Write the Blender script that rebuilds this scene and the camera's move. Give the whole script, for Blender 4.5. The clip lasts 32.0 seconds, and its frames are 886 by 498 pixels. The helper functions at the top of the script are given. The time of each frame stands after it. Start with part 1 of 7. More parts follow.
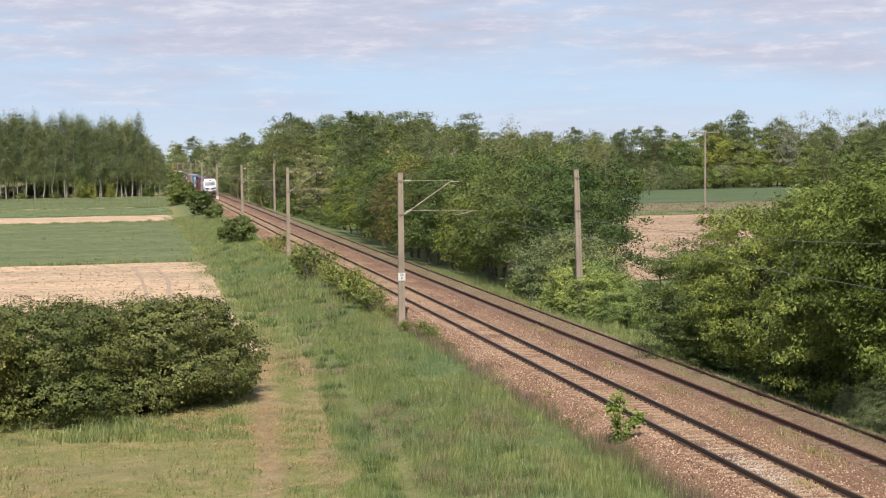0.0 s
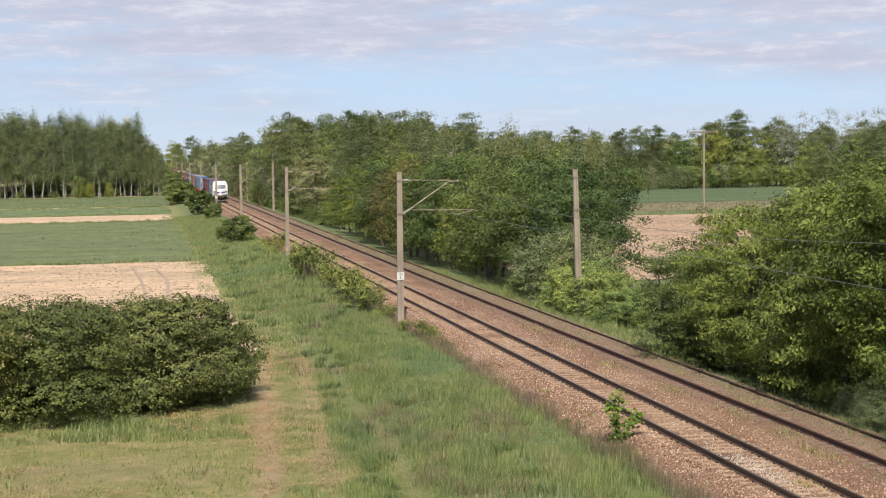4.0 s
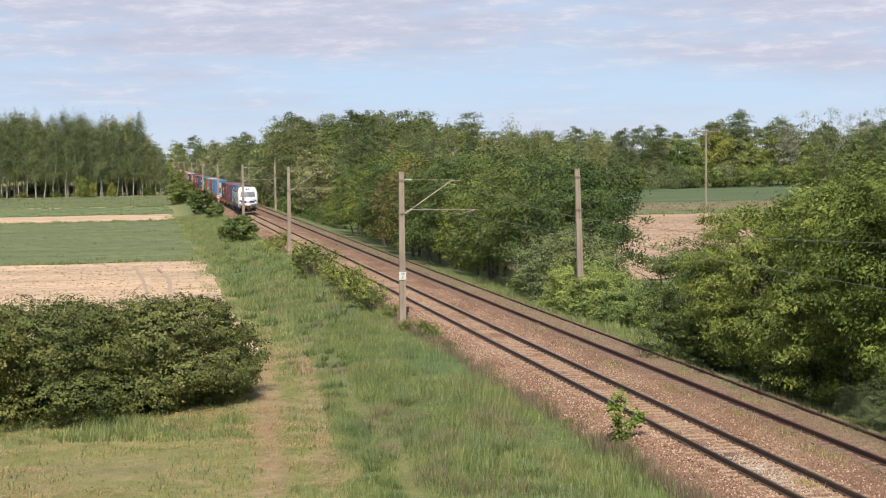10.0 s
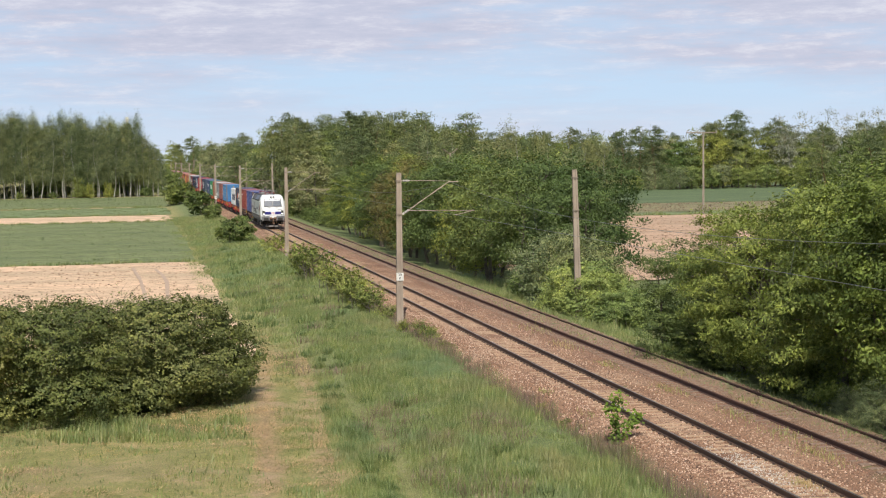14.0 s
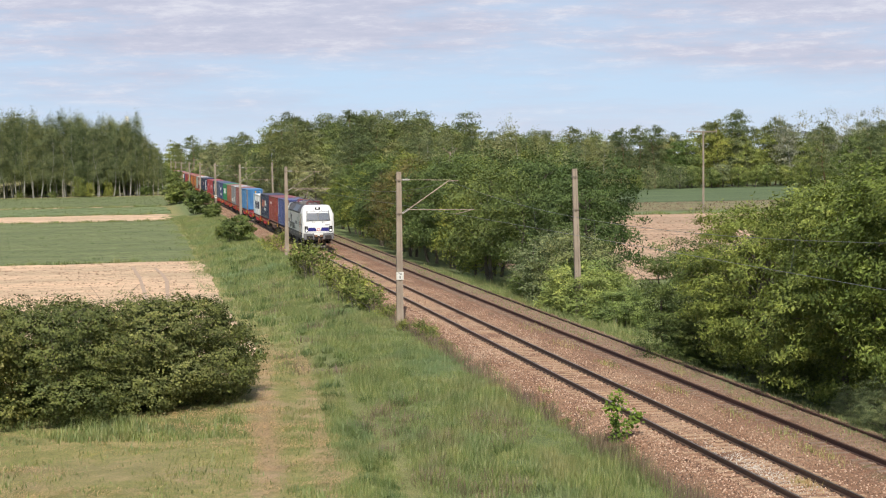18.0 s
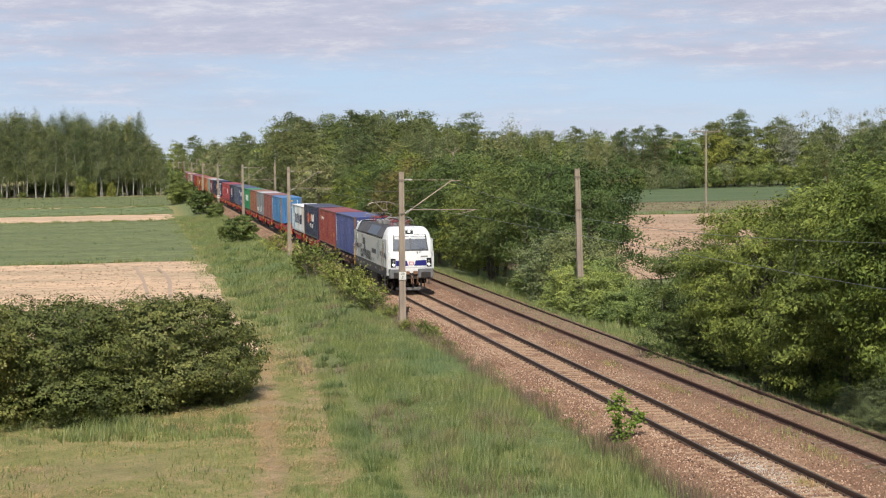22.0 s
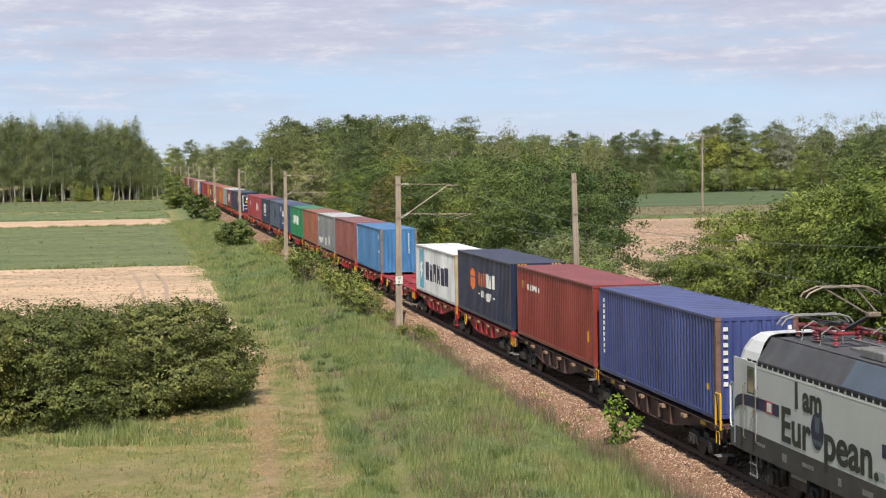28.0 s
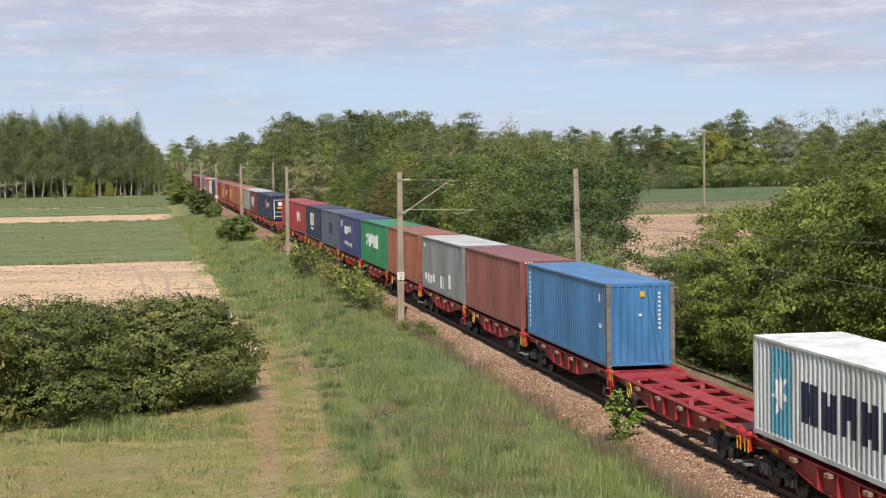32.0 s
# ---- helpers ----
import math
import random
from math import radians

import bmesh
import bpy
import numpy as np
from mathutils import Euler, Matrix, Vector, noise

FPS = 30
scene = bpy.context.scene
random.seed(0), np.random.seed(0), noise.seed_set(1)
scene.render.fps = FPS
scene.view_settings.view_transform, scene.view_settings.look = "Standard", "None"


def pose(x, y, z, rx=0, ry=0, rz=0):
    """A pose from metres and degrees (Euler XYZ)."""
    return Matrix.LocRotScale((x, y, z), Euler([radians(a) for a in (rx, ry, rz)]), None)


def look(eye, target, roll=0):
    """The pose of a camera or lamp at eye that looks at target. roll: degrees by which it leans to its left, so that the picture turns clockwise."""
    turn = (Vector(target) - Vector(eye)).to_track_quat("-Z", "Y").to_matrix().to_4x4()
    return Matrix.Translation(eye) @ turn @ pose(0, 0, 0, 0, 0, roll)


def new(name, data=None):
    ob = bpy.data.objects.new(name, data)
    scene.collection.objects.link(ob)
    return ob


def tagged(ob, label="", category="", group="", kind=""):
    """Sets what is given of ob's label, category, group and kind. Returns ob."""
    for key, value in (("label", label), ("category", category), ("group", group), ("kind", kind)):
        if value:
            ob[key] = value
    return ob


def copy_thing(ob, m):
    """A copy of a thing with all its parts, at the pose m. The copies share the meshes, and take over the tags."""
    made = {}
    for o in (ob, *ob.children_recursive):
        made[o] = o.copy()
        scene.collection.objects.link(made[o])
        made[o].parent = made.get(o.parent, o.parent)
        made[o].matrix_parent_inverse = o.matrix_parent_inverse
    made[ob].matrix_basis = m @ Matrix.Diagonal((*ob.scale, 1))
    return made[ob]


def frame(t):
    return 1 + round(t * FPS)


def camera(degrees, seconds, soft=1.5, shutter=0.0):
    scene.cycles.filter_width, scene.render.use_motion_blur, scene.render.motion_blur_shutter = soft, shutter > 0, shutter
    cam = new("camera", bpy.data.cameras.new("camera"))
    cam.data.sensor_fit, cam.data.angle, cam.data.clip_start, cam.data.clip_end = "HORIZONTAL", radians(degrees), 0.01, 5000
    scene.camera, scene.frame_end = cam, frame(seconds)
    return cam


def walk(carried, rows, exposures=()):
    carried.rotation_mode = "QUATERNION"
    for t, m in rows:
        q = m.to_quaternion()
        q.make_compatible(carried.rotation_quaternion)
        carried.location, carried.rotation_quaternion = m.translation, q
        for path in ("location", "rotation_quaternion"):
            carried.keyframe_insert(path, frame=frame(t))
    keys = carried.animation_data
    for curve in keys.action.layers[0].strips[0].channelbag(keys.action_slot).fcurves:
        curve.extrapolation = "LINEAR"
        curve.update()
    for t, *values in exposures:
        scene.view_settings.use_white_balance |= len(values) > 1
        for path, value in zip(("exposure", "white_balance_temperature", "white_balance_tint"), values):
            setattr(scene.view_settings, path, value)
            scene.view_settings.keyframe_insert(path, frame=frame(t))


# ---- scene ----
# The eye stands on a road bridge left of the line, 8.8 m above the rails.
# World: x across the line (0 is the near track's axis), y along it, z = 0 at the rail heads.
cam = camera(28.83, 32.0, soft=1.15)
EYE = Vector((-17.09, 0.0, 8.77))


def aim(dx, dy):
    """The camera's pose with the picture swayed by dx, dy (in 1/3050 of the distance)."""
    yaw, pitch = 0.1763 - dx / 3050, 0.05487 - dy / 3050
    way = Vector((math.sin(yaw) * math.cos(pitch), math.cos(yaw) * math.cos(pitch), -math.sin(pitch)))
    return look(EYE, EYE + way, -0.935)


walk(cam, [(t, aim(dx, dy)) for t, dx, dy in ((0, 0, 1.5), (1, -3, 1.5), (2, -3, 0), (3, -3, 0), (5.5, 0, 1.5), (6, 0, 0), (7, 1.6, 0), (10, 1.6, 0), (11, 0, 1.5), (12, 0, 1.5), (13, -1.5, 1.5), (14, -3, 1.5), (16.5, 1.6, 0), (17, -3, 0), (18, -3, 0), (19, 0, 0), (20, 1.6, 0), (21, 1.6, -1.5), (22, 1.6, 0), (24, 1.6, 0), (25, -1.5, 4.6), (25.5, -1.5, 4.6), (27.5, -3.1, 7.6), (28, -4.6, 7.6), (28.5, 0, 0), (29, -1.6, 0), (30, -1.5, 1.5), (31, -1.5, 1.5), (32, -1.6, 0))],
     [(0, 0.0), (20, 0.0), (21, -0.03), (22, -0.1), (24, -0.24), (25, -0.29), (25.5, -0.27), (28, 0.0), (29.5, 0.04), (31, -0.06), (32, -0.08)])

# ---------------------------------------------------------------- light
SUN_DIR = Vector((-0.14, -0.76, 0.88)).normalized()
sun_data = bpy.data.lights.new("sun", "SUN")
sun_data.energy, sun_data.angle, sun_data.color = 5.6, radians(0.55), (1.0, 0.95, 0.87)
sun_ob = new("sun", sun_data)
sun_ob.matrix_world = look(SUN_DIR * 100, (0, 0, 0))

world = bpy.data.worlds.new("sky")
scene.world = world
world.use_nodes = True
wn = world.node_tree.nodes
sky = wn.new("ShaderNodeTexSky")
sky.sky_type, sky.sun_disc = "NISHITA", False
sky.sun_elevation = math.asin(SUN_DIR.z)
sky.sun_rotation = math.atan2(SUN_DIR.x, SUN_DIR.y) % (2 * math.pi)
sky.air_density, sky.dust_density, sky.ozone_density = 1.0, 0.6, 1.5
wn["Background"].inputs["Strength"].default_value = 0.08
world.node_tree.links.new(sky.outputs[0], wn["Background"].inputs["Color"])
scene.view_settings.exposure = 0.0


# ---------------------------------------------------------------- materials
def nodes_of(name):
    m = bpy.data.materials.new(name)
    m.use_nodes = True
    nt = m.node_tree
    b = nt.nodes["Principled BSDF"]
    return m, nt, b


def ramp(nt, fac, stops):
    r = nt.nodes.new("ShaderNodeValToRGB")
    e = r.color_ramp.elements
    while len(e) < len(stops):
        e.new(0.5)
    for el, (pos, col) in zip(e, stops):
        el.position, el.color = pos, (*col, 1)
    nt.links.new(fac, r.inputs[0])
    return r.outputs[0]


def tex(nt, scale, detail=4.0, rough=0.55, stretch=(1, 1, 1), space="Object", kind="noise"):
    c = nt.nodes.new("ShaderNodeTexCoord")
    mp = nt.nodes.new("ShaderNodeMapping")
    mp.inputs["Scale"].default_value = stretch
    nt.links.new(c.outputs[space], mp.inputs[0])
    if kind == "noise":
        n = nt.nodes.new("ShaderNodeTexNoise")
        n.inputs["Detail"].default_value, n.inputs["Roughness"].default_value = detail, rough
    else:
        n = nt.nodes.new("ShaderNodeTexVoronoi")
    n.inputs["Scale"].default_value = scale
    nt.links.new(mp.outputs[0], n.inputs["Vector"])
    return n.outputs[0] if kind == "noise" else n.outputs["Distance"]


def mix(nt, fac, a, b, blend="MIX"):
    m = nt.nodes.new("ShaderNodeMix")
    m.data_type, m.blend_type = "RGBA", blend
    for sock, v in ((m.inputs[0], fac), (m.inputs[6], a), (m.inputs[7], b)):
        if isinstance(v, (int, float)):
            sock.default_value = v
        elif isinstance(v, tuple):
            sock.default_value = (*v, 1)
        else:
            nt.links.new(v, sock)
    return m.outputs[2]


def bump(nt, b, height, strength=0.4, dist=0.02):
    n = nt.nodes.new("ShaderNodeBump")
    n.inputs["Strength"].default_value, n.inputs["Distance"].default_value = strength, dist
    nt.links.new(height, n.inputs["Height"])
    nt.links.new(n.outputs[0], b.inputs["Normal"])


def surface(name, col, col2=None, rough=0.6, metal=0.0, scale=3.0, fine=40.0, wear=None, wear_amt=0.35, stretch=(1, 1, 1), bumpy=0.0, space="Object"):
    """A painted, metal or stone surface: two tones of grime at two scales and fine relief."""
    m, nt, b = nodes_of(name)
    col2 = col2 or tuple(c * 0.72 for c in col)
    base = ramp(nt, tex(nt, scale, 5, 0.6, stretch, space), [(0.32, col2), (0.68, col)])
    if wear:
        w = ramp(nt, tex(nt, scale * 1.7 + 0.3, 8, 0.7, stretch, space), [(1 - wear_amt - 0.12, (0, 0, 0)), (1 - wear_amt + 0.06, (1, 1, 1))])
        base = mix(nt, w, base, wear)
    g = tex(nt, fine, 3, 0.6, (1, 1, 1), space)
    base = mix(nt, 0.16, base, ramp(nt, g, [(0.3, (0.25, 0.25, 0.25)), (0.7, (1, 1, 1))]), "MULTIPLY")
    nt.links.new(base, b.inputs["Base Color"])
    b.inputs["Roughness"].default_value, b.inputs["Metallic"].default_value = rough, metal
    if bumpy:
        bump(nt, b, g, bumpy, 0.02)
    return m


def foliage(name, tones, translucent=0.1, patch=0.35, twig=1.5):
    """Leaves: each one its own tone, larger patches lighter or darker."""
    m, nt, b = nodes_of(name)
    geo = nt.nodes.new("ShaderNodeNewGeometry")
    tones = [(r * 0.93, g, b_ * 0.95) for r, g, b_ in tones]
    k = len(tones)
    mean = [sum(c) / k for c in zip(*tones)]
    tones = [tuple(m_ + 0.7 * (c - m_) for c, m_ in zip(t, mean)) for t in tones]
    col = ramp(nt, geo.outputs["Random Per Island"], [(i / max(1, k - 1), t) for i, t in enumerate(tones)])
    info = nt.nodes.new("ShaderNodeObjectInfo")
    big = ramp(nt, tex(nt, patch, 3, 0.6, (1, 1, 1), "Object"), [(0.35, (0.74, 0.78, 0.7)), (0.7, (1.25, 1.2, 1.1))])
    col = mix(nt, 1.0, col, big, "MULTIPLY")
    # clump noise paints dark gaps and lit branch pads into the colour
    clump_shade = ramp(nt, tex(nt, twig, 2, 0.5, (1, 1, 1.3), "Object"), [(0.36, (0.55, 0.6, 0.6)), (0.5, (1, 1, 1)), (0.64, (1.38, 1.34, 1.2))])
    col = mix(nt, 1.0, col, clump_shade, "MULTIPLY")
    own = ramp(nt, info.outputs["Random"], [(0.0, (0.72, 0.78, 0.72)), (0.5, (1, 1, 1)), (1.0, (1.2, 1.1, 0.9))])
    col = mix(nt, 1.0, col, own, "MULTIPLY")
    nt.links.new(col, b.inputs["Base Color"])
    b.inputs["Roughness"].default_value = 0.6
    b.inputs["Specular IOR Level"].default_value = 0.2
    tr = nt.nodes.new("ShaderNodeBsdfTranslucent")
    nt.links.new(mix(nt, 1.0, col, (1.3, 1.3, 0.55), "MULTIPLY"), tr.inputs[0])
    ms = nt.nodes.new("ShaderNodeMixShader")
    ms.inputs[0].default_value = translucent
    nt.links.new(b.outputs[0], ms.inputs[1])
    nt.links.new(tr.outputs[0], ms.inputs[2])
    nt.links.new(ms.outputs[0], nt.nodes["Material Output"].inputs[0])
    return m


LEAF_BUSH = foliage("dark shrub leaves", [(0.1, 0.105, 0.035), (0.16, 0.168, 0.056), (0.225, 0.225, 0.08), (0.22, 0.19, 0.095)])
LEAF_BRIGHT = foliage("fresh green leaves", [(0.103, 0.128, 0.03), (0.172, 0.202, 0.047), (0.23, 0.26, 0.065), (0.29, 0.295, 0.102)])
LEAF_FRESH = foliage("pale fresh leaves", [(0.155, 0.195, 0.06), (0.23, 0.28, 0.095), (0.3, 0.345, 0.13), (0.34, 0.35, 0.17)])
LEAF_MID = foliage("broad leaves", [(0.08, 0.1, 0.033), (0.125, 0.155, 0.05), (0.165, 0.2, 0.065), (0.195, 0.205, 0.088)], twig=1.1)
LEAF_GREY = foliage("willow leaves", [(0.14, 0.155, 0.075), (0.19, 0.215, 0.11), (0.24, 0.265, 0.15), (0.29, 0.275, 0.18)])
# far wood tones are lightened, most also greyed, to stand for haze
LEAF_BIRCH_HAZY = foliage("birch leaves paled for haze", [(0.145, 0.16, 0.088), (0.2, 0.215, 0.118), (0.25, 0.26, 0.145)], twig=0.7)
LEAF_OAK_HAZY = foliage("oak leaves of the wood paled for haze", [(0.12, 0.15, 0.05), (0.185, 0.225, 0.075), (0.25, 0.29, 0.1), (0.27, 0.26, 0.13)], twig=0.7)
LEAF_LIME = foliage("yellow green leaves in lightened tones", [(0.15, 0.175, 0.045), (0.23, 0.26, 0.07), (0.3, 0.32, 0.095), (0.33, 0.29, 0.13)], twig=0.7)
LEAF_ELM_HAZY = foliage("dark leaves of the wood lightened for haze", [(0.085, 0.125, 0.045), (0.13, 0.18, 0.06), (0.18, 0.24, 0.085)], twig=0.7)
LEAF_SALLOW_HAZY = foliage("grey olive leaves of the wood paled for haze", [(0.17, 0.18, 0.1), (0.23, 0.235, 0.135), (0.29, 0.29, 0.17), (0.32, 0.28, 0.18)], twig=0.7)
LEAF_ROW = foliage("deep green leaves of the row", [(0.06, 0.085, 0.03), (0.09, 0.125, 0.042), (0.125, 0.165, 0.06), (0.145, 0.17, 0.075)], twig=1.1)
LEAF_RED = foliage("reddish young leaves", [(0.1, 0.085, 0.04), (0.16, 0.135, 0.06), (0.19, 0.165, 0.07)], twig=1.1)
NEEDLE = foliage("pine needles", [(0.12, 0.14, 0.075), (0.17, 0.19, 0.1), (0.215, 0.225, 0.12)], 0.15, twig=0.7)
BLOSSOM = foliage("white blossom", [(0.3, 0.32, 0.22), (0.5, 0.5, 0.42), (0.12, 0.17, 0.06)], 0.2)
WEED = foliage("weed leaves", [(0.12, 0.17, 0.025), (0.2, 0.27, 0.045), (0.28, 0.33, 0.07)])
BARK = surface("grey brown bark", (0.16, 0.13, 0.1), (0.07, 0.06, 0.045), 0.9, scale=2, fine=15, bumpy=0.6)
BIRCH_BARK = surface("white birch bark", (0.55, 0.53, 0.48), (0.18, 0.17, 0.15), 0.8, scale=1.5, fine=8, stretch=(1, 1, 3))
PINE_BARK = surface("orange pine bark", (0.28, 0.15, 0.08), (0.12, 0.08, 0.05), 0.9, scale=2, fine=12)


# ---------------------------------------------------------------- mesh helpers
def part(name, bm, material, parent, label=""):
    """Links a bmesh as one mesh object under a thing or a part."""
    me = bpy.data.meshes.new(name)
    bm.to_mesh(me)
    bm.free()
    me.materials.append(material)
    ob = new(name, me)
    ob.parent = parent
    return tagged(ob, label)


def share(name, me, parent, m=None, label=""):
    """One more piece on an existing mesh."""
    ob = new(name, me)
    ob.parent = parent
    if m is not None:
        ob.matrix_basis = m
    return tagged(ob, label)


def thing(name, label, category, m=None, group="", kind=""):
    ob = new(name)
    ob.empty_display_size = 0.2
    if m is not None:
        ob.matrix_basis = m
    return tagged(ob, label, category, group, kind)


def raw(name, verts, faces, material, parent=None, smooth=False):
    me = bpy.data.meshes.new(name)
    me.from_pydata([tuple(v) for v in verts], [], [tuple(f) for f in faces])
    me.materials.append(material)
    if smooth:
        me.polygons.foreach_set("use_smooth", [True] * len(me.polygons))
    ob = new(name, me)
    ob.parent = parent
    return ob


def quads_mesh(name, P, n_side, material):
    """A mesh of loose polygons from an array (count, n_side, 3)."""
    P = np.asarray(P, np.float32)
    n = len(P)
    me = bpy.data.meshes.new(name)
    me.vertices.add(n * n_side)
    me.vertices.foreach_set("co", P.reshape(-1))
    me.loops.add(n * n_side)
    me.loops.foreach_set("vertex_index", np.arange(n * n_side, dtype=np.int32))
    me.polygons.add(n)
    me.polygons.foreach_set("loop_start", np.arange(0, n * n_side, n_side, dtype=np.int32))
    me.update(calc_edges=True)
    me.materials.append(material)
    return me


def box(bm, x0, x1, y0, y1, z0, z1, bevel=0.0):
    v = [bm.verts.new((x, y, z)) for x in (x0, x1) for y in (y0, y1) for z in (z0, z1)]
    fs = [bm.faces.new([v[i] for i in f]) for f in ((0, 1, 3, 2), (4, 6, 7, 5), (0, 4, 5, 1), (2, 3, 7, 6), (0, 2, 6, 4), (1, 5, 7, 3))]
    if bevel:
        es = {e for f in fs for e in f.edges}
        bmesh.ops.bevel(bm, geom=list(es), offset=bevel, segments=1, affect="EDGES")
    return bm


def boxes(*dims, bevel=0.0):
    bm = bmesh.new()
    for d in dims:
        box(bm, *d)
    if bevel:
        bmesh.ops.bevel(bm, geom=bm.edges[:], offset=bevel, segments=1, affect="EDGES")
    return bm


def prism(bm, outline, axis, a, b):
    """An outline of (u, v) pairs drawn out along an axis from a to b. axis x: (y, z); y: (x, z); z: (x, y)."""
    def at(u, v, w):
        return {"x": (w, u, v), "y": (u, w, v), "z": (u, v, w)}[axis]
    lo = [bm.verts.new(at(u, v, a)) for u, v in outline]
    hi = [bm.verts.new(at(u, v, b)) for u, v in outline]
    n = len(outline)
    bm.faces.new(lo[::-1])
    bm.faces.new(hi)
    for i in range(n):
        bm.faces.new((lo[i], lo[(i + 1) % n], hi[(i + 1) % n], hi[i]))
    bmesh.ops.recalc_face_normals(bm, faces=bm.faces[:])
    return bm


def tube(bm, pts, radii, sides=8):
    """A round rod through points; radii one number or one each."""
    pts = [Vector(p) for p in pts]
    if not isinstance(radii, (list, tuple)):
        radii = [radii] * len(pts)
    rings = []
    for i, p in enumerate(pts):
        d = (pts[min(i + 1, len(pts) - 1)] - pts[max(i - 1, 0)]).normalized()
        a = d.cross(Vector((0, 0, 1)) if abs(d.z) < 0.9 else Vector((1, 0, 0))).normalized()
        b = d.cross(a)
        rings.append([bm.verts.new(p + (a * math.cos(t) + b * math.sin(t)) * radii[i]) for t in [2 * math.pi * k / sides for k in range(sides)]])
    for r0, r1 in zip(rings, rings[1:]):
        for k in range(sides):
            bm.faces.new((r0[k], r0[(k + 1) % sides], r1[(k + 1) % sides], r1[k]))
    bm.faces.new(rings[0][::-1])
    bm.faces.new(rings[-1])
    bmesh.ops.recalc_face_normals(bm, faces=bm.faces[:])
    return bm


def rods(*specs, sides=8):
    bm = bmesh.new()
    for pts, r in specs:
        tube(bm, pts, r, sides)
    return bm


# ---------------------------------------------------------------- ground
def ground_z(x):
    """Height of the ground across the line."""
    return float(np.interp(x, [-12, -9.5, -5.2, -3.4, 7.0, 9.0, 12.0], [-1.2, -1.17, -0.66, -0.55, -0.55, -0.85, -1.2]))


def grass_ground():
    m, nt, b = nodes_of("grassy ground")
    big = tex(nt, 0.12, 4, 0.6)
    mid = tex(nt, 1.3, 6, 0.65)
    fine = tex(nt, 22, 6, 0.8, (1, 0.5, 1))
    col = ramp(nt, mid, [(0.3, (0.19, 0.2, 0.06)), (0.52, (0.3, 0.275, 0.1)), (0.72, (0.46, 0.345, 0.175))])
    col = mix(nt, ramp(nt, big, [(0.5, (0, 0, 0)), (0.68, (1, 1, 1))]), col, mix(nt, mid, (0.25, 0.22, 0.1), (0.42, 0.31, 0.18)))
    # two bare wheel tracks of the field path, and greener sward on the uncut verge
    geo = nt.nodes.new("ShaderNodeNewGeometry")
    sep = nt.nodes.new("ShaderNodeSeparateXYZ")
    nt.links.new(geo.outputs["Position"], sep.inputs[0])
    uncut = nt.nodes.new("ShaderNodeMapRange")
    uncut.inputs[1].default_value, uncut.inputs[2].default_value = -9.2, -6.4
    drift = nt.nodes.new("ShaderNodeMath")
    drift.operation = "MULTIPLY_ADD"
    nt.links.new(mid, drift.inputs[0])
    drift.inputs[1].default_value = 2.4
    nt.links.new(sep.outputs[0], drift.inputs[2])
    nt.links.new(drift.outputs[0], uncut.inputs[0])
    col = mix(nt, uncut.outputs[0], col, ramp(nt, mid, [(0.3, (0.12, 0.165, 0.055)), (0.7, (0.2, 0.23, 0.085))]))
    warp = nt.nodes.new("ShaderNodeMath")
    warp.operation = "MULTIPLY_ADD"
    nt.links.new(tex(nt, 0.35, 4, 0.7, (1, 0.3, 1)), warp.inputs[0])
    warp.inputs[1].default_value = 2.0
    # the path veers towards the line as it leaves the bridge
    veer = nt.nodes.new("ShaderNodeMath")
    veer.operation = "MULTIPLY_ADD"
    nt.links.new(sep.outputs[1], veer.inputs[0])
    veer.inputs[1].default_value = -0.07
    nt.links.new(sep.outputs[0], veer.inputs[2])
    nt.links.new(veer.outputs[0], warp.inputs[2])
    for at_x, strength in ((-13.25 + 1.0 - 3.64, 0.9), (-11.4 + 1.0 - 3.64, 0.65)):
        dist = nt.nodes.new("ShaderNodeMath")
        dist.operation = "SUBTRACT"
        nt.links.new(warp.outputs[0], dist.inputs[0])
        dist.inputs[1].default_value = at_x
        ab = nt.nodes.new("ShaderNodeMath")
        ab.operation = "ABSOLUTE"
        nt.links.new(dist.outputs[0], ab.inputs[0])
        mr = nt.nodes.new("ShaderNodeMapRange")
        mr.inputs[1].default_value, mr.inputs[2].default_value, mr.inputs[3].default_value, mr.inputs[4].default_value = 0.15, 0.65, strength, 0.0
        nt.links.new(ab.outputs[0], mr.inputs[0])
        broken = nt.nodes.new("ShaderNodeMath")
        broken.operation = "MULTIPLY"
        nt.links.new(mr.outputs[0], broken.inputs[0])
        nt.links.new(ramp(nt, mid, [(0.35, (0.1, 0.1, 0.1)), (0.55, (1, 1, 1))]), broken.inputs[1])
        fade = nt.nodes.new("ShaderNodeMapRange")
        fade.inputs[1].default_value, fade.inputs[2].default_value, fade.inputs[3].default_value, fade.inputs[4].default_value = 76, 94, 1.0, 0.0
        nt.links.new(sep.outputs[1], fade.inputs[0])
        gone = nt.nodes.new("ShaderNodeMath")
        gone.operation = "MULTIPLY"
        nt.links.new(broken.outputs[0], gone.inputs[0])
        nt.links.new(fade.outputs[0], gone.inputs[1])
        col = mix(nt, gone.outputs[0], col, (0.46, 0.32, 0.2))
    col = mix(nt, 0.8, col, ramp(nt, fine, [(0.35, (0.45, 0.45, 0.4)), (0.65, (1.3, 1.28, 1.2))]), "MULTIPLY")
    nt.links.new(col, b.inputs["Base Color"])
    b.inputs["Roughness"].default_value = 0.95
    bump(nt, b, fine, 0.8, 0.08)
    return m


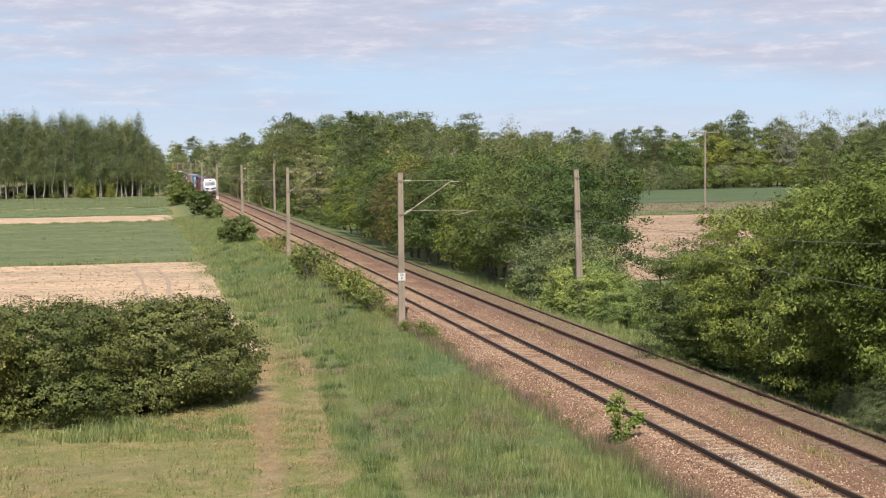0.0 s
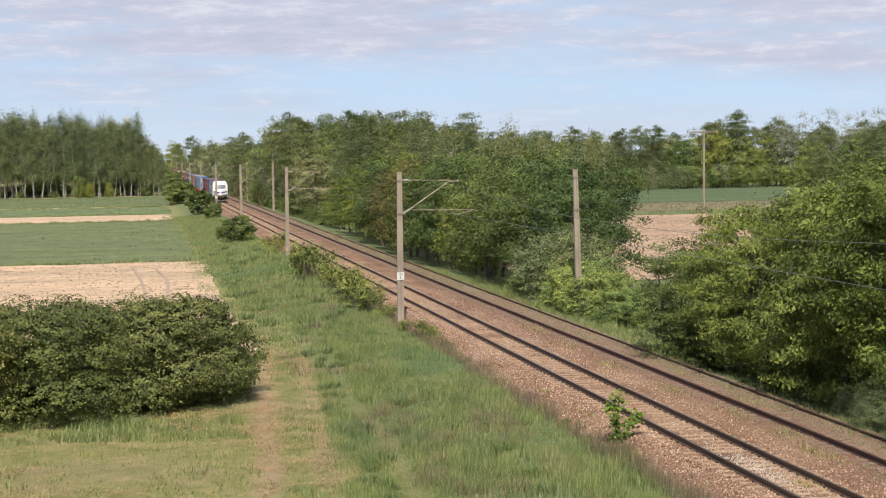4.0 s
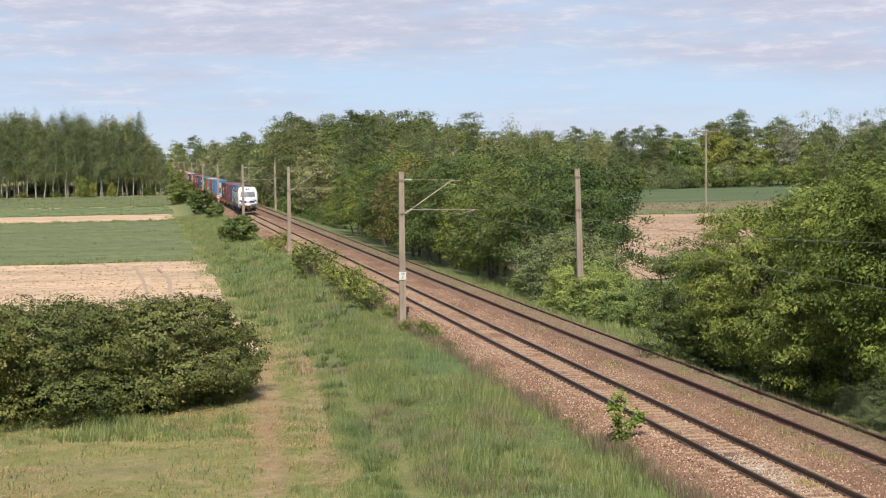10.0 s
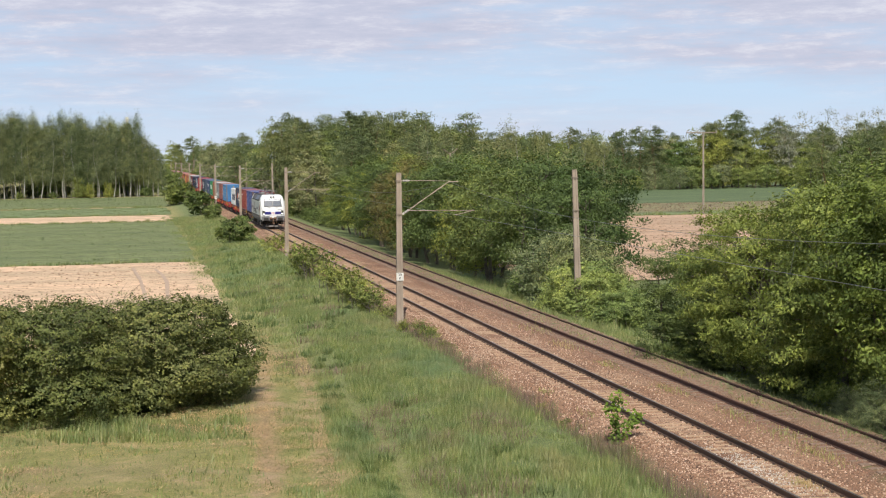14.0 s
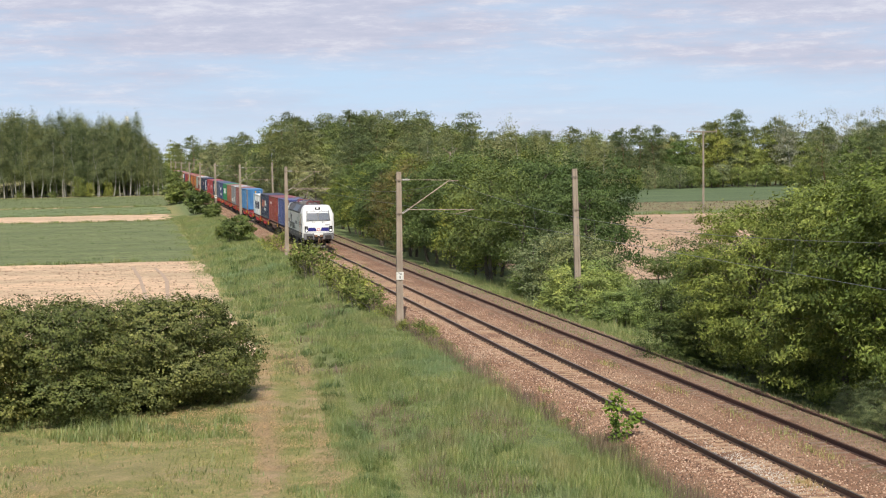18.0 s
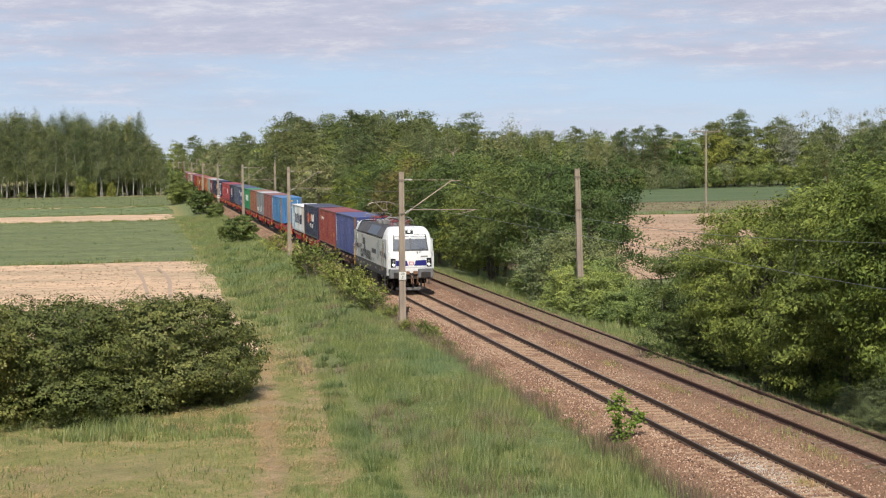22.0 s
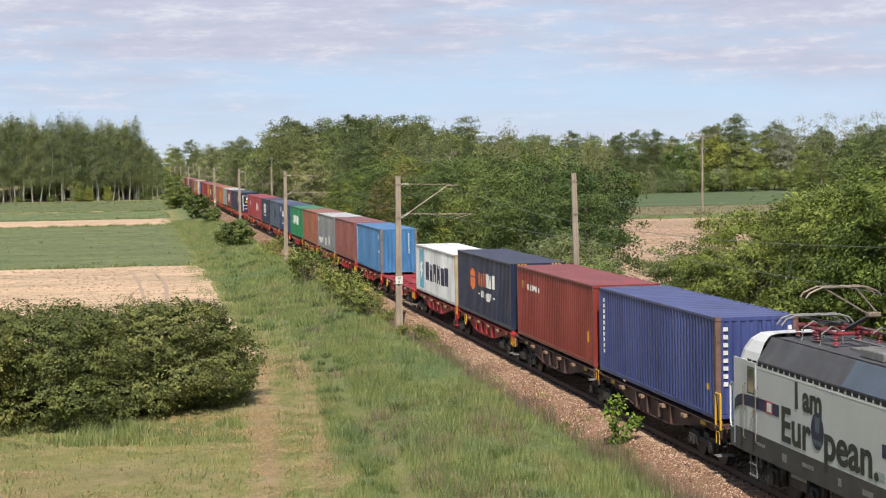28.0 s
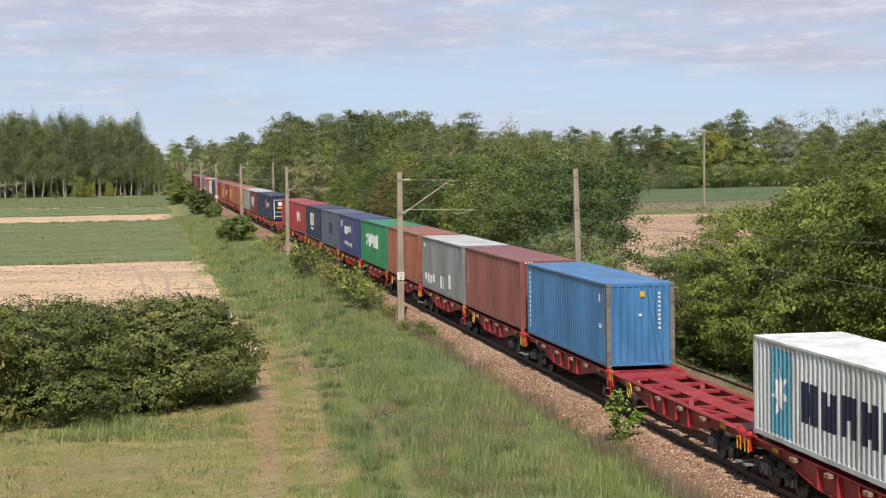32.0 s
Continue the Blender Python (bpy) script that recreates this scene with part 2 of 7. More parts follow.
GRASSY = grass_ground()
xs = [-4500, -1500, -600, -250, -120, -70, -45, -30, -24] + [-20 + 0.5 * i for i in range(65)] + [13, 15, 18, 24, 32, 45, 70, 120, 250, 600, 1500, 4500]
ys = [-4500, -600, -100, 0, 20] + [30 + 0.7 * i for i in range(130)] + [124 + 4 * i for i in range(30)] + [260, 300, 350, 420, 500, 650, 900, 1500, 2500, 4900]
gv, gf = [], []
for j, y in enumerate(ys):
    for i, x in enumerate(xs):
        near = 1.0 if 25 < y < 250 and (-10.4 < x < -3.6 or (-22 < x < -3.6 and y < 82)) else 0.0
        lump = 0.16 * noise.noise((x * 0.45, y * 0.35, 3)) + 0.07 * noise.noise((x * 1.7, y * 1.7, 9))
        gv.append((x, y, ground_z(x) + near * lump))
for j in range(len(ys) - 1):
    for i in range(len(xs) - 1):
        a = j * len(xs) + i
        gf.append((a, a + 1, a + 1 + len(xs), a + len(xs)))
GZ = np.array([q[2] for q in gv]).reshape(len(ys), len(xs))
XA, YA = np.array(xs, float), np.array(ys, float)
BED_X = [-2.85, -1.9, -1.0, 1.0, 1.9, 2.4, 3.2, 4.65, 4.92, 5.25, 5.6, 6.2, 6.7]
BED_Z = [-0.6, -0.2, -0.18, -0.18, -0.22, -0.26, -0.19, -0.18, -0.1, -0.06, -0.13, -0.42, -0.62]


def ground_at(x, y):
    """Height of the ground sheet, or of the ballast bed on it, at arrays of places."""
    i = np.clip(np.searchsorted(XA, x) - 1, 0, len(XA) - 2)
    j = np.clip(np.searchsorted(YA, y) - 1, 0, len(YA) - 2)
    u, v = (x - XA[i]) / (XA[i + 1] - XA[i]), (y - YA[j]) / (YA[j + 1] - YA[j])
    z = (GZ[j, i] * (1 - u) + GZ[j, i + 1] * u) * (1 - v) + (GZ[j + 1, i] * (1 - u) + GZ[j + 1, i + 1] * u) * v
    return np.maximum(z, np.interp(x, BED_X, BED_Z, -2, -2))


tagged(raw("ground", gv, gf, GRASSY, smooth=True), "grassy flat farmland ground with mown and dry patches", "ground", kind="structure")


def soil(name, c1, c2, furrow, rows_along_x=True, contrast=0.5):
    m, nt, b = nodes_of(name)
    st = (0.12, 1.0, 1.0) if rows_along_x else (1.0, 0.12, 1.0)
    n = tex(nt, furrow, 5, 0.6, st)
    f = tex(nt, 1.9, 7, 0.8, (0.45, 1, 1))
    col = ramp(nt, n, [(0.3, c2), (0.65, c1)])
    col = mix(nt, contrast, col, ramp(nt, f, [(0.4, (0.4, 0.38, 0.32)), (0.54, (1.12, 1.1, 1.05))]), "MULTIPLY")
    broad = tex(nt, 0.16, 6, 0.7, (0.3, 1, 1))
    col = mix(nt, 0.8, col, ramp(nt, broad, [(0.36, (0.72, 0.76, 0.7)), (0.62, (1.18, 1.14, 1.08))]), "MULTIPLY")
    nt.links.new(col, b.inputs["Base Color"])
    b.inputs["Roughness"].default_value = 0.95
    bump(nt, b, n, 0.6, 0.15)
    return m


SAND = soil("dry sandy soil", (0.63, 0.455, 0.32), (0.53, 0.37, 0.255), 0.9, contrast=0.6)
SAND_FAR = soil("reddish ploughed soil", (0.5, 0.345, 0.25), (0.4, 0.27, 0.19), 0.5, contrast=0.8)
CROP = soil("young green crop", (0.175, 0.205, 0.085), (0.12, 0.155, 0.06), 0.6, contrast=0.85)
CROP2 = soil("pale green meadow", (0.19, 0.235, 0.1), (0.13, 0.175, 0.07), 0.35, contrast=0.5)
MEADOW = soil("rough brownish meadow", (0.25, 0.195, 0.11), (0.15, 0.17, 0.075), 0.25, contrast=0.6)
CROP_DK = soil("dark green winter crop", (0.105, 0.15, 0.062), (0.075, 0.115, 0.045), 0.3, contrast=0.6)


def field(name, x0, x1, y0, y1, dz, mat, label, ragged=0.5, skew=0.0, seed=1):
    """A strip of farmland with uneven edges, a few centimetres above the ground."""
    n, mm = 60, 24
    v, f = [], []
    for j in range(mm + 1):
        for i in range(n + 1):
            s, t = i / n, j / mm
            x = x0 + (x1 - x0) * s
            e0, e1 = y0 + skew * (x - x1), y1 + skew * (x - x1)
            y = e0 + (e1 - e0) * t
            if j in (0, mm):
                y += ragged * 2.5 * noise.noise((x * 0.35, seed, j))
            if i in (0, n):
                x += ragged * (noise.noise((seed * 3.1, y * 0.4, i)) * 1.2 + noise.noise((seed, y * 1.4, 5)) * 0.5)
            v.append((x, y, -1.2 + dz + 0.05 * noise.noise((x * 0.2, y * 0.2, seed))))
    for j in range(mm):
        for i in range(n):
            a = j * (n + 1) + i
            f.append((a, a + 1, a + n + 2, a + n + 1))
    return tagged(raw(name, v, f, mat, smooth=True), label, "field", kind="structure")


field("field_1", -75, -11.0, 86, 168, 0.07, SAND, "dry pale sandy ploughed field with faint furrows", 0.6, seed=2)
field("field_2", -90, -10.9, 168.5, 279, 0.09, CROP, "field of short dark green young crop", 0.5, seed=3)
field("field_3", -110, -11.0, 281, 313, 0.08, SAND, "narrow strip of pale bare sandy soil", 0.7, seed=4)
field("field_4", -130, -10.5, 315, 362, 0.08, CROP2, "strip of pale green meadow grass", 0.6, seed=5)
field("field_5", -130, -17.0, 363.5, 367.5, 0.12, SAND, "thin strip of dry pale soil between meadows", 0.4, seed=6)
field("field_6", -150, -9.5, 369, 468, 0.08, CROP, "green crop field before the wood", 0.8, seed=7)
field("field_7", 14.5, 130, 128, 258, 0.08, SAND_FAR, "ploughed field of reddish bare soil with furrows", 0.8, seed=8)
field("field_8", 16, 170, 272, 319, 0.08, MEADOW, "rough meadow with brown and green grass", 0.8, seed=9)
field("field_10", 16, 170, 259, 271, 0.09, CROP2, "strip of pale green grass beside the ploughed field", 0.6, seed=11)
field("field_9", 20, 190, 320, 436, 0.10, CROP_DK, "dark green crop field before the wood", 0.8, seed=10)


# ---------------------------------------------------------------- railway
def ballast_mat():
    m, nt, b = nodes_of("weathered ballast")
    cell = tex(nt, 16, kind="voronoi")
    n1 = tex(nt, 0.5, 5, 0.6, (1, 0.35, 1))
    n2 = tex(nt, 26, 3, 0.7)
    col = ramp(nt, n1, [(0.3, (0.26, 0.125, 0.07)), (0.5, (0.43, 0.245, 0.145)), (0.72, (0.6, 0.4, 0.26))])
    col = mix(nt, 0.75, col, ramp(nt, n2, [(0.28, (0.4, 0.36, 0.32)), (0.7, (1.25, 1.25, 1.25))]), "MULTIPLY")
    col = mix(nt, ramp(nt, cell, [(0.35, (0, 0, 0)), (0.75, (0.7, 0.7, 0.7))]), col, (0.07, 0.05, 0.035))
    # the unused far track is browner and overgrown
    g = nt.nodes.new("ShaderNodeNewGeometry")
    sp = nt.nodes.new("ShaderNodeSeparateXYZ")
    nt.links.new(g.outputs["Position"], sp.inputs[0])
    mr = nt.nodes.new("ShaderNodeMapRange")
    mr.inputs[1].default_value, mr.inputs[2].default_value = 2.2, 3.3
    nt.links.new(sp.outputs[0], mr.inputs[0])
    pale = col
    col = mix(nt, mr.outputs[0], col, mix(nt, 0.66, col, (0.17, 0.08, 0.052)))
    inner = nt.nodes.new("ShaderNodeMapRange")
    inner.inputs[1].default_value, inner.inputs[2].default_value = 3.7, 4.2
    nt.links.new(sp.outputs[0], inner.inputs[0])
    col = mix(nt, inner.outputs[0], col, mix(nt, 0.55, pale, (0.2, 0.15, 0.1)))
    moss = ramp(nt, tex(nt, 0.9, 4, 0.6, (1, 0.5, 1)), [(0.6, (0, 0, 0)), (0.68, (1, 1, 1))])
    mm = nt.nodes.new("ShaderNodeMath")
    mm.operation = "MULTIPLY"
    nt.links.new(moss, mm.inputs[0])
    nt.links.new(mr.outputs[0], mm.inputs[1])
    col = mix(nt, mm.outputs[0], col, (0.12, 0.125, 0.045))
    edge = nt.nodes.new("ShaderNodeMapRange")
    edge.inputs[1].default_value, edge.inputs[2].default_value = 5.0, 5.9
    nt.links.new(sp.outputs[0], edge.inputs[0])
    col = mix(nt, edge.outputs[0], col, mix(nt, n2, (0.1, 0.085, 0.04), (0.2, 0.17, 0.075)))
    nt.links.new(col, b.inputs["Base Color"])
    b.inputs["Roughness"].default_value = 0.95
    bump(nt, b, cell, 1.0, 0.05)
    return m


BALLAST = ballast_mat()
bx = [-2.85, -2.6, -2.35, -2.1, -1.9] + [-1.7 + 0.2 * i for i in range(38)] + [5.95, 6.2, 6.45, 6.7]
by = [-60, 0, 25] + [32 + 0.25 * i for i in range(300)] + [107 + 1.0 * i for i in range(60)] + [170 + 10 * i for i in range(40)] + [600, 800, 1200, 2400]
bv, bf = [], []
for y in by:
    for x in bx:
        z = float(np.interp(x, BED_X, BED_Z))
        z += 0.025 * noise.noise((x * 3, y * 3, 1)) + 0.02 * noise.noise((x * 0.8, y * 0.5, 4))
        bv.append((x + (0.12 * noise.noise((7, y * 0.6, 2)) if x < -2.5 else 0), y, z))
for j in range(len(by) - 1):
    for i in range(len(bx) - 1):
        a = j * len(bx) + i
        bf.append((a, a + 1, a + 1 + len(bx), a + len(bx)))
tagged(raw("ballast_bed", bv, bf, BALLAST), "brownish stone ballast bed under two railway tracks", "ballast", kind="structure")

def stone_mat():
    m, nt, b = nodes_of("loose ballast stone")
    geo = nt.nodes.new("ShaderNodeNewGeometry")
    col = ramp(nt, geo.outputs["Random Per Island"], [(0.0, (0.11, 0.065, 0.045)), (0.3, (0.31, 0.17, 0.105)), (0.65, (0.5, 0.315, 0.21)), (1.0, (0.72, 0.55, 0.42))])
    nt.links.new(mix(nt, 0.5, col, ramp(nt, tex(nt, 30, 3, 0.6), [(0.3, (0.6, 0.58, 0.55)), (0.7, (1.1, 1.1, 1.1))]), "MULTIPLY"), b.inputs["Base Color"])
    b.inputs["Roughness"].default_value = 0.95
    return m


STONE = stone_mat()
rng = np.random.default_rng(5)
ns = 26000
sx = np.concatenate([rng.uniform(-2.9, -0.9, ns * 6 // 10), rng.uniform(-0.6, 2.9, ns * 4 // 10)])
sy = 36 + 78 * rng.random(ns) ** 1.3
keep = (np.abs(np.abs(sx) - 0.75) > 0.1)
sx, sy = sx[keep], sy[keep]
sz = np.interp(sx, [-2.85, -1.9, -1.0, 1.0, 1.9, 2.4, 3.2], [-0.6, -0.2, -0.19, -0.19, -0.22, -0.27, -0.21]) + 0.012
ns = len(sx)
o6 = np.array([(1, 0, 0), (0, 1, 0), (-1, 0, 0), (0, -1, 0), (0, 0, 1), (0, 0, -1)], float)
tri = np.array([(0, 1, 4), (1, 2, 4), (2, 3, 4), (3, 0, 4), (1, 0, 5), (2, 1, 5), (3, 2, 5), (0, 3, 5)])
r6 = rng.uniform(0.014, 0.036, (ns, 1, 1)) * rng.uniform(0.7, 1.3, (ns, 6, 1))
ang = rng.uniform(0, 6.28, ns)
ca, sa = np.cos(ang)[:, None], np.sin(ang)[:, None]
V6 = o6[None] * r6 + rng.normal(0, 0.006, (ns, 6, 3))
V6 = np.stack([V6[..., 0] * ca - V6[..., 1] * sa, V6[..., 0] * sa + V6[..., 1] * ca, V6[..., 2]], -1) + np.stack([sx, sy, sz], -1)[:, None]


def octa_mesh(name, V, material):
    """Small angular stones: six corners each, joined faces."""
    n = len(V)
    me = bpy.data.meshes.new(name)
    F = (tri[None] + 6 * np.arange(n)[:, None, None]).reshape(-1)
    me.vertices.add(n * 6)
    me.vertices.foreach_set("co", V.astype(np.float32).reshape(-1))
    me.loops.add(len(F))
    me.loops.foreach_set("vertex_index", F.astype(np.int32))
    me.polygons.add(n * 8)
    me.polygons.foreach_set("loop_start", np.arange(0, n * 24, 3, dtype=np.int32))
    me.update(calc_edges=True)
    me.materials.append(material)
    return me


stones = new("loose_stones", octa_mesh("loose_stones", V6, STONE))
tagged(stones, "loose angular ballast stones in pale and rusty brown", "stones", kind="stuff")

# browner stones round the disused track
rng = np.random.default_rng(6)
OLD_STONE = surface("rusty old ballast stone", (0.33, 0.19, 0.12), (0.17, 0.095, 0.062), 0.95, scale=9, fine=40, wear=(0.5, 0.38, 0.28), wear_amt=0.4)
ns = 12000
sx, sy = rng.uniform(2.4, 5.5, ns), 38 + 70 * rng.random(ns) ** 1.3
keep = (np.abs(np.abs(sx - 4.25) - 0.75) > 0.1)
sx, sy = sx[keep], sy[keep]
sz = np.interp(sx, BED_X, BED_Z) + 0.01
r6 = rng.uniform(0.014, 0.038, (len(sx), 1, 1)) * rng.uniform(0.7, 1.3, (len(sx), 6, 1))
V6 = o6[None] * r6 + rng.normal(0, 0.007, (len(sx), 6, 3)) + np.stack([sx, sy, sz], -1)[:, None]
tagged(new("loose_stones", octa_mesh("loose_stones", V6, OLD_STONE)), "loose rusty brown stones round the disused track", "stones", kind="stuff")

RAIL_USED = surface("worn rail steel", (0.14, 0.08, 0.052), (0.075, 0.045, 0.03), 0.7, 0.1, scale=2, stretch=(1, 0.05, 1))
RAIL_TOP = surface("polished rail head", (0.3, 0.27, 0.25), (0.2, 0.17, 0.15), 0.45, 0.9, scale=2, stretch=(1, 0.05, 1))
RAIL_RUST = surface("rusty rail steel", (0.13, 0.062, 0.042), (0.065, 0.034, 0.026), 0.8, 0.2, scale=2, stretch=(1, 0.05, 1))
SLEEPER = surface("weathered concrete sleeper", (0.5, 0.345, 0.215), (0.3, 0.19, 0.115), 0.9, scale=3, fine=25, bumpy=0.3)
SLEEPER_OLD = surface("dirty old sleeper", (0.29, 0.2, 0.14), (0.16, 0.105, 0.075), 0.95, scale=3, fine=25, bumpy=0.3)
CLIP = surface("rusty rail clip", (0.09, 0.06, 0.045), None, 0.8, 0.3)

RAIL_OUT = [(-0.036, 0.0), (0.036, 0.0), (0.036, -0.04), (0.01, -0.055), (0.01, -0.145), (0.07, -0.158), (0.07, -0.172), (-0.07, -0.172), (-0.07, -0.158), (-0.01, -0.145), (-0.01, -0.055), (-0.036, -0.04)]


def sleeper_mesh(mat):
    bm = bmesh.new()
    prism(bm, [(-0.14, -0.34), (-0.12, -0.172), (0.12, -0.172), (0.14, -0.34)], "x", -1.28, 1.28)
    me = bpy.data.meshes.new("sleeper")
    bm.to_mesh(me)
    bm.free()
    me.materials.append(mat)
    return me


def clip_mesh():
    bm = boxes((-0.14, -0.075, -0.05, 0.05, -0.172, -0.12), (0.075, 0.14, -0.05, 0.05, -0.172, -0.12))
    me = bpy.data.meshes.new("rail_clips")
    bm.to_mesh(me)
    bm.free()
    me.materials.append(CLIP)
    return me


def make_track(x, rail_mat, top_mat, sl_mat, label, seed):
    t = thing("railway_track", label, "railway track", pose(x, 0, 0), "parallel tracks", "structure")
    for s in (-0.7525, 0.7525):
        bm = bmesh.new()
        prism(bm, [(u + s, v) for u, v in RAIL_OUT], "y", -60, 2300)
        part("rail", bm, rail_mat, t)
        if top_mat:
            bm = boxes((s - 0.03, s + 0.03, -60, 2300, -0.004, 0.003))
            part("rail_head", bm, top_mat, t, "polished running surface of the rail")
    me, cm = sleeper_mesh(sl_mat), clip_mesh()
    rs = random.Random(seed)
    y, k = 30.0, 0
    rest = []
    while y < 520:
        m = pose(rs.uniform(-0.02, 0.02), y, rs.uniform(-0.012, 0.008), 0, 0, rs.uniform(-0.7, 0.7))
        if k < 150:
            s = share("sleeper", me, t, m)
            if k < 95 and top_mat:
                for side in (-0.7525, 0.7525):
                    share("rail_clip", cm, s, pose(side, 0, 0))
        else:
            rest.append(m)
        y, k = y + 0.6, k + 1
    vs, fs = [], []
    src = [v.co.copy() for v in me.vertices]
    for m in rest:
        o = len(vs)
        vs += [m @ v for v in src]
        fs += [tuple(o + i for i in p.vertices) for p in me.polygons]
    tagged(raw("far_sleepers", vs, fs, sl_mat, t), kind="stuff")
    return t


make_track(0, RAIL_USED, RAIL_TOP, SLEEPER, "used railway track with dark rails on pale sleepers", 1)
make_track(4.25, RAIL_RUST, None, SLEEPER_OLD, "disused rusty railway track overgrown at its side", 2)

CONCRETE = surface("weathered concrete mast", (0.4, 0.325, 0.25), (0.24, 0.19, 0.15), 0.9, scale=1.6, fine=18, stretch=(1, 1, 0.3), bumpy=0.25)
GALV = surface("galvanised tube", (0.36, 0.29, 0.23), (0.22, 0.17, 0.13), 0.5, 0.5, scale=4)
RUSTY = surface("rusty bracket", (0.3, 0.16, 0.09), (0.14, 0.08, 0.05), 0.8, 0.2, scale=5)
PORCELAIN = surface("brown and white insulator", (0.55, 0.53, 0.5), (0.25, 0.2, 0.16), 0.3, scale=6)
PLATE = surface("white enamel plate", (0.8, 0.79, 0.74), (0.6, 0.58, 0.53), 0.5, scale=5)
BLACK = surface("black paint", (0.03, 0.03, 0.03), None, 0.6)
WIRE = surface("oxidised copper wire", (0.2, 0.22, 0.21), (0.12, 0.13, 0.12), 0.5, 0.4)


def text_part(name, body, size, material, parent, m, squeeze=1.0, label=""):
    cu = bpy.data.curves.new(name, "FONT")
    cu.body, cu.size, cu.extrude = body, size, 0.003
    cu.align_x, cu.align_y = "CENTER", "CENTER"
    cu.materials.append(material)
    ob = new(name, cu)
    ob.parent = parent
    ob.matrix_basis = m @ Matrix.Diagonal((squeeze, 1, 1, 1))
    return tagged(ob, label)


def make_mast(name, label, arm, side, h=7.8, z0=-0.75):
    """A concrete catenary mast; the shaft tapers and has a channel down its faces. side 1: the arm reaches to +x."""
    t = thing(name, label, "catenary mast", None, "catenary masts along the line")
    bm = bmesh.new()
    a, b = 0.185, 0.13
    for s0, s1, w0, w1, d0, d1 in ((z0, h, a, b, 0.13, 0.09),):
        pts = []
        for z, w, d in ((s0, w0, d0), (s1, w1, d1)):
            c = w * 0.35
            pts.append([bm.verts.new(p + (z,)) for p in ((-w, -d), (-c, -d), (-c * 0.8, -d + 0.04), (c * 0.8, -d + 0.04), (c, -d), (w, -d), (w, d), (c, d), (c * 0.8, d - 0.04), (-c * 0.8, d - 0.04), (-c, d), (-w, d))])
        n = len(pts[0])
        for i in range(n):
            bm.faces.new((pts[0][i], pts[0][(i + 1) % n], pts[1][(i + 1) % n], pts[1][i]))
        bm.faces.new(pts[1])
        bm.faces.new(pts[0][::-1])
    bmesh.ops.recalc_face_normals(bm, faces=bm.faces[:])
    part("shaft", bm, CONCRETE, t)
    part("mast_cap", boxes((-0.13, 0.13, -0.1, 0.1, h, h + 0.05), bevel=0.01), CONCRETE, t)
    for z in (h - 0.4, 5.58):
        part("clamp_band", boxes((-0.16, 0.16, -0.13, 0.13, z - 0.04, z + 0.04)), GALV, t)
    if arm:
        s = side
        part("stay_tube", rods(([(s * 0.55, 0, 5.82), (s * 2.75, 0, 7.32), (s * 3.3, 0, 7.34)], 0.028)), GALV, t, "slanted cantilever tube")
        part("top_tie", rods(([(s * 0.15, 0, 7.42), (s * 2.9, 0, 7.38)], 0.016)), GALV, t)
        part("registration_tube", rods(([(s * 0.5, 0, 5.78), (s * 4.2, 0, 5.74)], 0.022)), GALV, t)
        part("steady_arm", rods(([(s * 4.0, 0, 5.7), (s * 3.1, 0, 5.5)], 0.018)), GALV, t)
        bm = bmesh.new()
        tube(bm, [(s * 0.14, 0, 5.58), (s * 0.28, 0, 5.62), (s * 0.55, 0, 5.82)], 0.03)
        for k in range(5):
            u = 0.2 + k * 0.07
            tube(bm, [(s * u, 0, 5.6 + k * 0.045 - 0.01), (s * (u + 0.03), 0, 5.6 + k * 0.045 + 0.01)], 0.07, 10)
        part("insulator", bm, PORCELAIN, t)
        bm = bmesh.new()
        tube(bm, [(s * 0.14, 0, 7.42), (s * 0.6, 0, 7.41)], 0.03)
        for k in range(4):
            tube(bm, [(s * (0.25 + 0.08 * k), 0, 7.415), (s * (0.29 + 0.08 * k), 0, 7.415)], 0.06, 10)
        part("tie_insulator", bm, PORCELAIN, t)
    return t


SPAN = 70.3
first = make_mast("catenary_mast", "weathered concrete catenary mast with tubular cantilever arm over the track", True, 1)
first.matrix_basis = pose(-2.85, 93.2, 0, 0, 0.5)
signp = part("number_plate", boxes((-0.2, 0.2, -0.155, -0.135, 1.95, 2.38), bevel=0.004), PLATE, first, "white kilometre plate with dark figures")
TOWARD = Matrix(((1, 0, 0, 0), (0, 0, -1, 0), (0, 1, 0, 0), (0, 0, 0, 1)))
text_part("figures", "20", 0.2, BLACK, signp, Matrix.Translation((0, -0.159, 2.27)) @ TOWARD)
text_part("figure", "8", 0.2, BLACK, signp, Matrix.Translation((0, -0.159, 2.08)) @ TOWARD)
plain = make_mast("catenary_mast", "weathered concrete catenary mast with tubular cantilever arm over the track", True, 1)
plain.matrix_basis = pose(-2.85, 93.2 - SPAN, 0)
for k in range(1, 9):
    mast = copy_thing(plain, pose(-2.85, 93.2 + SPAN * k, 0, 0, (-0.3, 0.4, 0)[k % 3]))
    if k == 3:
        pl = part("number_plate", boxes((-0.22, 0.22, -0.165, -0.145, 1.75, 2.25), bevel=0.004), PLATE, mast, "white plate with dark bars")
        part("figure_bar", boxes((-0.14, 0.14, -0.17, -0.165, 2.03, 2.15)), BLACK, pl)
bare = make_mast("catenary_mast", "bare weathered concrete catenary mast without an arm", False, -1, z0=-1.2)
bare.matrix_basis = pose(7.25, 93.2, 0, 0, -1.0)
for k in range(3, 9):
    copy_thing(bare, pose(7.1, 93.2 + SPAN * k, 0))

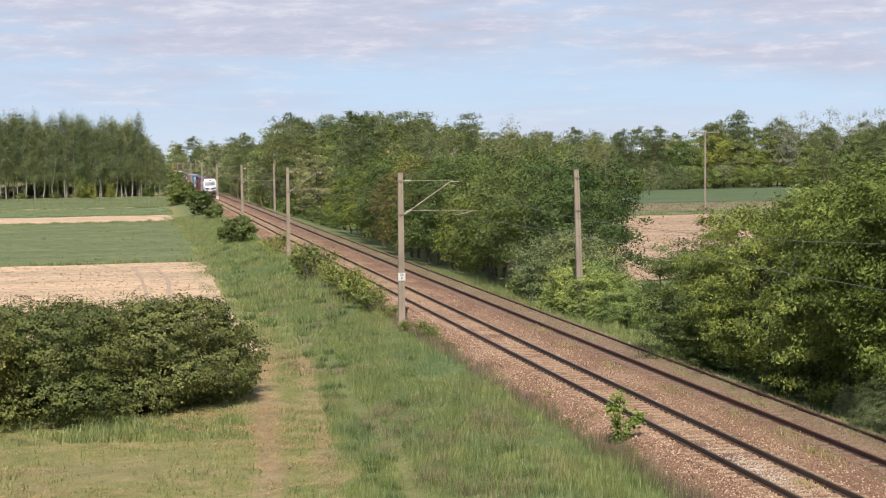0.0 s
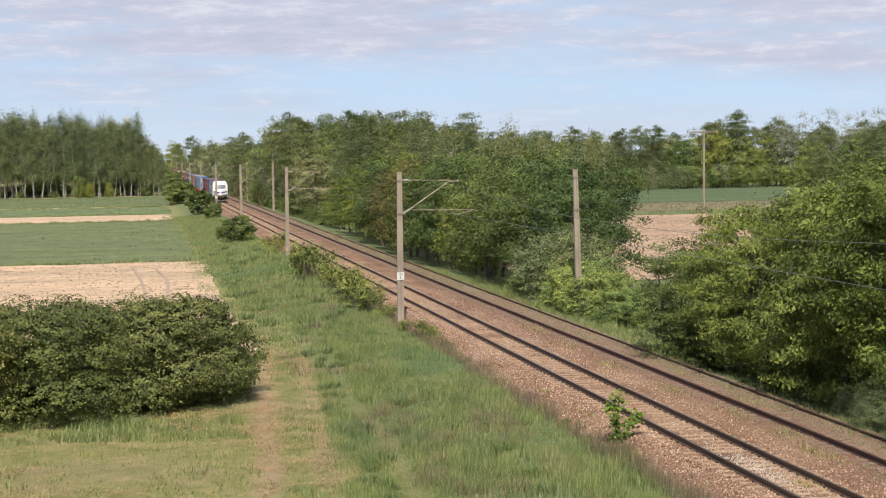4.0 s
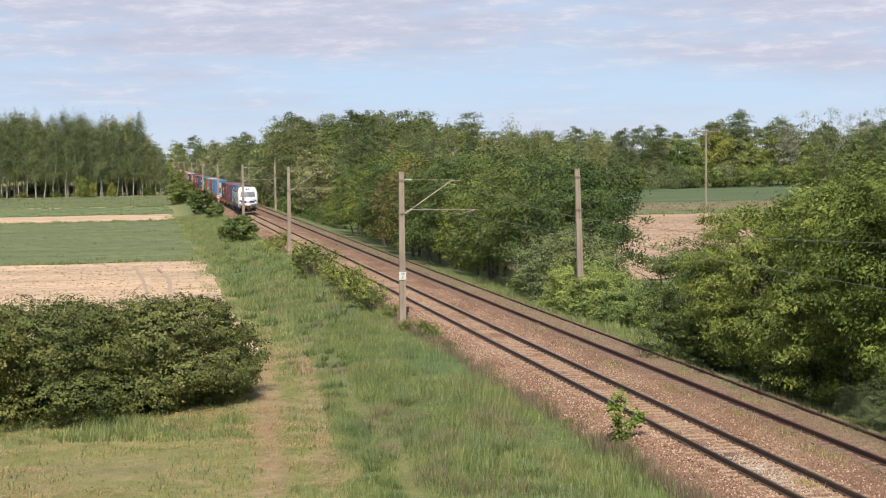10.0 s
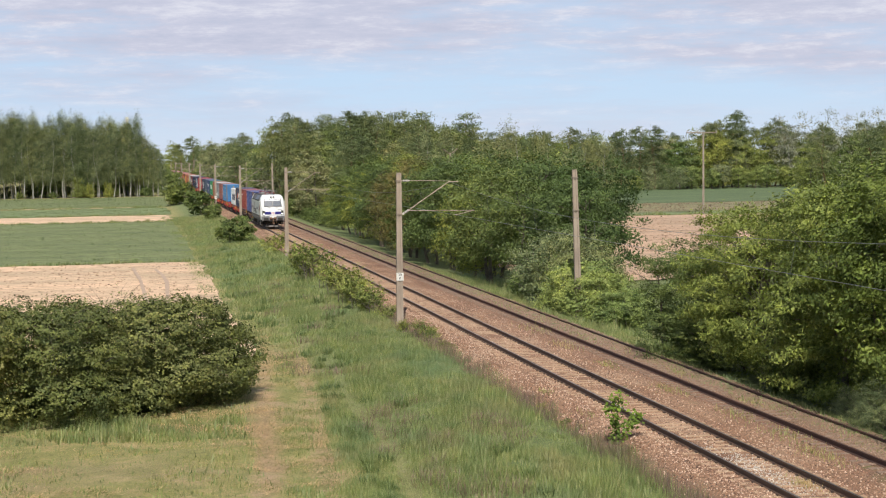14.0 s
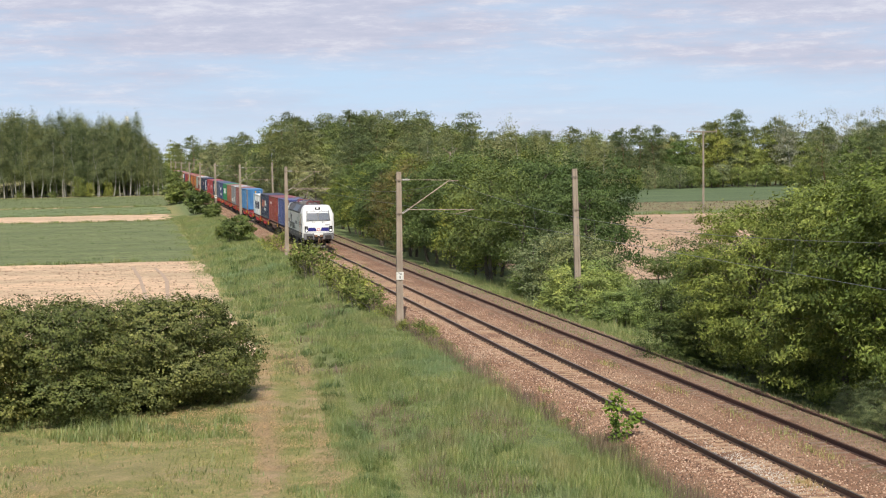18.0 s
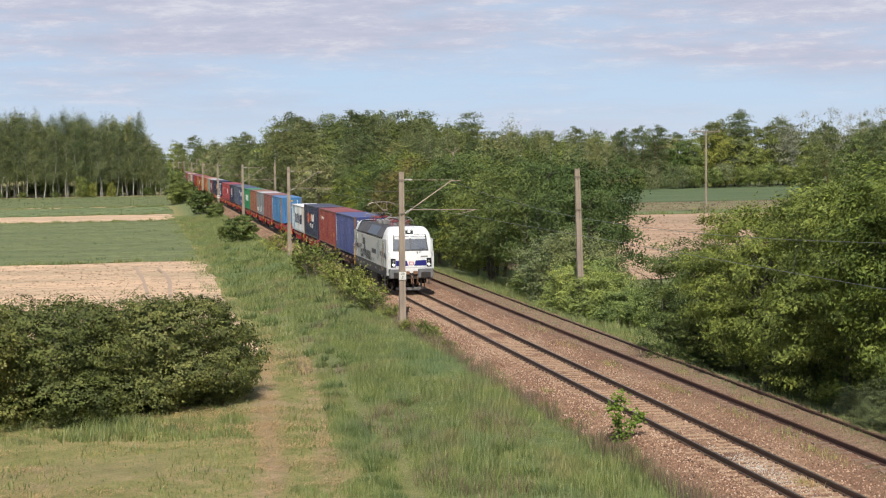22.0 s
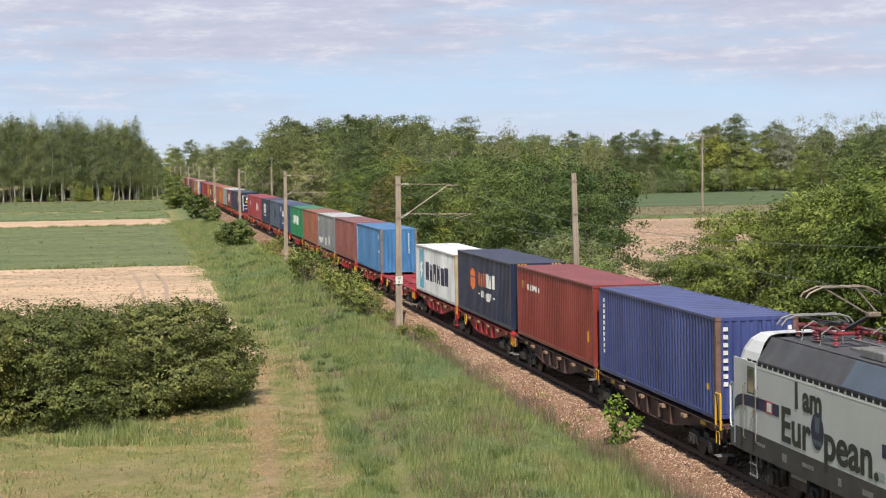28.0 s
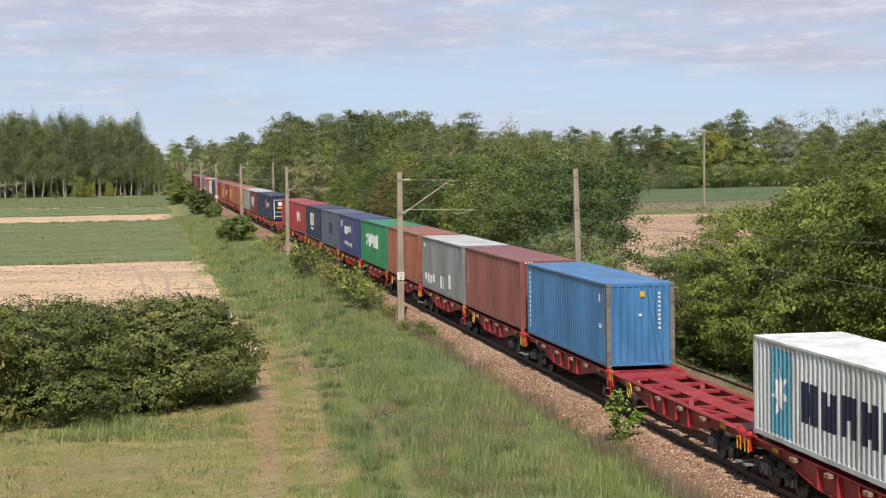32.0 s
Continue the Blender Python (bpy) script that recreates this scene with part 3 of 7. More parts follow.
# contact and carrier wires with droppers, span by span
wires = thing("overhead_wires", "contact wire and sagging carrier wire with droppers", "overhead line")
for k in range(-1, 9):
    y0, y1 = 93.2 + SPAN * (k - 1), 93.2 + SPAN * k
    st0, st1 = (0.25, -0.25) if k % 2 else (-0.25, 0.25)
    part("contact_wire", rods(([(st0, y0, 5.5), (st1, y1, 5.5)], 0.009), sides=5), WIRE, wires)
    car = []
    for i in range(15):
        s = i / 14
        car.append((0.05, y0 + (y1 - y0) * s, 7.3 - 1.15 * 4 * s * (1 - s)))
    part("carrier_wire", rods((car, 0.008), sides=5), WIRE, wires)
    for i in range(2, 13, 2):
        part("dropper_wire", rods(([car[i], (st0 + (st1 - st0) * i / 14, car[i][1], 5.5)], 0.004), sides=4), WIRE, wires)


# tyre ruts across the sandy field
RUT = surface("darker loosened soil", (0.47, 0.345, 0.25), (0.38, 0.275, 0.2), 0.95, scale=2, fine=8)
for pts in ([(-17.3, 160), (-17.0, 152), (-16.7, 144), (-16.5, 132), (-16.3, 118), (-16.2, 100)], [(-15.3, 157), (-14.8, 149), (-14.6, 140), (-14.8, 128), (-14.9, 116), (-14.8, 98)]):
    v, f = [], []
    fine_pts = []
    for (x0, y0), (x1, y1) in zip(pts, pts[1:]):
        fine_pts += [(x0 + (x1 - x0) * k / 8, y0 + (y1 - y0) * k / 8) for k in range(8)]
    for i, (x, y) in enumerate(fine_pts):
        w = 0.15 + 0.09 * noise.noise((x, y * 0.7, 3))
        v += [(x - w, y, -1.06), (x + w, y, -1.06)]
        if i:
            f.append((2 * i - 2, 2 * i - 1, 2 * i + 1, 2 * i))
    tagged(raw("tyre_rut", v, f, RUT), "dark tyre rut in the dry sandy field", "rut", kind="structure")

# wooden power line poles beyond the line
TIMBER = surface("grey weathered pole timber", (0.36, 0.31, 0.25), (0.22, 0.18, 0.14), 0.9, scale=2, fine=14, stretch=(1, 1, 0.2))
pp = thing("power_pole", "tall pale wooden power line pole with crossarm in the field", "utility pole", pose(70.6, 258, 0, 0, 0.4))
part("pole_shaft", rods(([(0, 0, -1.3), (0, 0, 11.75)], [0.19, 0.13])), TIMBER, pp)
part("crossarm", boxes((-2.7, 2.2, -0.07, 0.07, 11.55, 11.7)), TIMBER, pp)
for x in (-2.6, -0.9, 2.1):
    part("line_insulator", rods(([(x, 0, 11.7), (x, 0, 12.05)], [0.09, 0.05])), PORCELAIN, pp)
yp = thing("power_pole", "slim concrete pole with forked top above the trees", "utility pole", pose(18.86, 195, 0))
part("pole_shaft", rods(([(0, 0, -1.3), (0, 0, 9.05)], [0.16, 0.1])), CONCRETE, yp)
for s in (-1, 1):
    part("fork_arm", rods(([(0, 0, 8.85), (s * 0.86, 0, 9.5)], 0.045)), GALV, yp)

# station gantries far down the line
for y, x0, x1, h in ((620, 4.5, 7.3, 8.5), (760, 2.4, 7.4, 7.4), (850, 1.6, 8.0, 7.8)):
    g = thing("signal_gantry", "grey steel catenary portal far down the line", "gantry", pose(0, y, 0), "portals at the station")
    for x in (x0, x1):
        part("portal_leg", boxes((x - 0.2, x + 0.2, -0.2, 0.2, -0.6, h)), GALV, g)
    part("portal_beam", boxes((x0, x1, -0.18, 0.18, h - 0.35, h)), GALV, g)
am = thing("antenna_mast", "white telecom mast top behind the birch wood", "mast", pose(-18.9, 800, 0))
part("mast_tube", rods(([(0, 0, -1.2), (0, 0, 26.5)], 0.3)), GALV, am)
part("antenna_panel", rods(([(0, 0, 25.2), (0, 0, 28.4)], 0.75)), PLATE, am)


# ---------------------------------------------------------------- sky backdrop with drifting clouds
def cloud_mat():
    m = bpy.data.materials.new("high thin clouds")
    m.use_nodes = True
    nt = m.node_tree
    nt.nodes.remove(nt.nodes["Principled BSDF"])
    uv = nt.nodes.new("ShaderNodeUVMap")
    uv.uv_map = "sky"

    def cl(sx, sy, scale, detail, rough, off):
        mp = nt.nodes.new("ShaderNodeMapping")
        mp.inputs["Scale"].default_value = (sx, sy, 1)
        mp.inputs["Location"].default_value = (off, off * 0.37, 0)
        nt.links.new(uv.outputs[0], mp.inputs[0])
        n = nt.nodes.new("ShaderNodeTexNoise")
        n.inputs["Scale"].default_value, n.inputs["Detail"].default_value, n.inputs["Roughness"].default_value = scale, detail, rough
        nt.links.new(mp.outputs[0], n.inputs["Vector"])
        return n.outputs[0]

    bands = cl(0.13, 1.1, 0.9, 8, 0.62, 3.7)
    wisps = cl(0.3, 1.5, 2.6, 7, 0.7, 9.1)
    cov = nt.nodes.new("ShaderNodeMath")
    cov.operation = "MULTIPLY_ADD"
    nt.links.new(wisps, cov.inputs[0])
    cov.inputs[1].default_value = 0.35
    nt.links.new(bands, cov.inputs[2])
    sep = nt.nodes.new("ShaderNodeSeparateXYZ")
    nt.links.new(uv.outputs[0], sep.inputs[0])
    # the cloud cover thickens higher up
    lift = nt.nodes.new("ShaderNodeMath")
    lift.operation = "MULTIPLY_ADD"
    nt.links.new(sep.outputs[1], lift.inputs[0])
    lift.inputs[1].default_value = 0.135
    nt.links.new(cov.outputs[0], lift.inputs[2])
    alpha = ramp(nt, lift.outputs[0], [(0.72, (0.05, 0.05, 0.05)), (0.87, (0.42, 0.42, 0.42)), (1.02, (0.9, 0.9, 0.9))])
    low = nt.nodes.new("ShaderNodeMapRange")
    low.inputs[1].default_value, low.inputs[2].default_value = 0.0, 5.0
    nt.links.new(sep.outputs[1], low.inputs[0])
    clear = ramp(nt, low.outputs[0], [(0.0, (0.62, 0.68, 0.78)), (0.2, (0.52, 0.675, 0.85)), (0.45, (0.47, 0.65, 0.86)), (1.0, (0.38, 0.57, 0.84))])
    shade = ramp(nt, wisps, [(0.3, (0.46, 0.48, 0.6)), (0.52, (0.56, 0.56, 0.67)), (0.72, (0.75, 0.74, 0.8))])
    em = nt.nodes.new("ShaderNodeEmission")
    nt.links.new(mix(nt, alpha, clear, shade), em.inputs[0])
    em.inputs[1].default_value = 1.1
    nt.links.new(em.outputs[0], nt.nodes["Material Output"].inputs[0])
    return m


def make_sky():
    v, f, uvs = [], [], []
    na, ne = 48, 16
    for j in range(ne + 1):
        el = -0.6 + 40 * (j / ne) ** 1.6
        for i in range(na + 1):
            az = -70 + 150 * i / na
            v.append((4300 * math.sin(radians(az)), 4300 * math.cos(radians(az)), 4300 * math.tan(radians(el))))
            uvs.append((az * 0.5, el * 0.5))
    for j in range(ne):
        for i in range(na):
            a = j * (na + 1) + i
            f.append((a, a + 1, a + na + 2, a + na + 1))
    ob = raw("cloud_backdrop", v, f, cloud_mat())
    lay = ob.data.uv_layers.new(name="sky")
    for lp in ob.data.loops:
        lay.data[lp.index].uv = uvs[lp.vertex_index]
    return tagged(ob, "pale blue sky with thin grey and lilac cloud bands", "sky", kind="structure")


clouds = make_sky()


# ---------------------------------------------------------------- plants
def lobes_for(rng, size, k, base=0.12):
    """Overlapping rounded masses that make up an uneven crown of that half-width, half-depth and height."""
    a, b, h = size
    out = [(0, 0, h * 0.46, a * 0.74, b * 0.74, h * 0.43)]
    for i in range(k):
        t = rng.uniform(0, 6.283)
        r = rng.uniform(0.3, 0.72)
        u = rng.uniform(base, 0.8)
        w = (1 - (max(0, u - 0.35) / 0.75) ** 2) ** 0.5
        rad = rng.uniform(0.26, 0.44)
        out.append((a * r * w * math.cos(t) * 1.05, b * r * w * math.sin(t) * 1.05, h * u, a * rad, b * rad, h * rad * rng.uniform(0.42, 0.62)))
    return np.array(out)


def crown_points(rng, L, n, sprigs=60, sprig_len=0.5, spray=0.2, each=6, thick=0.4):
    """Points near the skin of the lobes, denser outside, with holes, and sprigs that stick out."""
    area = (L[:, 3] * L[:, 4] + L[:, 3] * L[:, 5] + L[:, 4] * L[:, 5])
    m = n * 3
    k = rng.choice(len(L), m, p=area / area.sum())
    d = rng.normal(size=(m, 3))
    d /= np.linalg.norm(d, axis=1)[:, None]
    r = 1.04 - 0.5 * rng.random(m) ** 1.5
    P = L[k, :3] + d * r[:, None] * L[k, 3:]
    keep = np.ones(m, bool)
    for i in range(len(L)):
        q = np.linalg.norm((P - L[i, :3]) / L[i, 3:], axis=1)
        keep &= (q > 0.62) | (k == i)
    s = L[:, 3].mean()
    hole = np.sin(P[:, 0] * 2.9 / s + 1) * np.sin(P[:, 1] * 3.1 / s + 2) * np.sin(P[:, 2] * 3.3 / s) + 0.25 * np.sin(P[:, 0] * 7 / s) * np.sin(P[:, 2] * 8 / s)
    keep &= (hole < rng.uniform(0.25, 0.7, m)) & (P[:, 2] > 0.05)
    P, N = P[keep][:n // each], d[keep][:n // each]
    # leaves sit in flat sprays round each twig end
    P = np.repeat(P, each, 0) + rng.normal(0, 1, (len(P) * each, 3)) * np.array((spray, spray, spray * thick))
    N = np.repeat(N, each, 0)
    if sprigs:
        j = rng.choice(len(P), min(sprigs, len(P)), replace=False)
        j = j[P[j, 2] > np.percentile(P[:, 2], 30)]
        way = N[j] * 0.6 + rng.normal(0, 0.25, (len(j), 3)) + np.array((0, 0, 0.55))
        way /= np.linalg.norm(way, axis=1)[:, None]
        st = np.linspace(0.1, 1, 9)[None, :, None] * (sprig_len * rng.uniform(0.4, 1.2, (len(j), 1, 1)))
        S = (P[j][:, None] + way[:, None] * st).reshape(-1, 3)
        S += rng.normal(0, sprig_len * 0.06, S.shape)
        P = np.concatenate([P, S])
        N = np.concatenate([N, np.repeat(way, 9, 0)])
    return P, N


def leaf_quads(rng, P, N, size, flat=0.5):
    """A pointed four-cornered leaf at each point, facing roughly outwards and up."""
    n = len(P)
    up = N * 0.85 + np.array((0, 0, 0.4)) + rng.normal(0, flat, (n, 3))
    up /= np.linalg.norm(up, axis=1)[:, None]
    a = np.cross(up, rng.normal(size=(n, 3)))
    a /= np.linalg.norm(a, axis=1)[:, None] + 1e-9
    b = np.cross(up, a)
    s = (size * rng.uniform(0.6, 1.35, n))[:, None]
    w = s * rng.uniform(0.32, 0.5, n)[:, None]
    bend = up * s * rng.uniform(-0.15, 0.15, n)[:, None]
    return np.stack([P - a * s * 0.55, P - b * w + bend, P + a * s * 0.55, P + b * w + bend], 1)


def wood_bm(rng, h, r, top, limbs, spread, lean=0.0, start=0.35):
    """A tapered trunk with limbs that fork upwards and out."""
    bm = bmesh.new()
    pts = [(0, 0, -0.3)]
    x = y = 0.0
    for i in range(1, 6):
        x += rng.normal(0, 0.02 * h) + lean * h * 0.1
        y += rng.normal(0, 0.02 * h)
        pts.append((x, y, top * i / 5))
    tube(bm, pts, [r * (1 - 0.85 * i / 5) for i in range(6)], 6)
    for i in range(limbs):
        u = rng.uniform(start, 0.95)
        k = min(4, int(u * 5))
        p = Vector(pts[k]).lerp(Vector(pts[k + 1]), u * 5 - k)
        t = rng.uniform(0, 6.283)
        ln = spread * rng.uniform(0.5, 0.95) * (1.15 - u * 0.6)
        q = p + Vector((math.cos(t) * ln * 0.5, math.sin(t) * ln * 0.5, ln * 0.35))
        e = p + Vector((math.cos(t) * ln, math.sin(t) * ln, ln * rng.uniform(0.4, 0.9)))
        tube(bm, [p, q, e], [r * 0.45 * (1 - u * 0.5), r * 0.28 * (1 - u * 0.5), r * 0.08], 4)
    return bm


def make_plant(name, label, category, seed, size, k, n, leaf, leaf_mat, bark=BARK, trunk=0.1, lift=0.0, sprigs=80, sprig_len=0.5, group="", stems=1, flat=0.5, second=None, tri=False, spray=0.22, each=30, taper=0.0, thick=0.4):
    """A shrub or tree: size is half-width, half-depth and crown height; lift is the bare trunk below."""
    rng = np.random.default_rng(seed)
    t = thing(name, label, category, None, group)
    L = lobes_for(rng, size, k)
    P, N = crown_points(rng, L, n, sprigs, sprig_len, spray, each, thick)
    if taper:
        P[:, :2] *= (1.1 - taper * np.clip(P[:, 2:] / size[2], 0, 1.1) ** 2.4)
    P = P + np.array((0, 0, lift))
    if second:
        pick = np.sin(P[:, 0] * 1.3 + 1) + np.sin(P[:, 1] * 1.1) + np.sin(P[:, 2] * 1.7) > 1.0
        me2 = quads_mesh("flowers", leaf_quads(rng, P[pick], N[pick], leaf * 0.9, flat), 4, second)
        f = new("blossom", me2)
        f.parent = t
        P, N = P[~pick], N[~pick]
    Q = leaf_quads(rng, P, N, leaf * (1.35 if tri else 1.0), flat)
    c = new("crown", quads_mesh("crown", Q[:, :3] if tri else Q, 3 if tri else 4, leaf_mat))
    c.parent = t
    for i in range(stems):
        bm = wood_bm(rng, size[2] + lift, trunk, lift + size[2] * 0.8, 9, max(size[0], size[1]) * 0.8, 0, 0.15 if lift < 0.5 else lift / (lift + size[2] * 0.8))
        if stems > 1:
            bmesh.ops.translate(bm, verts=bm.verts, vec=(rng.normal(0, size[0] * 0.25), rng.normal(0, size[1] * 0.2), 0))
        part("trunk", bm, bark, t)
    return t


def plant_at(ob, x, y, z=None, rz=0.0, s=1.0, first=False, label=""):
    m = pose(x, y, ground_z(x) if z is None else z, 0, 0, rz)
    if first:
        ob.matrix_basis = m @ Matrix.Diagonal((s, s, s, 1))
        return ob
    o = copy_thing(ob, m)
    o.matrix_basis = m @ Matrix.Diagonal((s, s, s, 1))
    return tagged(o, label)


# the wide dark shrub beside the path, three plants grown together
for i, (x, y, a, b, h) in enumerate(((-24.4, 67.2, 4.2, 4.2, 4.7), (-20.8, 68.6, 4.0, 4.4, 4.75), (-17.8, 70.4, 3.9, 4.3, 4.8), (-15.5, 71.4, 2.9, 3.6, 4.4))):
    sh = make_plant("shrub", "wide dense dark green shrub beside the mown path", "shrub", 20 + i, (a, b, h), 60, 62000, 0.088, LEAF_BUSH, BARK, 0.06, 0, 200, 0.5, "shrubs by the path", 3, spray=0.13, each=15, flat=0.4)
    sh.matrix_basis = pose(x, y, -1.2, 0, 0, 40 * i)

# the thicket close to the disused track
near = [make_plant("roadside_tree", "bushy fresh green broadleaf tree leaning over the track", "tree", 40, (3.5, 3.7, 7.3), 54, 66000, 0.084, LEAF_BRIGHT, BARK, 0.12, 0.3, 160, 0.8, "thicket beside the track", 3, spray=0.24, each=95, flat=0.42, tri=True),
        make_plant("roadside_tree", "dense mid green bushy tree beside the track", "tree", 41, (3.3, 3.5, 6.1), 50, 58000, 0.08, LEAF_MID, BARK, 0.1, 0.2, 160, 0.7, "thicket beside the track", 3, spray=0.23, each=90, flat=0.42, tri=True),
        make_plant("willow_shrub", "grey green willow shrub with thin shoots beside the track", "shrub", 42, (3.0, 3.2, 5.0), 40, 58000, 0.056, LEAF_GREY, BARK, 0.07, 0, 300, 0.9, "thicket beside the track", 4, spray=0.18, each=40, tri=True)]
for i, (k, x, y, rz, s) in enumerate(((1, 7.4, 72.4, 0, 0.92), (2, 10.6, 71.0, 20, 1.4), (0, 8.1, 65.5, 0, 1.05), (1, 12.6, 65.0, 80, 1.42), (0, 8.5, 58.5, 120, 1.18), (2, 13.4, 59.0, 40, 1.95), (0, 9.0, 51.5, 220, 1.32), (2, 6.5, 47.3, 100, 0.6), (1, 15.5, 69.0, 200, 1.25), (0, 14.0, 52.0, 30, 1.5), (1, 9.6, 45.0, 150, 1.36), (1, 6.7, 61.5, 30, 0.24), (2, 6.7, 54.5, 200, 0.26), (1, 6.8, 70.5, 300, 0.4), (2, 6.3, 50.8, 250, 0.42), (1, 6.9, 73.6, 40, 0.42))):
    plant_at(near[k], x, y, None, rz, s, first=(i in (0, 1, 2)))

# low bushes round the bare mast
low = [make_plant("shrub", "fresh light green shrub at the edge of the track", "shrub", 50, (2.6, 2.6, 3.2), 34, 21000, 0.088, LEAF_FRESH, BARK, 0.05, 0, 120, 0.6, "shrubs beside the track", 3, spray=0.15, each=22, flat=0.4),
       make_plant("willow_shrub", "grey green shrub with fine twigs", "shrub", 51, (2.6, 2.8, 4.2), 32, 18000, 0.085, LEAF_GREY, BARK, 0.06, 0, 240, 0.9, "shrubs beside the track", 4, spray=0.16, each=18)]
for i, (k, x, y, rz, s) in enumerate(((0, 9.3, 91.0, 0, 0.75), (1, 9.4, 100.0, 0, 1.2), (0, 8.6, 97.0, 90, 1.1), (1, 8.8, 104.0, 70, 1.2), (0, 10.2, 92.5, 200, 0.6), (0, 8.9, 107.0, 40, 1.05), (0, 8.0, 95.5, 170, 1.0), (0, 8.3, 93.0, 20, 0.95))):
    plant_at(low[k], x, y, None, rz, s, first=(i < 2))

# the row of trees along the line
row = [make_plant("broadleaf_tree", "dense mid green broadleaf tree in the row along the line", "tree", 60, (4.0, 4.0, 7.8), 50, 18000, 0.155, LEAF_ROW, BARK, 0.16, 1.8, 130, 0.9, "trees along the line", 2, spray=0.42, each=70, tri=True),
       make_plant("broadleaf_tree", "dark green broadleaf tree in the row along the line", "tree", 61, (3.6, 3.8, 7.3), 46, 17000, 0.15, LEAF_MID, BARK, 0.15, 1.6, 120, 0.9, "trees along the line", 2, spray=0.42, each=70, tri=True),
       make_plant("broadleaf_tree", "light green broadleaf tree in the row along the line", "tree", 62, (3.6, 3.6, 8.8), 46, 18000, 0.15, LEAF_BRIGHT, BARK, 0.15, 0.4, 120, 1.0, "trees along the line", 2, spray=0.42, each=70, tri=True),
       make_plant("broadleaf_tree", "reddish brown young leaved tree in the row along the line", "tree", 63, (3.4, 3.4, 8.6), 46, 17000, 0.15, LEAF_RED, BARK, 0.15, 0.9, 120, 0.9, "trees along the line", 2, spray=0.42, each=70, tri=True)]
spots = ((0, 12.0, 113, .85), (1, 9.8, 117, .95), (0, 14.5, 118, 1.0), (1, 9.3, 125, 1.0), (0, 14.0, 127, 1.05), (2, 8.7, 132, .75), (1, 11.5, 136, 1.05), (0, 9.0, 142, 1.0), (2, 13.5, 146, 1.05), (1, 9.0, 151, 1.0), (2, 12.2, 156, 1.1), (3, 9.0, 160, 1.0), (1, 13.5, 164, 1.1), (3, 9.2, 170, 1.02), (2, 12.5, 175, 1.1), (0, 9.0, 181, 1.0), (2, 9.6, 191, 1.0), (1, 13.0, 186, 1.15), (0, 9.4, 202, .9), (2, 12.6, 200, 1.1), (1, 9.6, 213, .75), (0, 12.5, 214, 1.0), (2, 10.5, 228, .8), (0, 18, 150, 1.0), (1, 18, 135, .9), (0, 18, 170, 1.1), (2, 14.8, 186, .8))
for i, (k, x, y, s) in enumerate(spots):
    first_use = [q[0] for q in spots].index(k) == i
    plant_at(row[k], x, y, None, 67 * i, s, first=first_use)

# taller woods further off, by kind; broadleaf crowns have haze in their colour
TWIG = foliage("pale bare twigs", [(0.34, 0.31, 0.27), (0.42, 0.39, 0.34), (0.28, 0.25, 0.2)], 0.05)
birch = [make_plant("birch_tree", "tall slender birch with drooping dull green crown", "tree", 70 + i, (2.1, 2.1, 15), 44, 9000, 0.17, LEAF_BIRCH_HAZY, BIRCH_BARK, 0.15, 3.6, 120, 1.4, "birches of the wood", tri=True, taper=0.38, spray=0.45, each=40, thick=1.2) for i in range(3)]
pine = [make_plant("pine_tree", "tall pine with bare trunk and dark ragged crown", "tree", 75 + i, (2.9, 2.9, 12), 30, 8000, 0.2, NEEDLE, PINE_BARK, 0.2, 4.5, 130, 0.8, "pines of the wood", flat=0.7, tri=True, spray=0.6, each=60, thick=0.3, taper=0.45) for i in range(2)]
oak = [make_plant("broadleaf_tree", "tall rounded green broadleaf tree of the wood", "tree", 80 + i, (4.2, 4.2, 13.4), 46, 9500, 0.27, mt, BARK, 0.25, 0.6, 120, 1.1, "broadleaf trees of the wood", tri=True, spray=0.62, each=50, taper=0.25) for i, mt in enumerate((LEAF_OAK_HAZY, LEAF_LIME, LEAF_ELM_HAZY, LEAF_SALLOW_HAZY))]
used = set()
rt = random.Random(11)


def wood(kinds, x0, x1, y0, y1, step, smin, smax, skip=0.0):
    """Trees of the given kinds over a patch, unevenly spaced."""
    y = y0
    while y <= y1:
        x = x0
        while x <= x1:
            if rt.random() >= skip:
                k = rt.choice(kinds)
                px, py = x + rt.uniform(-0.45, 0.45) * step, y + rt.uniform(-0.45, 0.45) * step
                plant_at(k, px, py, None, rt.uniform(0, 360), rt.uniform(smin, smax), first=(k.name not in used))
                used.add(k.name)
            x += step
        y += step


wood(birch + birch + [oak[2]], -62, -16.5, 477, 490, 3.0, 1.02, 1.3)
for bx_, s_ in ((-15.4, 1.0), (-14.0, 0.92), (-12.8, 0.84), (-11.6, 0.76), (-10.4, 0.7), (-9.2, 0.6)):
    plant_at(birch[1], bx_, 479, None, bx_ * 50, s_)
for x, s_ in ((-31.5, 0.42), (-28.5, 0.3), (-23.5, 0.3)):
    plant_at(oak[1], x, 472.5, None, x * 40, s_, first=(x == -31.5))
used.add(oak[1].name)
wood(birch, -13, -10, 492, 560, 8.0, 0.35, 0.5)
wood(pine + pine + [oak[0], oak[3]], 13, 46, 262, 288, 6.2, 0.78, 0.95)
wood(pine + pine + [oak[0], oak[3], oak[1]], 12, 48, 316, 342, 5.2, 1.06, 1.22)
wood(pine + [oak[0], oak[3]], 8.6, 12, 318, 440, 8.0, 0.55, 0.8)
wood([oak[0], oak[1], oak[3], birch[0]], 20, 44, 212, 240, 7.0, 0.6, 0.78)
wood([oak[1], oak[0], oak[3], pine[1]], 46, 92, 405, 421, 6.0, 0.82, 1.02)
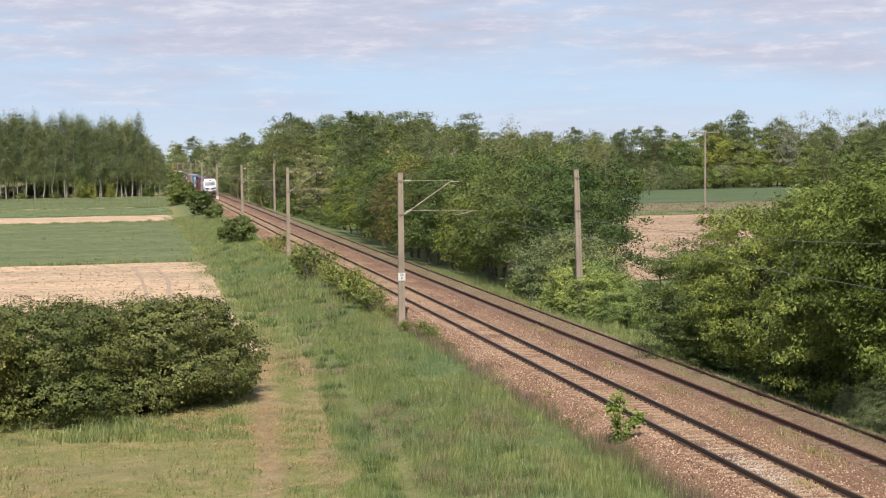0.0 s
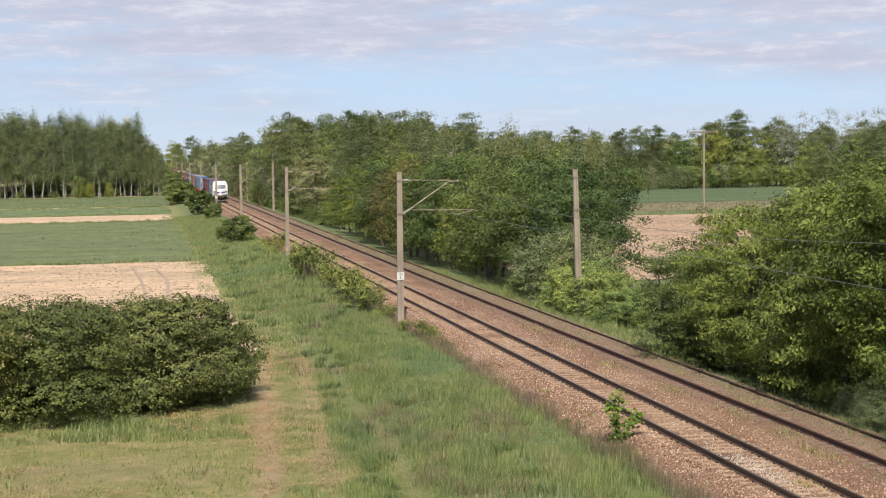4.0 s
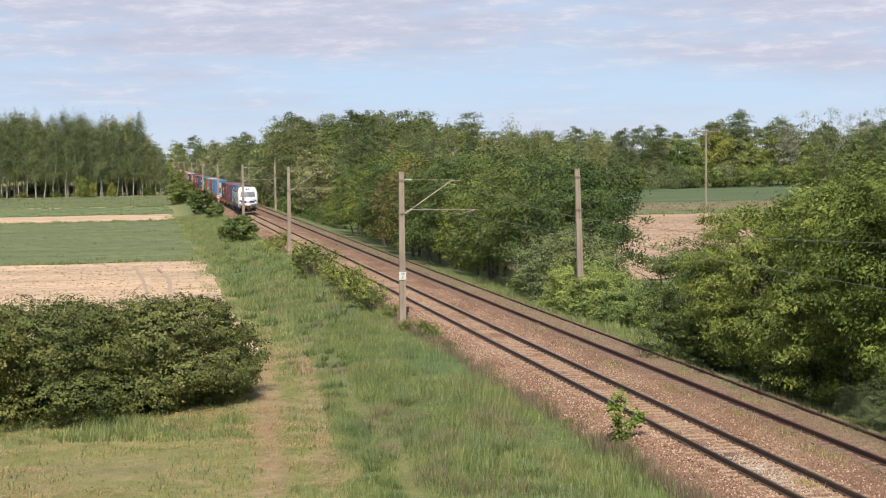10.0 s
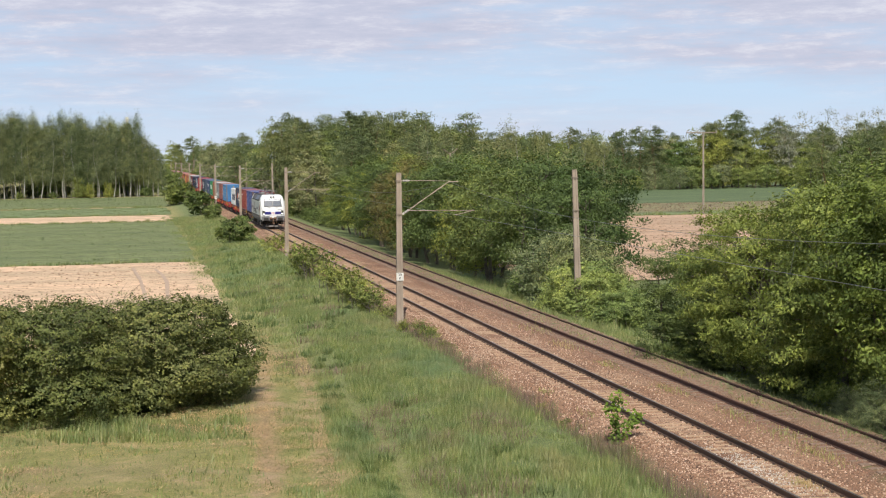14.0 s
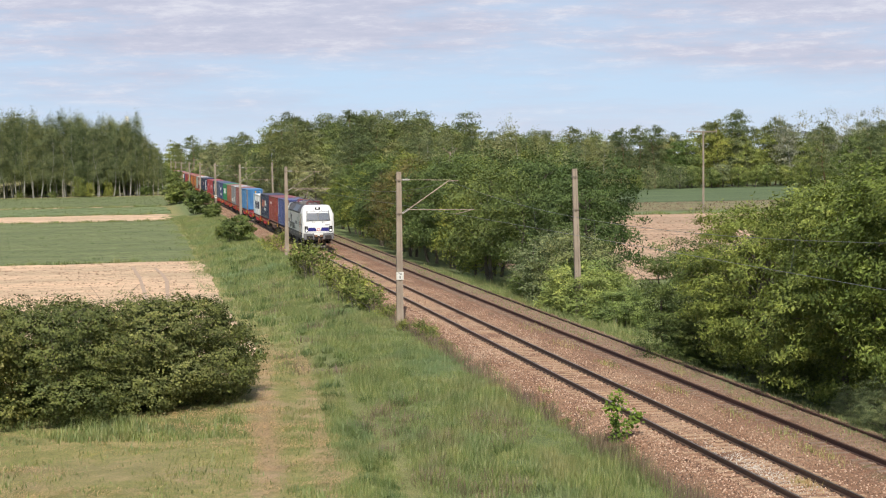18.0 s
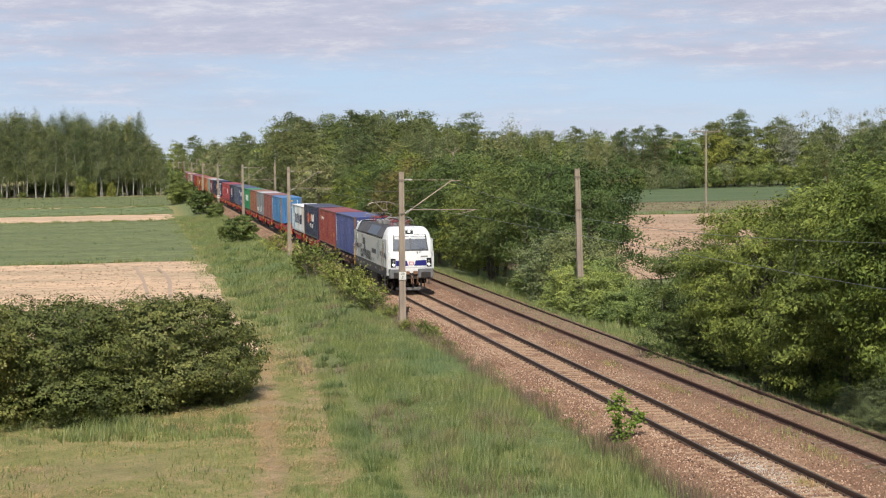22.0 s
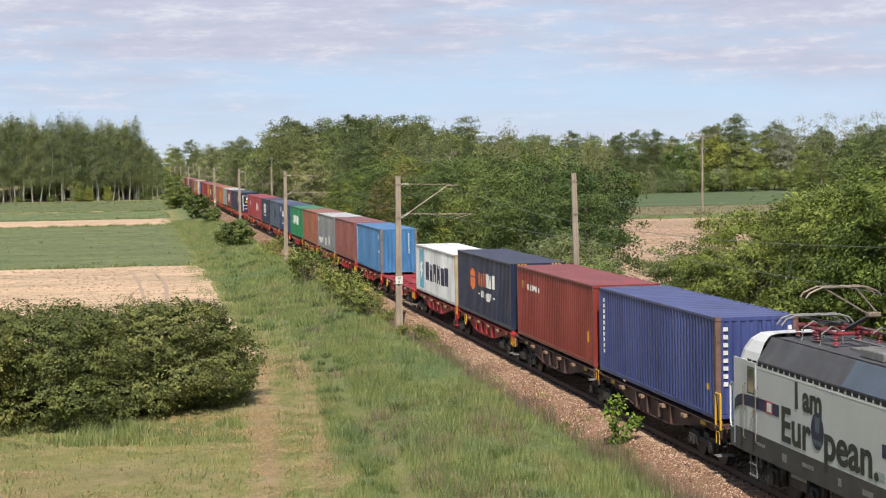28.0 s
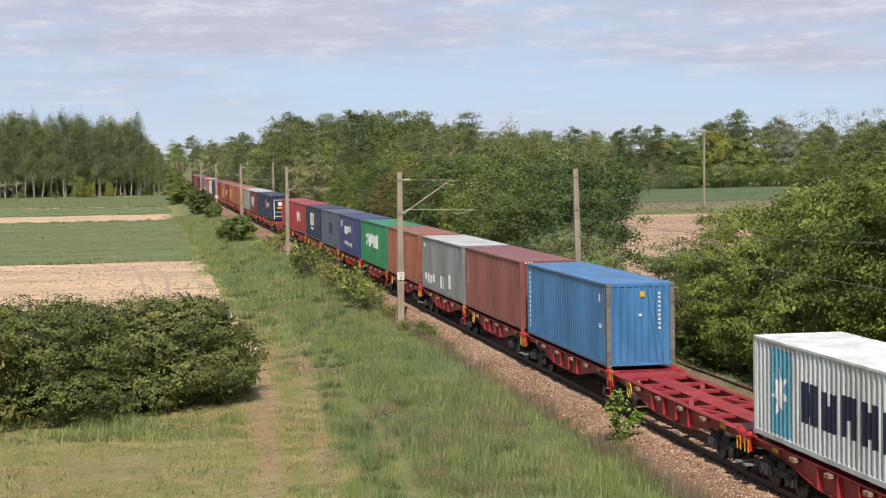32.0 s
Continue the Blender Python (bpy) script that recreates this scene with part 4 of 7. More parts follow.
wood([oak[1], oak[2], oak[0], pine[1], pine[0], oak[3]], 84, 205, 444, 456, 5.8, 0.92, 1.17)
wood([oak[0], oak[1], oak[3], pine[0]], 134, 152, 345, 370, 7.0, 0.88, 1.02)
wood([oak[3], oak[1]], 88, 112, 420, 430, 8.0, 0.35, 0.5, 0.3)
wood([oak[0], pine[0], oak[3], pine[1]], 9.5, 18, 405, 520, 9.0, 0.82, 1.05)
bare_tree = make_plant("bare_birch", "pale grey bare birch with thin twigs", "tree", 86, (3.4, 3.4, 14), 30, 2600, 0.24, TWIG, BIRCH_BARK, 0.14, 1.5, 300, 1.4, "bare birches of the wood", tri=True, spray=0.5, each=12)
for i, (x, y) in enumerate(((156, 441), (161.5, 442.5), (167, 441), (173, 442), (179, 441), (185, 442.5))):
    plant_at(bare_tree, x, y, None, 70 * i, 1.18 + 0.05 * (i % 3), first=(i == 0))
for x, y, s in ((144.4, 447, 1.34), (139.5, 448, 1.18), (156, 449, 1.2)):
    plant_at(pine[0], x, y, None, x * 9, s)
wood([oak[0], pine[0], oak[2]], 9, 30, 520, 600, 14.0, 0.75, 0.95)
wood([oak[0], pine[0], oak[2]], 7, 40, 720, 800, 20.0, 1.0, 1.25)
wood([oak[0], oak[2]], -60, 60, 1300, 1340, 22.0, 1.2, 1.6)
wood([oak[2], pine[0]], -30, -12, 640, 700, 14.0, 0.6, 0.75)

# an old orchard at the edge of the far field, one tree in blossom, and a willow beside it
orchard = make_plant("fruit_tree", "small round green fruit tree with a short bare trunk", "tree", 101, (2.9, 2.9, 4.6), 22, 5000, 0.2, LEAF_OAK_HAZY, BARK, 0.16, 1.5, 50, 0.5, "fruit trees of the orchard", tri=True, spray=0.4, each=40)
flowering = make_plant("fruit_tree", "small fruit tree in white blossom", "tree", 102, (2.7, 2.7, 4.8), 20, 4600, 0.2, LEAF_SALLOW_HAZY, BARK, 0.16, 1.4, 50, 0.5, "fruit trees of the orchard", tri=True, spray=0.4, each=40, second=BLOSSOM)
for i, (x, y, s) in enumerate(((126.5, 431, 1.05), (131.0, 429, 0.95), (138.5, 430, 1.0), (142.5, 428, 0.9), (147.0, 431, 1.1), (152.0, 430, 1.0), (157.0, 429, 1.1))):
    plant_at(orchard, x, y, None, 80 * i, s, first=(i == 0))
plant_at(flowering, 134.6, 431, None, 10, 1.12, first=True)
far_willow = make_plant("willow_shrub", "broad grey green willow at the edge of the far field", "shrub", 103, (5.2, 4.2, 6.6), 26, 7000, 0.2, LEAF_GREY, BARK, 0.1, 0, 120, 1.0, "", 3, tri=True, spray=0.4, each=30, thick=0.9)
far_willow.matrix_basis = pose(120.5, 428, -1.2)

# undergrowth along the foot of the woods
under = make_plant("undergrowth_shrub", "low dense green undergrowth at the foot of the wood", "shrub", 88, (3.2, 2.6, 4.2), 20, 4200, 0.2, LEAF_MID, BARK, 0.05, 0, 60, 0.6, "undergrowth of the woods", tri=True, spray=0.4, each=30)
first_under = True
for x0, x1, y, step, s0, s1 in ((-62, -11, 476.5, 8.0, 0.3, 0.9), (9.5, 44, 310, 6.0, 0.7, 1.2), (46, 92, 401, 6.5, 0.6, 1.1), (86, 158, 440, 7.0, 0.5, 1.0), (9.6, 11.6, 236, 2.0, 0.6, 0.9)):
    x = x0
    while x < x1:
        plant_at(under, x + rt.uniform(-1, 1), y + rt.uniform(-2, 2), None, rt.uniform(0, 360), rt.uniform(s0, s1), first=first_under)
        first_under = False
        x += step
for i in range(16):
    plant_at(under, -64 + 3.5 * i, 492 + rt.uniform(-1, 1), None, rt.uniform(0, 360), rt.uniform(0.8, 1.15))
for y in range(240, 420, 11):
    plant_at(under, 8.8 + rt.uniform(-0.4, 1.2), y, None, rt.uniform(0, 360), rt.uniform(0.5, 0.85))

# shrubs on the near side of the line
side = [make_plant("shrub", "rounded green shrub on the verge of the line", "shrub", 90, (2.0, 2.2, 3.4), 16, 5000, 0.2, LEAF_MID, BARK, 0.05, 0, 80, 0.5, "shrubs on the verge", 2),
        make_plant("hawthorn_shrub", "hawthorn shrub with white blossom on the verge", "shrub", 91, (2.2, 2.2, 3.4), 14, 4000, 0.22, LEAF_GREY, BARK, 0.05, 0, 60, 0.5, "shrubs on the verge", 2, second=BLOSSOM),
        make_plant("shrub", "light green leafy shrub on the ballast edge", "shrub", 92, (1.3, 1.6, 2.1), 9, 1300, 0.12, LEAF_LIME, BARK, 0.03, 0, 150, 0.7, "shrubs on the verge", 5, spray=0.16, each=9)]
for i, (k, x, y, s) in enumerate(((0, -6.2, 297, 1.35), (1, -7.0, 380, 1.45), (2, -3.7, 131, 1.25), (0, -4.7, 273, .75), (0, -5.6, 196, .95), (2, -3.6, 169, .9), (2, -3.9, 137, 1.0), (2, -3.6, 109, 1.0), (2, -3.7, 114, .85), (0, -7.2, 375, 1.5), (0, -6.0, 500, 1.9), (0, -8.0, 545, 2.2), (1, -8.6, 400, 1.2), (0, -6.9, 205, .5), (2, -3.5, 122, .8))):
    plant_at(side[k], x, y, None, 53 * i, s, first=(i < 3))


# ---------------------------------------------------------------- grass as stuff
def grass_mat(name, tones, patch_a, patch_b, scale):
    m, nt, b = nodes_of(name)
    geo = nt.nodes.new("ShaderNodeNewGeometry")
    col = ramp(nt, geo.outputs["Random Per Island"], [(i / (len(tones) - 1), t) for i, t in enumerate(tones)])
    p = tex(nt, scale, 4, 0.6, (1, 0.6, 1))
    col = mix(nt, ramp(nt, p, [(0.52, (0, 0, 0)), (0.66, (0.85, 0.85, 0.85))]), col, patch_a)
    w = tex(nt, scale * 3.2, 4, 0.65, (1, 0.5, 1))
    col = mix(nt, 1.0, col, ramp(nt, w, [(0.36, (0.8, 0.84, 0.85)), (0.66, (1.2, 1.15, 1.03))]), "MULTIPLY")
    q = tex(nt, scale * 0.55, 3, 0.6, (0.7, 0.5, 1))
    col = mix(nt, ramp(nt, q, [(0.55, (0, 0, 0)), (0.68, (0.7, 0.7, 0.7))]), col, patch_b)
    nt.links.new(col, b.inputs["Base Color"])
    b.inputs["Roughness"].default_value = 0.55
    tr = nt.nodes.new("ShaderNodeBsdfTranslucent")
    nt.links.new(col, tr.inputs[0])
    ms = nt.nodes.new("ShaderNodeMixShader")
    ms.inputs[0].default_value = 0.3
    nt.links.new(b.outputs[0], ms.inputs[1])
    nt.links.new(tr.outputs[0], ms.inputs[2])
    nt.links.new(ms.outputs[0], nt.nodes["Material Output"].inputs[0])
    return m


TALL = grass_mat("tall verge grass", [(0.155, 0.205, 0.064), (0.2, 0.258, 0.083), (0.25, 0.295, 0.1), (0.38, 0.36, 0.165)], (0.3, 0.285, 0.13), (0.16, 0.25, 0.115), 0.33)
NETTLE = grass_mat("dark nettles and tussocks", [(0.1, 0.155, 0.045), (0.145, 0.205, 0.062), (0.19, 0.245, 0.085)], (0.15, 0.19, 0.075), (0.12, 0.19, 0.075), 0.4)
SHORT = grass_mat("mown grass", [(0.2, 0.24, 0.062), (0.31, 0.32, 0.1), (0.47, 0.4, 0.18)], (0.56, 0.4, 0.2), (0.36, 0.29, 0.14), 0.3)
DRY = grass_mat("dry weed stalks", [(0.22, 0.16, 0.11), (0.3, 0.22, 0.15), (0.16, 0.11, 0.09)], (0.2, 0.12, 0.1), (0.16, 0.15, 0.07), 0.5)


def blades(name, seed, n, x0, x1, y0, y1, h0, h1, w, mat, label, clump=1.0, ypow=1.0, fray=0.3, west=None):
    rng = np.random.default_rng(seed)
    x, y = rng.uniform(x0, x1, n), y0 + (y1 - y0) * rng.random(n) ** ypow
    # ragged outer edges, and thin growth where wheels have run
    rim = np.minimum(x - x0, x1 - x) - 0.3 * np.abs(np.sin(y * 0.31 + x0)) - 0.2 * np.abs(np.sin(y * 1.3))
    v = x - 0.07 * (np.minimum(y, 90) - 52)
    run = np.exp(-((v + 13.25 + 0.25 * np.sin(y * 0.2)) / 0.45) ** 2) + 0.8 * np.exp(-((v + 11.4 + 0.2 * np.sin(y * 0.25 + 1)) / 0.3) ** 2)
    keep = (rim + 0.25 > rng.exponential(fray, n)) & (rng.random(n) > 0.88 * run * (y < 90))
    worn = np.exp(-((x + 9.1 - 0.028 * (y - 50) + 0.15 * np.sin(y * 0.3)) / 0.34) ** 2) * (y < 84)
    if h1 > 0.2:
        keep &= rng.random(n) > 0.6 * worn
    if west is not None:
        keep &= v > west + 0.35 * np.sin(y * 0.5) + 0.25 * np.sin(y * 1.7) + rng.normal(0, 0.2, n)
    x, y = x[keep], y[keep]
    n = len(x)
    if clump:
        dens = np.sin(x * 1.1 + np.sin(y * 0.7) * 2) * np.sin(y * 0.8 + x * 0.3) + 0.6 * np.sin(x * 3.1 + y * 2.3)
        keep = dens > rng.uniform(-2.6, 1.2, n) * clump
        x, y = x[keep], y[keep]
    n = len(x)
    z = ground_at(x, y) - 0.03
    tall = 0.8 + 0.35 * np.sin(x * 0.9 + 2) * np.sin(y * 0.37) + 0.3 * np.sin(x * 2.3 + np.sin(y * 0.9) * 1.5) * np.sin(y * 1.1 + x)
    tall += 0.45 * np.clip(np.sin(x * 4.3 + 1.5 * np.sin(y * 1.3)) * np.sin(y * 2.1 + x * 0.8) - 0.25, 0, 1)
    tall *= 1 - 0.75 * np.exp(-((x + 9.1 - 0.028 * (y - 50) + 0.15 * np.sin(y * 0.3)) / 0.34) ** 2) * (y < 84)
    h = rng.uniform(h0, h1, n) * tall
    t = rng.uniform(0, 6.283, n)
    lean = rng.uniform(0.1, 0.6, n) * h
    dx, dy = np.cos(t), np.sin(t)
    ww = w * rng.uniform(0.6, 1.5, n)
    a = np.stack([x - dy * ww, y + dx * ww, z], -1)
    b = np.stack([x + dy * ww, y - dx * ww, z], -1)
    tip = np.stack([x + dx * lean + 0.05 * h, y + dy * lean, z + h], -1)
    ob = new(name, quads_mesh(name, np.stack([a, b, tip], 1), 3, mat))
    return tagged(ob, label, "grass", kind="stuff")


blades("tall_grass", 1, 430000, -12.4, -2.2, 36, 112, 0.14, 0.42, 0.009, TALL, "tall uncut green verge grass with reddish patches", 1.0, 1.25, 0.9, west=-10.9)
blades("tall_grass", 2, 100000, -10.6, -2.9, 112, 290, 0.15, 0.45, 0.026, TALL, "tall uncut green verge grass along the line", 1.0, 1.3)
blades("verge_grass", 7, 130000, -14.0, -8.8, 36, 120, 0.07, 0.24, 0.011, TALL, "half tall grass between path and verge", 0.8, 1.25, 0.8, west=-12.8)
blades("verge_grass", 8, 70000, -12.6, -8.0, 84, 300, 0.1, 0.3, 0.025, TALL, "half tall grass along the field edges", 0.7, 1.2)
blades("mown_grass", 3, 350000, -25, -7.6, 40, 90, 0.03, 0.1, 0.011, SHORT, "short mown grass with dry yellow patches", 0.3, 1.2)
blades("dry_weeds", 4, 45000, -3.4, -2.3, 36, 125, 0.25, 0.7, 0.007, DRY, "thin dry brown weed stalks on the ballast edge", 0.8, 1.1)
blades("track_weeds", 5, 60000, 5.0, 8.0, 70, 135, 0.1, 0.4, 0.014, TALL, "grass growing over the edge of the disused track", 0.6)
blades("track_weeds", 9, 9000, 5.2, 7.0, 42, 74, 0.08, 0.3, 0.012, TALL, "weeds beside the disused track", 1.0)
blades("track_weeds", 11, 9000, 4.1, 5.6, 42, 72, 0.05, 0.18, 0.012, TALL, "thin grass between the disused rails", 1.3)
blades("track_weeds", 10, 16000, 3.6, 5.4, 70, 240, 0.06, 0.2, 0.016, TALL, "thin grass between the disused rails", 1.3)
blades("track_weeds", 6, 14000, 6.2, 12.0, 76, 130, 0.25, 0.7, 0.02, TALL, "grass between shrubs and track", 0.6)


def clumps(name, seed, spots, r, per, h0, h1, w, mat, label):
    """Tussocks: tight bunches of long blades that lean outwards."""
    rng = np.random.default_rng(seed)
    cx, cy = np.repeat(np.array(spots), per, 0).T
    dx, dy = rng.normal(0, r, len(cx)), rng.normal(0, r * 1.3, len(cx))
    x, y = cx + dx, cy + dy
    z = ground_at(x, y) - 0.03
    h = rng.uniform(h0, h1, len(x)) * np.exp(-(dx ** 2 + dy ** 2) / (6 * r * r))
    a = np.arctan2(dy, dx) + rng.normal(0, 0.7, len(x))
    lean = rng.uniform(0.2, 0.75, len(x)) * h
    ux, uy = np.cos(a), np.sin(a)
    ww = w * rng.uniform(0.6, 1.5, len(x))
    A = np.stack([x - uy * ww, y + ux * ww, z], -1)
    B = np.stack([x + uy * ww, y - ux * ww, z], -1)
    C = np.stack([x + ux * lean, y + uy * lean, z + h], -1)
    return tagged(new(name, quads_mesh(name, np.stack([A, B, C], 1), 3, mat)), label, "grass", kind="stuff")


rs = random.Random(44)
lane = [(-10.0 + 0.045 * (y - 50) + rs.gauss(0, 0.35), y) for y in [rs.uniform(44, 86) for _ in range(34)]]
bank = [(rs.uniform(-8.4, -4.2), rs.uniform(42, 100)) for _ in range(34)]
far_verge = [(rs.uniform(-10.5, -4.2), rs.uniform(100, 190)) for _ in range(44)]
clumps("tussocks", 45, lane, 0.17, 150, 0.25, 0.55, 0.011, NETTLE, "dark green tussocks beside the wheel tracks")
clumps("tussocks", 46, bank, 0.22, 140, 0.25, 0.6, 0.012, NETTLE, "dark green tussocks in the uncut verge")
clumps("tussocks", 47, far_verge, 0.35, 90, 0.3, 0.7, 0.03, NETTLE, "dark green tussocks in the uncut verge")
clumps("pale_grass", 48, [(rs.uniform(-9.2, -6.6), rs.uniform(46, 66)) for _ in range(30)], 0.4, 90, 0.35, 0.65, 0.007, DRY, "pale dry grass stalks standing in the verge")
clumps("pale_grass", 49, [(rs.gauss(-4.9, 0.5), rs.gauss(57.5, 1.6)) for _ in range(12)], 0.35, 120, 0.3, 0.55, 0.007, DRY, "reddish dry grass stalks standing in the verge")
clumps("pale_grass", 50, [(rs.uniform(-10, -5), rs.uniform(76, 130)) for _ in range(26)], 0.5, 70, 0.3, 0.6, 0.014, DRY, "pale dry grass stalks standing in the verge")


# the leafy young tree on the ballast edge and small weeds along it
def make_sapling():
    rng = np.random.default_rng(77)
    t = thing("sapling", "thin bright green young tree growing from the ballast edge", "sapling", pose(-2.35, 51.9, -0.45))
    stems = [[(0, 0, 0), (0.02, 0.02, 0.7), (0.05, 0, 1.25), (0.12, 0.0, 1.75)], [(0.02, 0, 0.15), (0.3, 0.0, 0.55), (0.55, 0.05, 0.85), (0.75, 0.05, 1.0)], [(0.0, 0, 0.6), (-0.15, 0.05, 1.1), (-0.1, 0.05, 1.5)]]
    P = []
    for st in stems:
        part("stem", rods((st, [0.02] + [0.012] * (len(st) - 1)), sides=5), BARK, t)
        for a, b in zip(st, st[1:]):
            for k in range(64):
                q = np.array(a) + (np.array(b) - np.array(a)) * rng.random() + rng.normal(0, 0.1, 3) * np.array((1.25, 1.25, 1.0))
                P.append(q)
    P = np.array(P)
    N = np.tile(np.array((0.2, -0.6, 0.6)), (len(P), 1))
    c = new("foliage", quads_mesh("foliage", leaf_quads(rng, P, N, 0.115, 0.6), 4, WEED))
    c.parent = t
    return t


make_sapling()
for i, (x, y, s) in enumerate(((-2.7, 84.0, .36), (-2.7, 86.5, .42), (-2.6, 80.5, .24), (-3.5, 104.5, .85), (-3.4, 100.5, .7), (-3.1, 90, .3), (-2.7, 60.5, .16), (-2.7, 57, .14), (-3.0, 97, .4))):
    plant_at(side[2], x, y, -0.6, 31 * i, s, label="small green bramble on the ballast edge")


# pale spilt gravel between the rails and a few tufts in the track
PALE = surface("pale limestone gravel", (0.66, 0.6, 0.52), (0.48, 0.42, 0.35), 0.9, scale=9, fine=30)
rng = np.random.default_rng(15)
npale = 700
px, py = rng.normal(-0.1, 0.33, npale), rng.normal(45.6, 2.0, npale)
ok = (np.abs(px) < 0.66)
px, py = px[ok], py[ok]
r6 = rng.uniform(0.012, 0.026, (len(px), 1, 1)) * rng.uniform(0.7, 1.3, (len(px), 6, 1))
V6 = o6[None] * r6 + rng.normal(0, 0.006, (len(px), 6, 3)) + np.stack([px, py, np.full(len(px), -0.165)], -1)[:, None]
tagged(new("pale_gravel", octa_mesh("pale_gravel", V6, PALE)), "patch of pale spilt gravel between the rails", "gravel", kind="stuff")
rng = np.random.default_rng(16)
tx, ty = [], []
for cx, cy, r, n in ((0.35, 43.3, 0.22, 260), (2.6, 47.5, 0.4, 200), (3.0, 51.0, 0.5, 220), (2.7, 62, 0.4, 160), (2.9, 55.5, 0.35, 140), (2.6, 78, 0.5, 160), (3.0, 86, 0.6, 200), (2.5, 70, 0.3, 100), (4.3, 58, 0.4, 150), (4.4, 66, 0.4, 150), (-2.0, 63, 0.2, 60), (-1.9, 57, 0.2, 60)):
    tx.append(rng.normal(cx, r * 0.6, n)), ty.append(rng.normal(cy, r * 2.2, n))
tx, ty = np.concatenate(tx), np.concatenate(ty)
an, hh = rng.uniform(0, 6.283, len(tx)), rng.uniform(0.05, 0.22, len(tx))
z0 = np.full(len(tx), -0.22)
A = np.stack([tx - np.sin(an) * 0.012, ty + np.cos(an) * 0.012, z0], -1)
B = np.stack([tx + np.sin(an) * 0.012, ty - np.cos(an) * 0.012, z0], -1)
C = np.stack([tx + np.cos(an) * hh * 0.5, ty + np.sin(an) * hh * 0.5, z0 + hh], -1)
tagged(new("track_tufts", quads_mesh("track_tufts", np.stack([A, B, C], 1), 3, SHORT)), "small tufts of grass growing in the ballast", "grass", kind="stuff")


# ragged grass balks between the strips of farmland, and weeds on the bare soil
for i, yb in enumerate((168.2, 280.2, 314.0, 362.6, 368.3)):
    blades("field_balk", 30 + i, 5000, -80, -11, yb - 0.5, yb + 0.5, 0.25, 0.6, 0.05, TALL, "ragged strip of dark grass between fields", 0.7)
blades("field_balk", 36, 6000, 16, 110, 257.8, 259.4, 0.3, 0.7, 0.06, TALL, "ragged strip of grass between fields", 0.7)
blades("field_weeds", 37, 2500, -50, -11.5, 90, 166, 0.08, 0.22, 0.03, TALL, "sparse weeds on the bare sandy soil", 0.35)


# cut straw lying on the mown grass, and darker tufts in it
STRAW = grass_mat("cut straw", [(0.5, 0.34, 0.18), (0.6, 0.43, 0.24), (0.4, 0.29, 0.14)], (0.58, 0.38, 0.22), (0.42, 0.32, 0.15), 0.4)
rng = np.random.default_rng(61)
qx, qy = rng.uniform(-25, -9.0, 220000), rng.uniform(42, 100, 220000)
dens = np.sin(qy * 1.6 + 0.6 * np.sin(qx * 0.4)) * 0.7 + np.sin(qx * 0.5 + qy * 0.23) * 0.8 + 0.5 * np.sin(qx * 2.1 + 1) * np.sin(qy * 2.7) + 1.5 * np.exp(-((qx + 13.25 - 0.07 * (qy - 52)) / 0.55) ** 2) + 0.9 * np.exp(-((qx + 11.4 - 0.07 * (qy - 52)) / 0.35) ** 2) - 2.2 * (qx - 0.07 * (np.minimum(qy, 90) - 52) > -11.1)
ok = (dens > rng.uniform(0.1, 2.0, len(qx))) & ~((qy > 84) & (qx < -10.9))
qx, qy = qx[ok], qy[ok]
an = rng.normal(0, 1.2, len(qx))
ln, wd = rng.uniform(0.03, 0.1, len(qx)), rng.uniform(0.004, 0.009, len(qx))
qz = ground_at(qx, qy) + rng.uniform(0.03, 0.09, len(qx))
ux, uy = np.cos(an), np.sin(an)
Q4 = np.stack([np.stack([qx + a * ux * ln - b * uy * wd, qy + a * uy * ln + b * ux * wd, qz + a * 0.02], -1) for a, b in ((-1, -1), (1, -1), (1, 1), (-1, 1))], 1)
tagged(new("cut_straw", quads_mesh("cut_straw", Q4, 4, STRAW)), "dry cut straw lying in swaths on the mown grass", "straw", kind="stuff")
blades("grass_tufts", 62, 26000, -24, -8.5, 42, 100, 0.1, 0.26, 0.02, TALL, "darker green tufts in the mown grass", 1.25, 1.1)
blades("grass_tufts", 63, 9000, -23, -13, 61.5, 66.5, 0.15, 0.45, 0.018, TALL, "longer grass at the foot of the shrub", 0.8)


# young crop plants, a ragged green cover on the fields
CROPS = grass_mat("young crop leaves", [(0.1, 0.145, 0.055), (0.14, 0.19, 0.075), (0.19, 0.235, 0.1)], (0.17, 0.2, 0.08), (0.12, 0.165, 0.07), 0.15)
blades("crop_plants", 81, 34000, -56, -11.2, 169, 279, 0.1, 0.28, 0.05, CROPS, "young green crop plants covering the field", 1.2)
blades("crop_plants", 82, 16000, -75, -10, 316, 361, 0.15, 0.3, 0.07, CROPS, "green meadow plants covering the strip", 1.0)
blades("crop_plants", 83, 22000, -80, -10, 370, 466, 0.15, 0.35, 0.08, CROPS, "green crop plants before the wood", 1.0)
blades("meadow_grass", 84, 20000, 16, 120, 272, 319, 0.15, 0.4, 0.07, DRY, "rough brown and green meadow grass", 1.0)

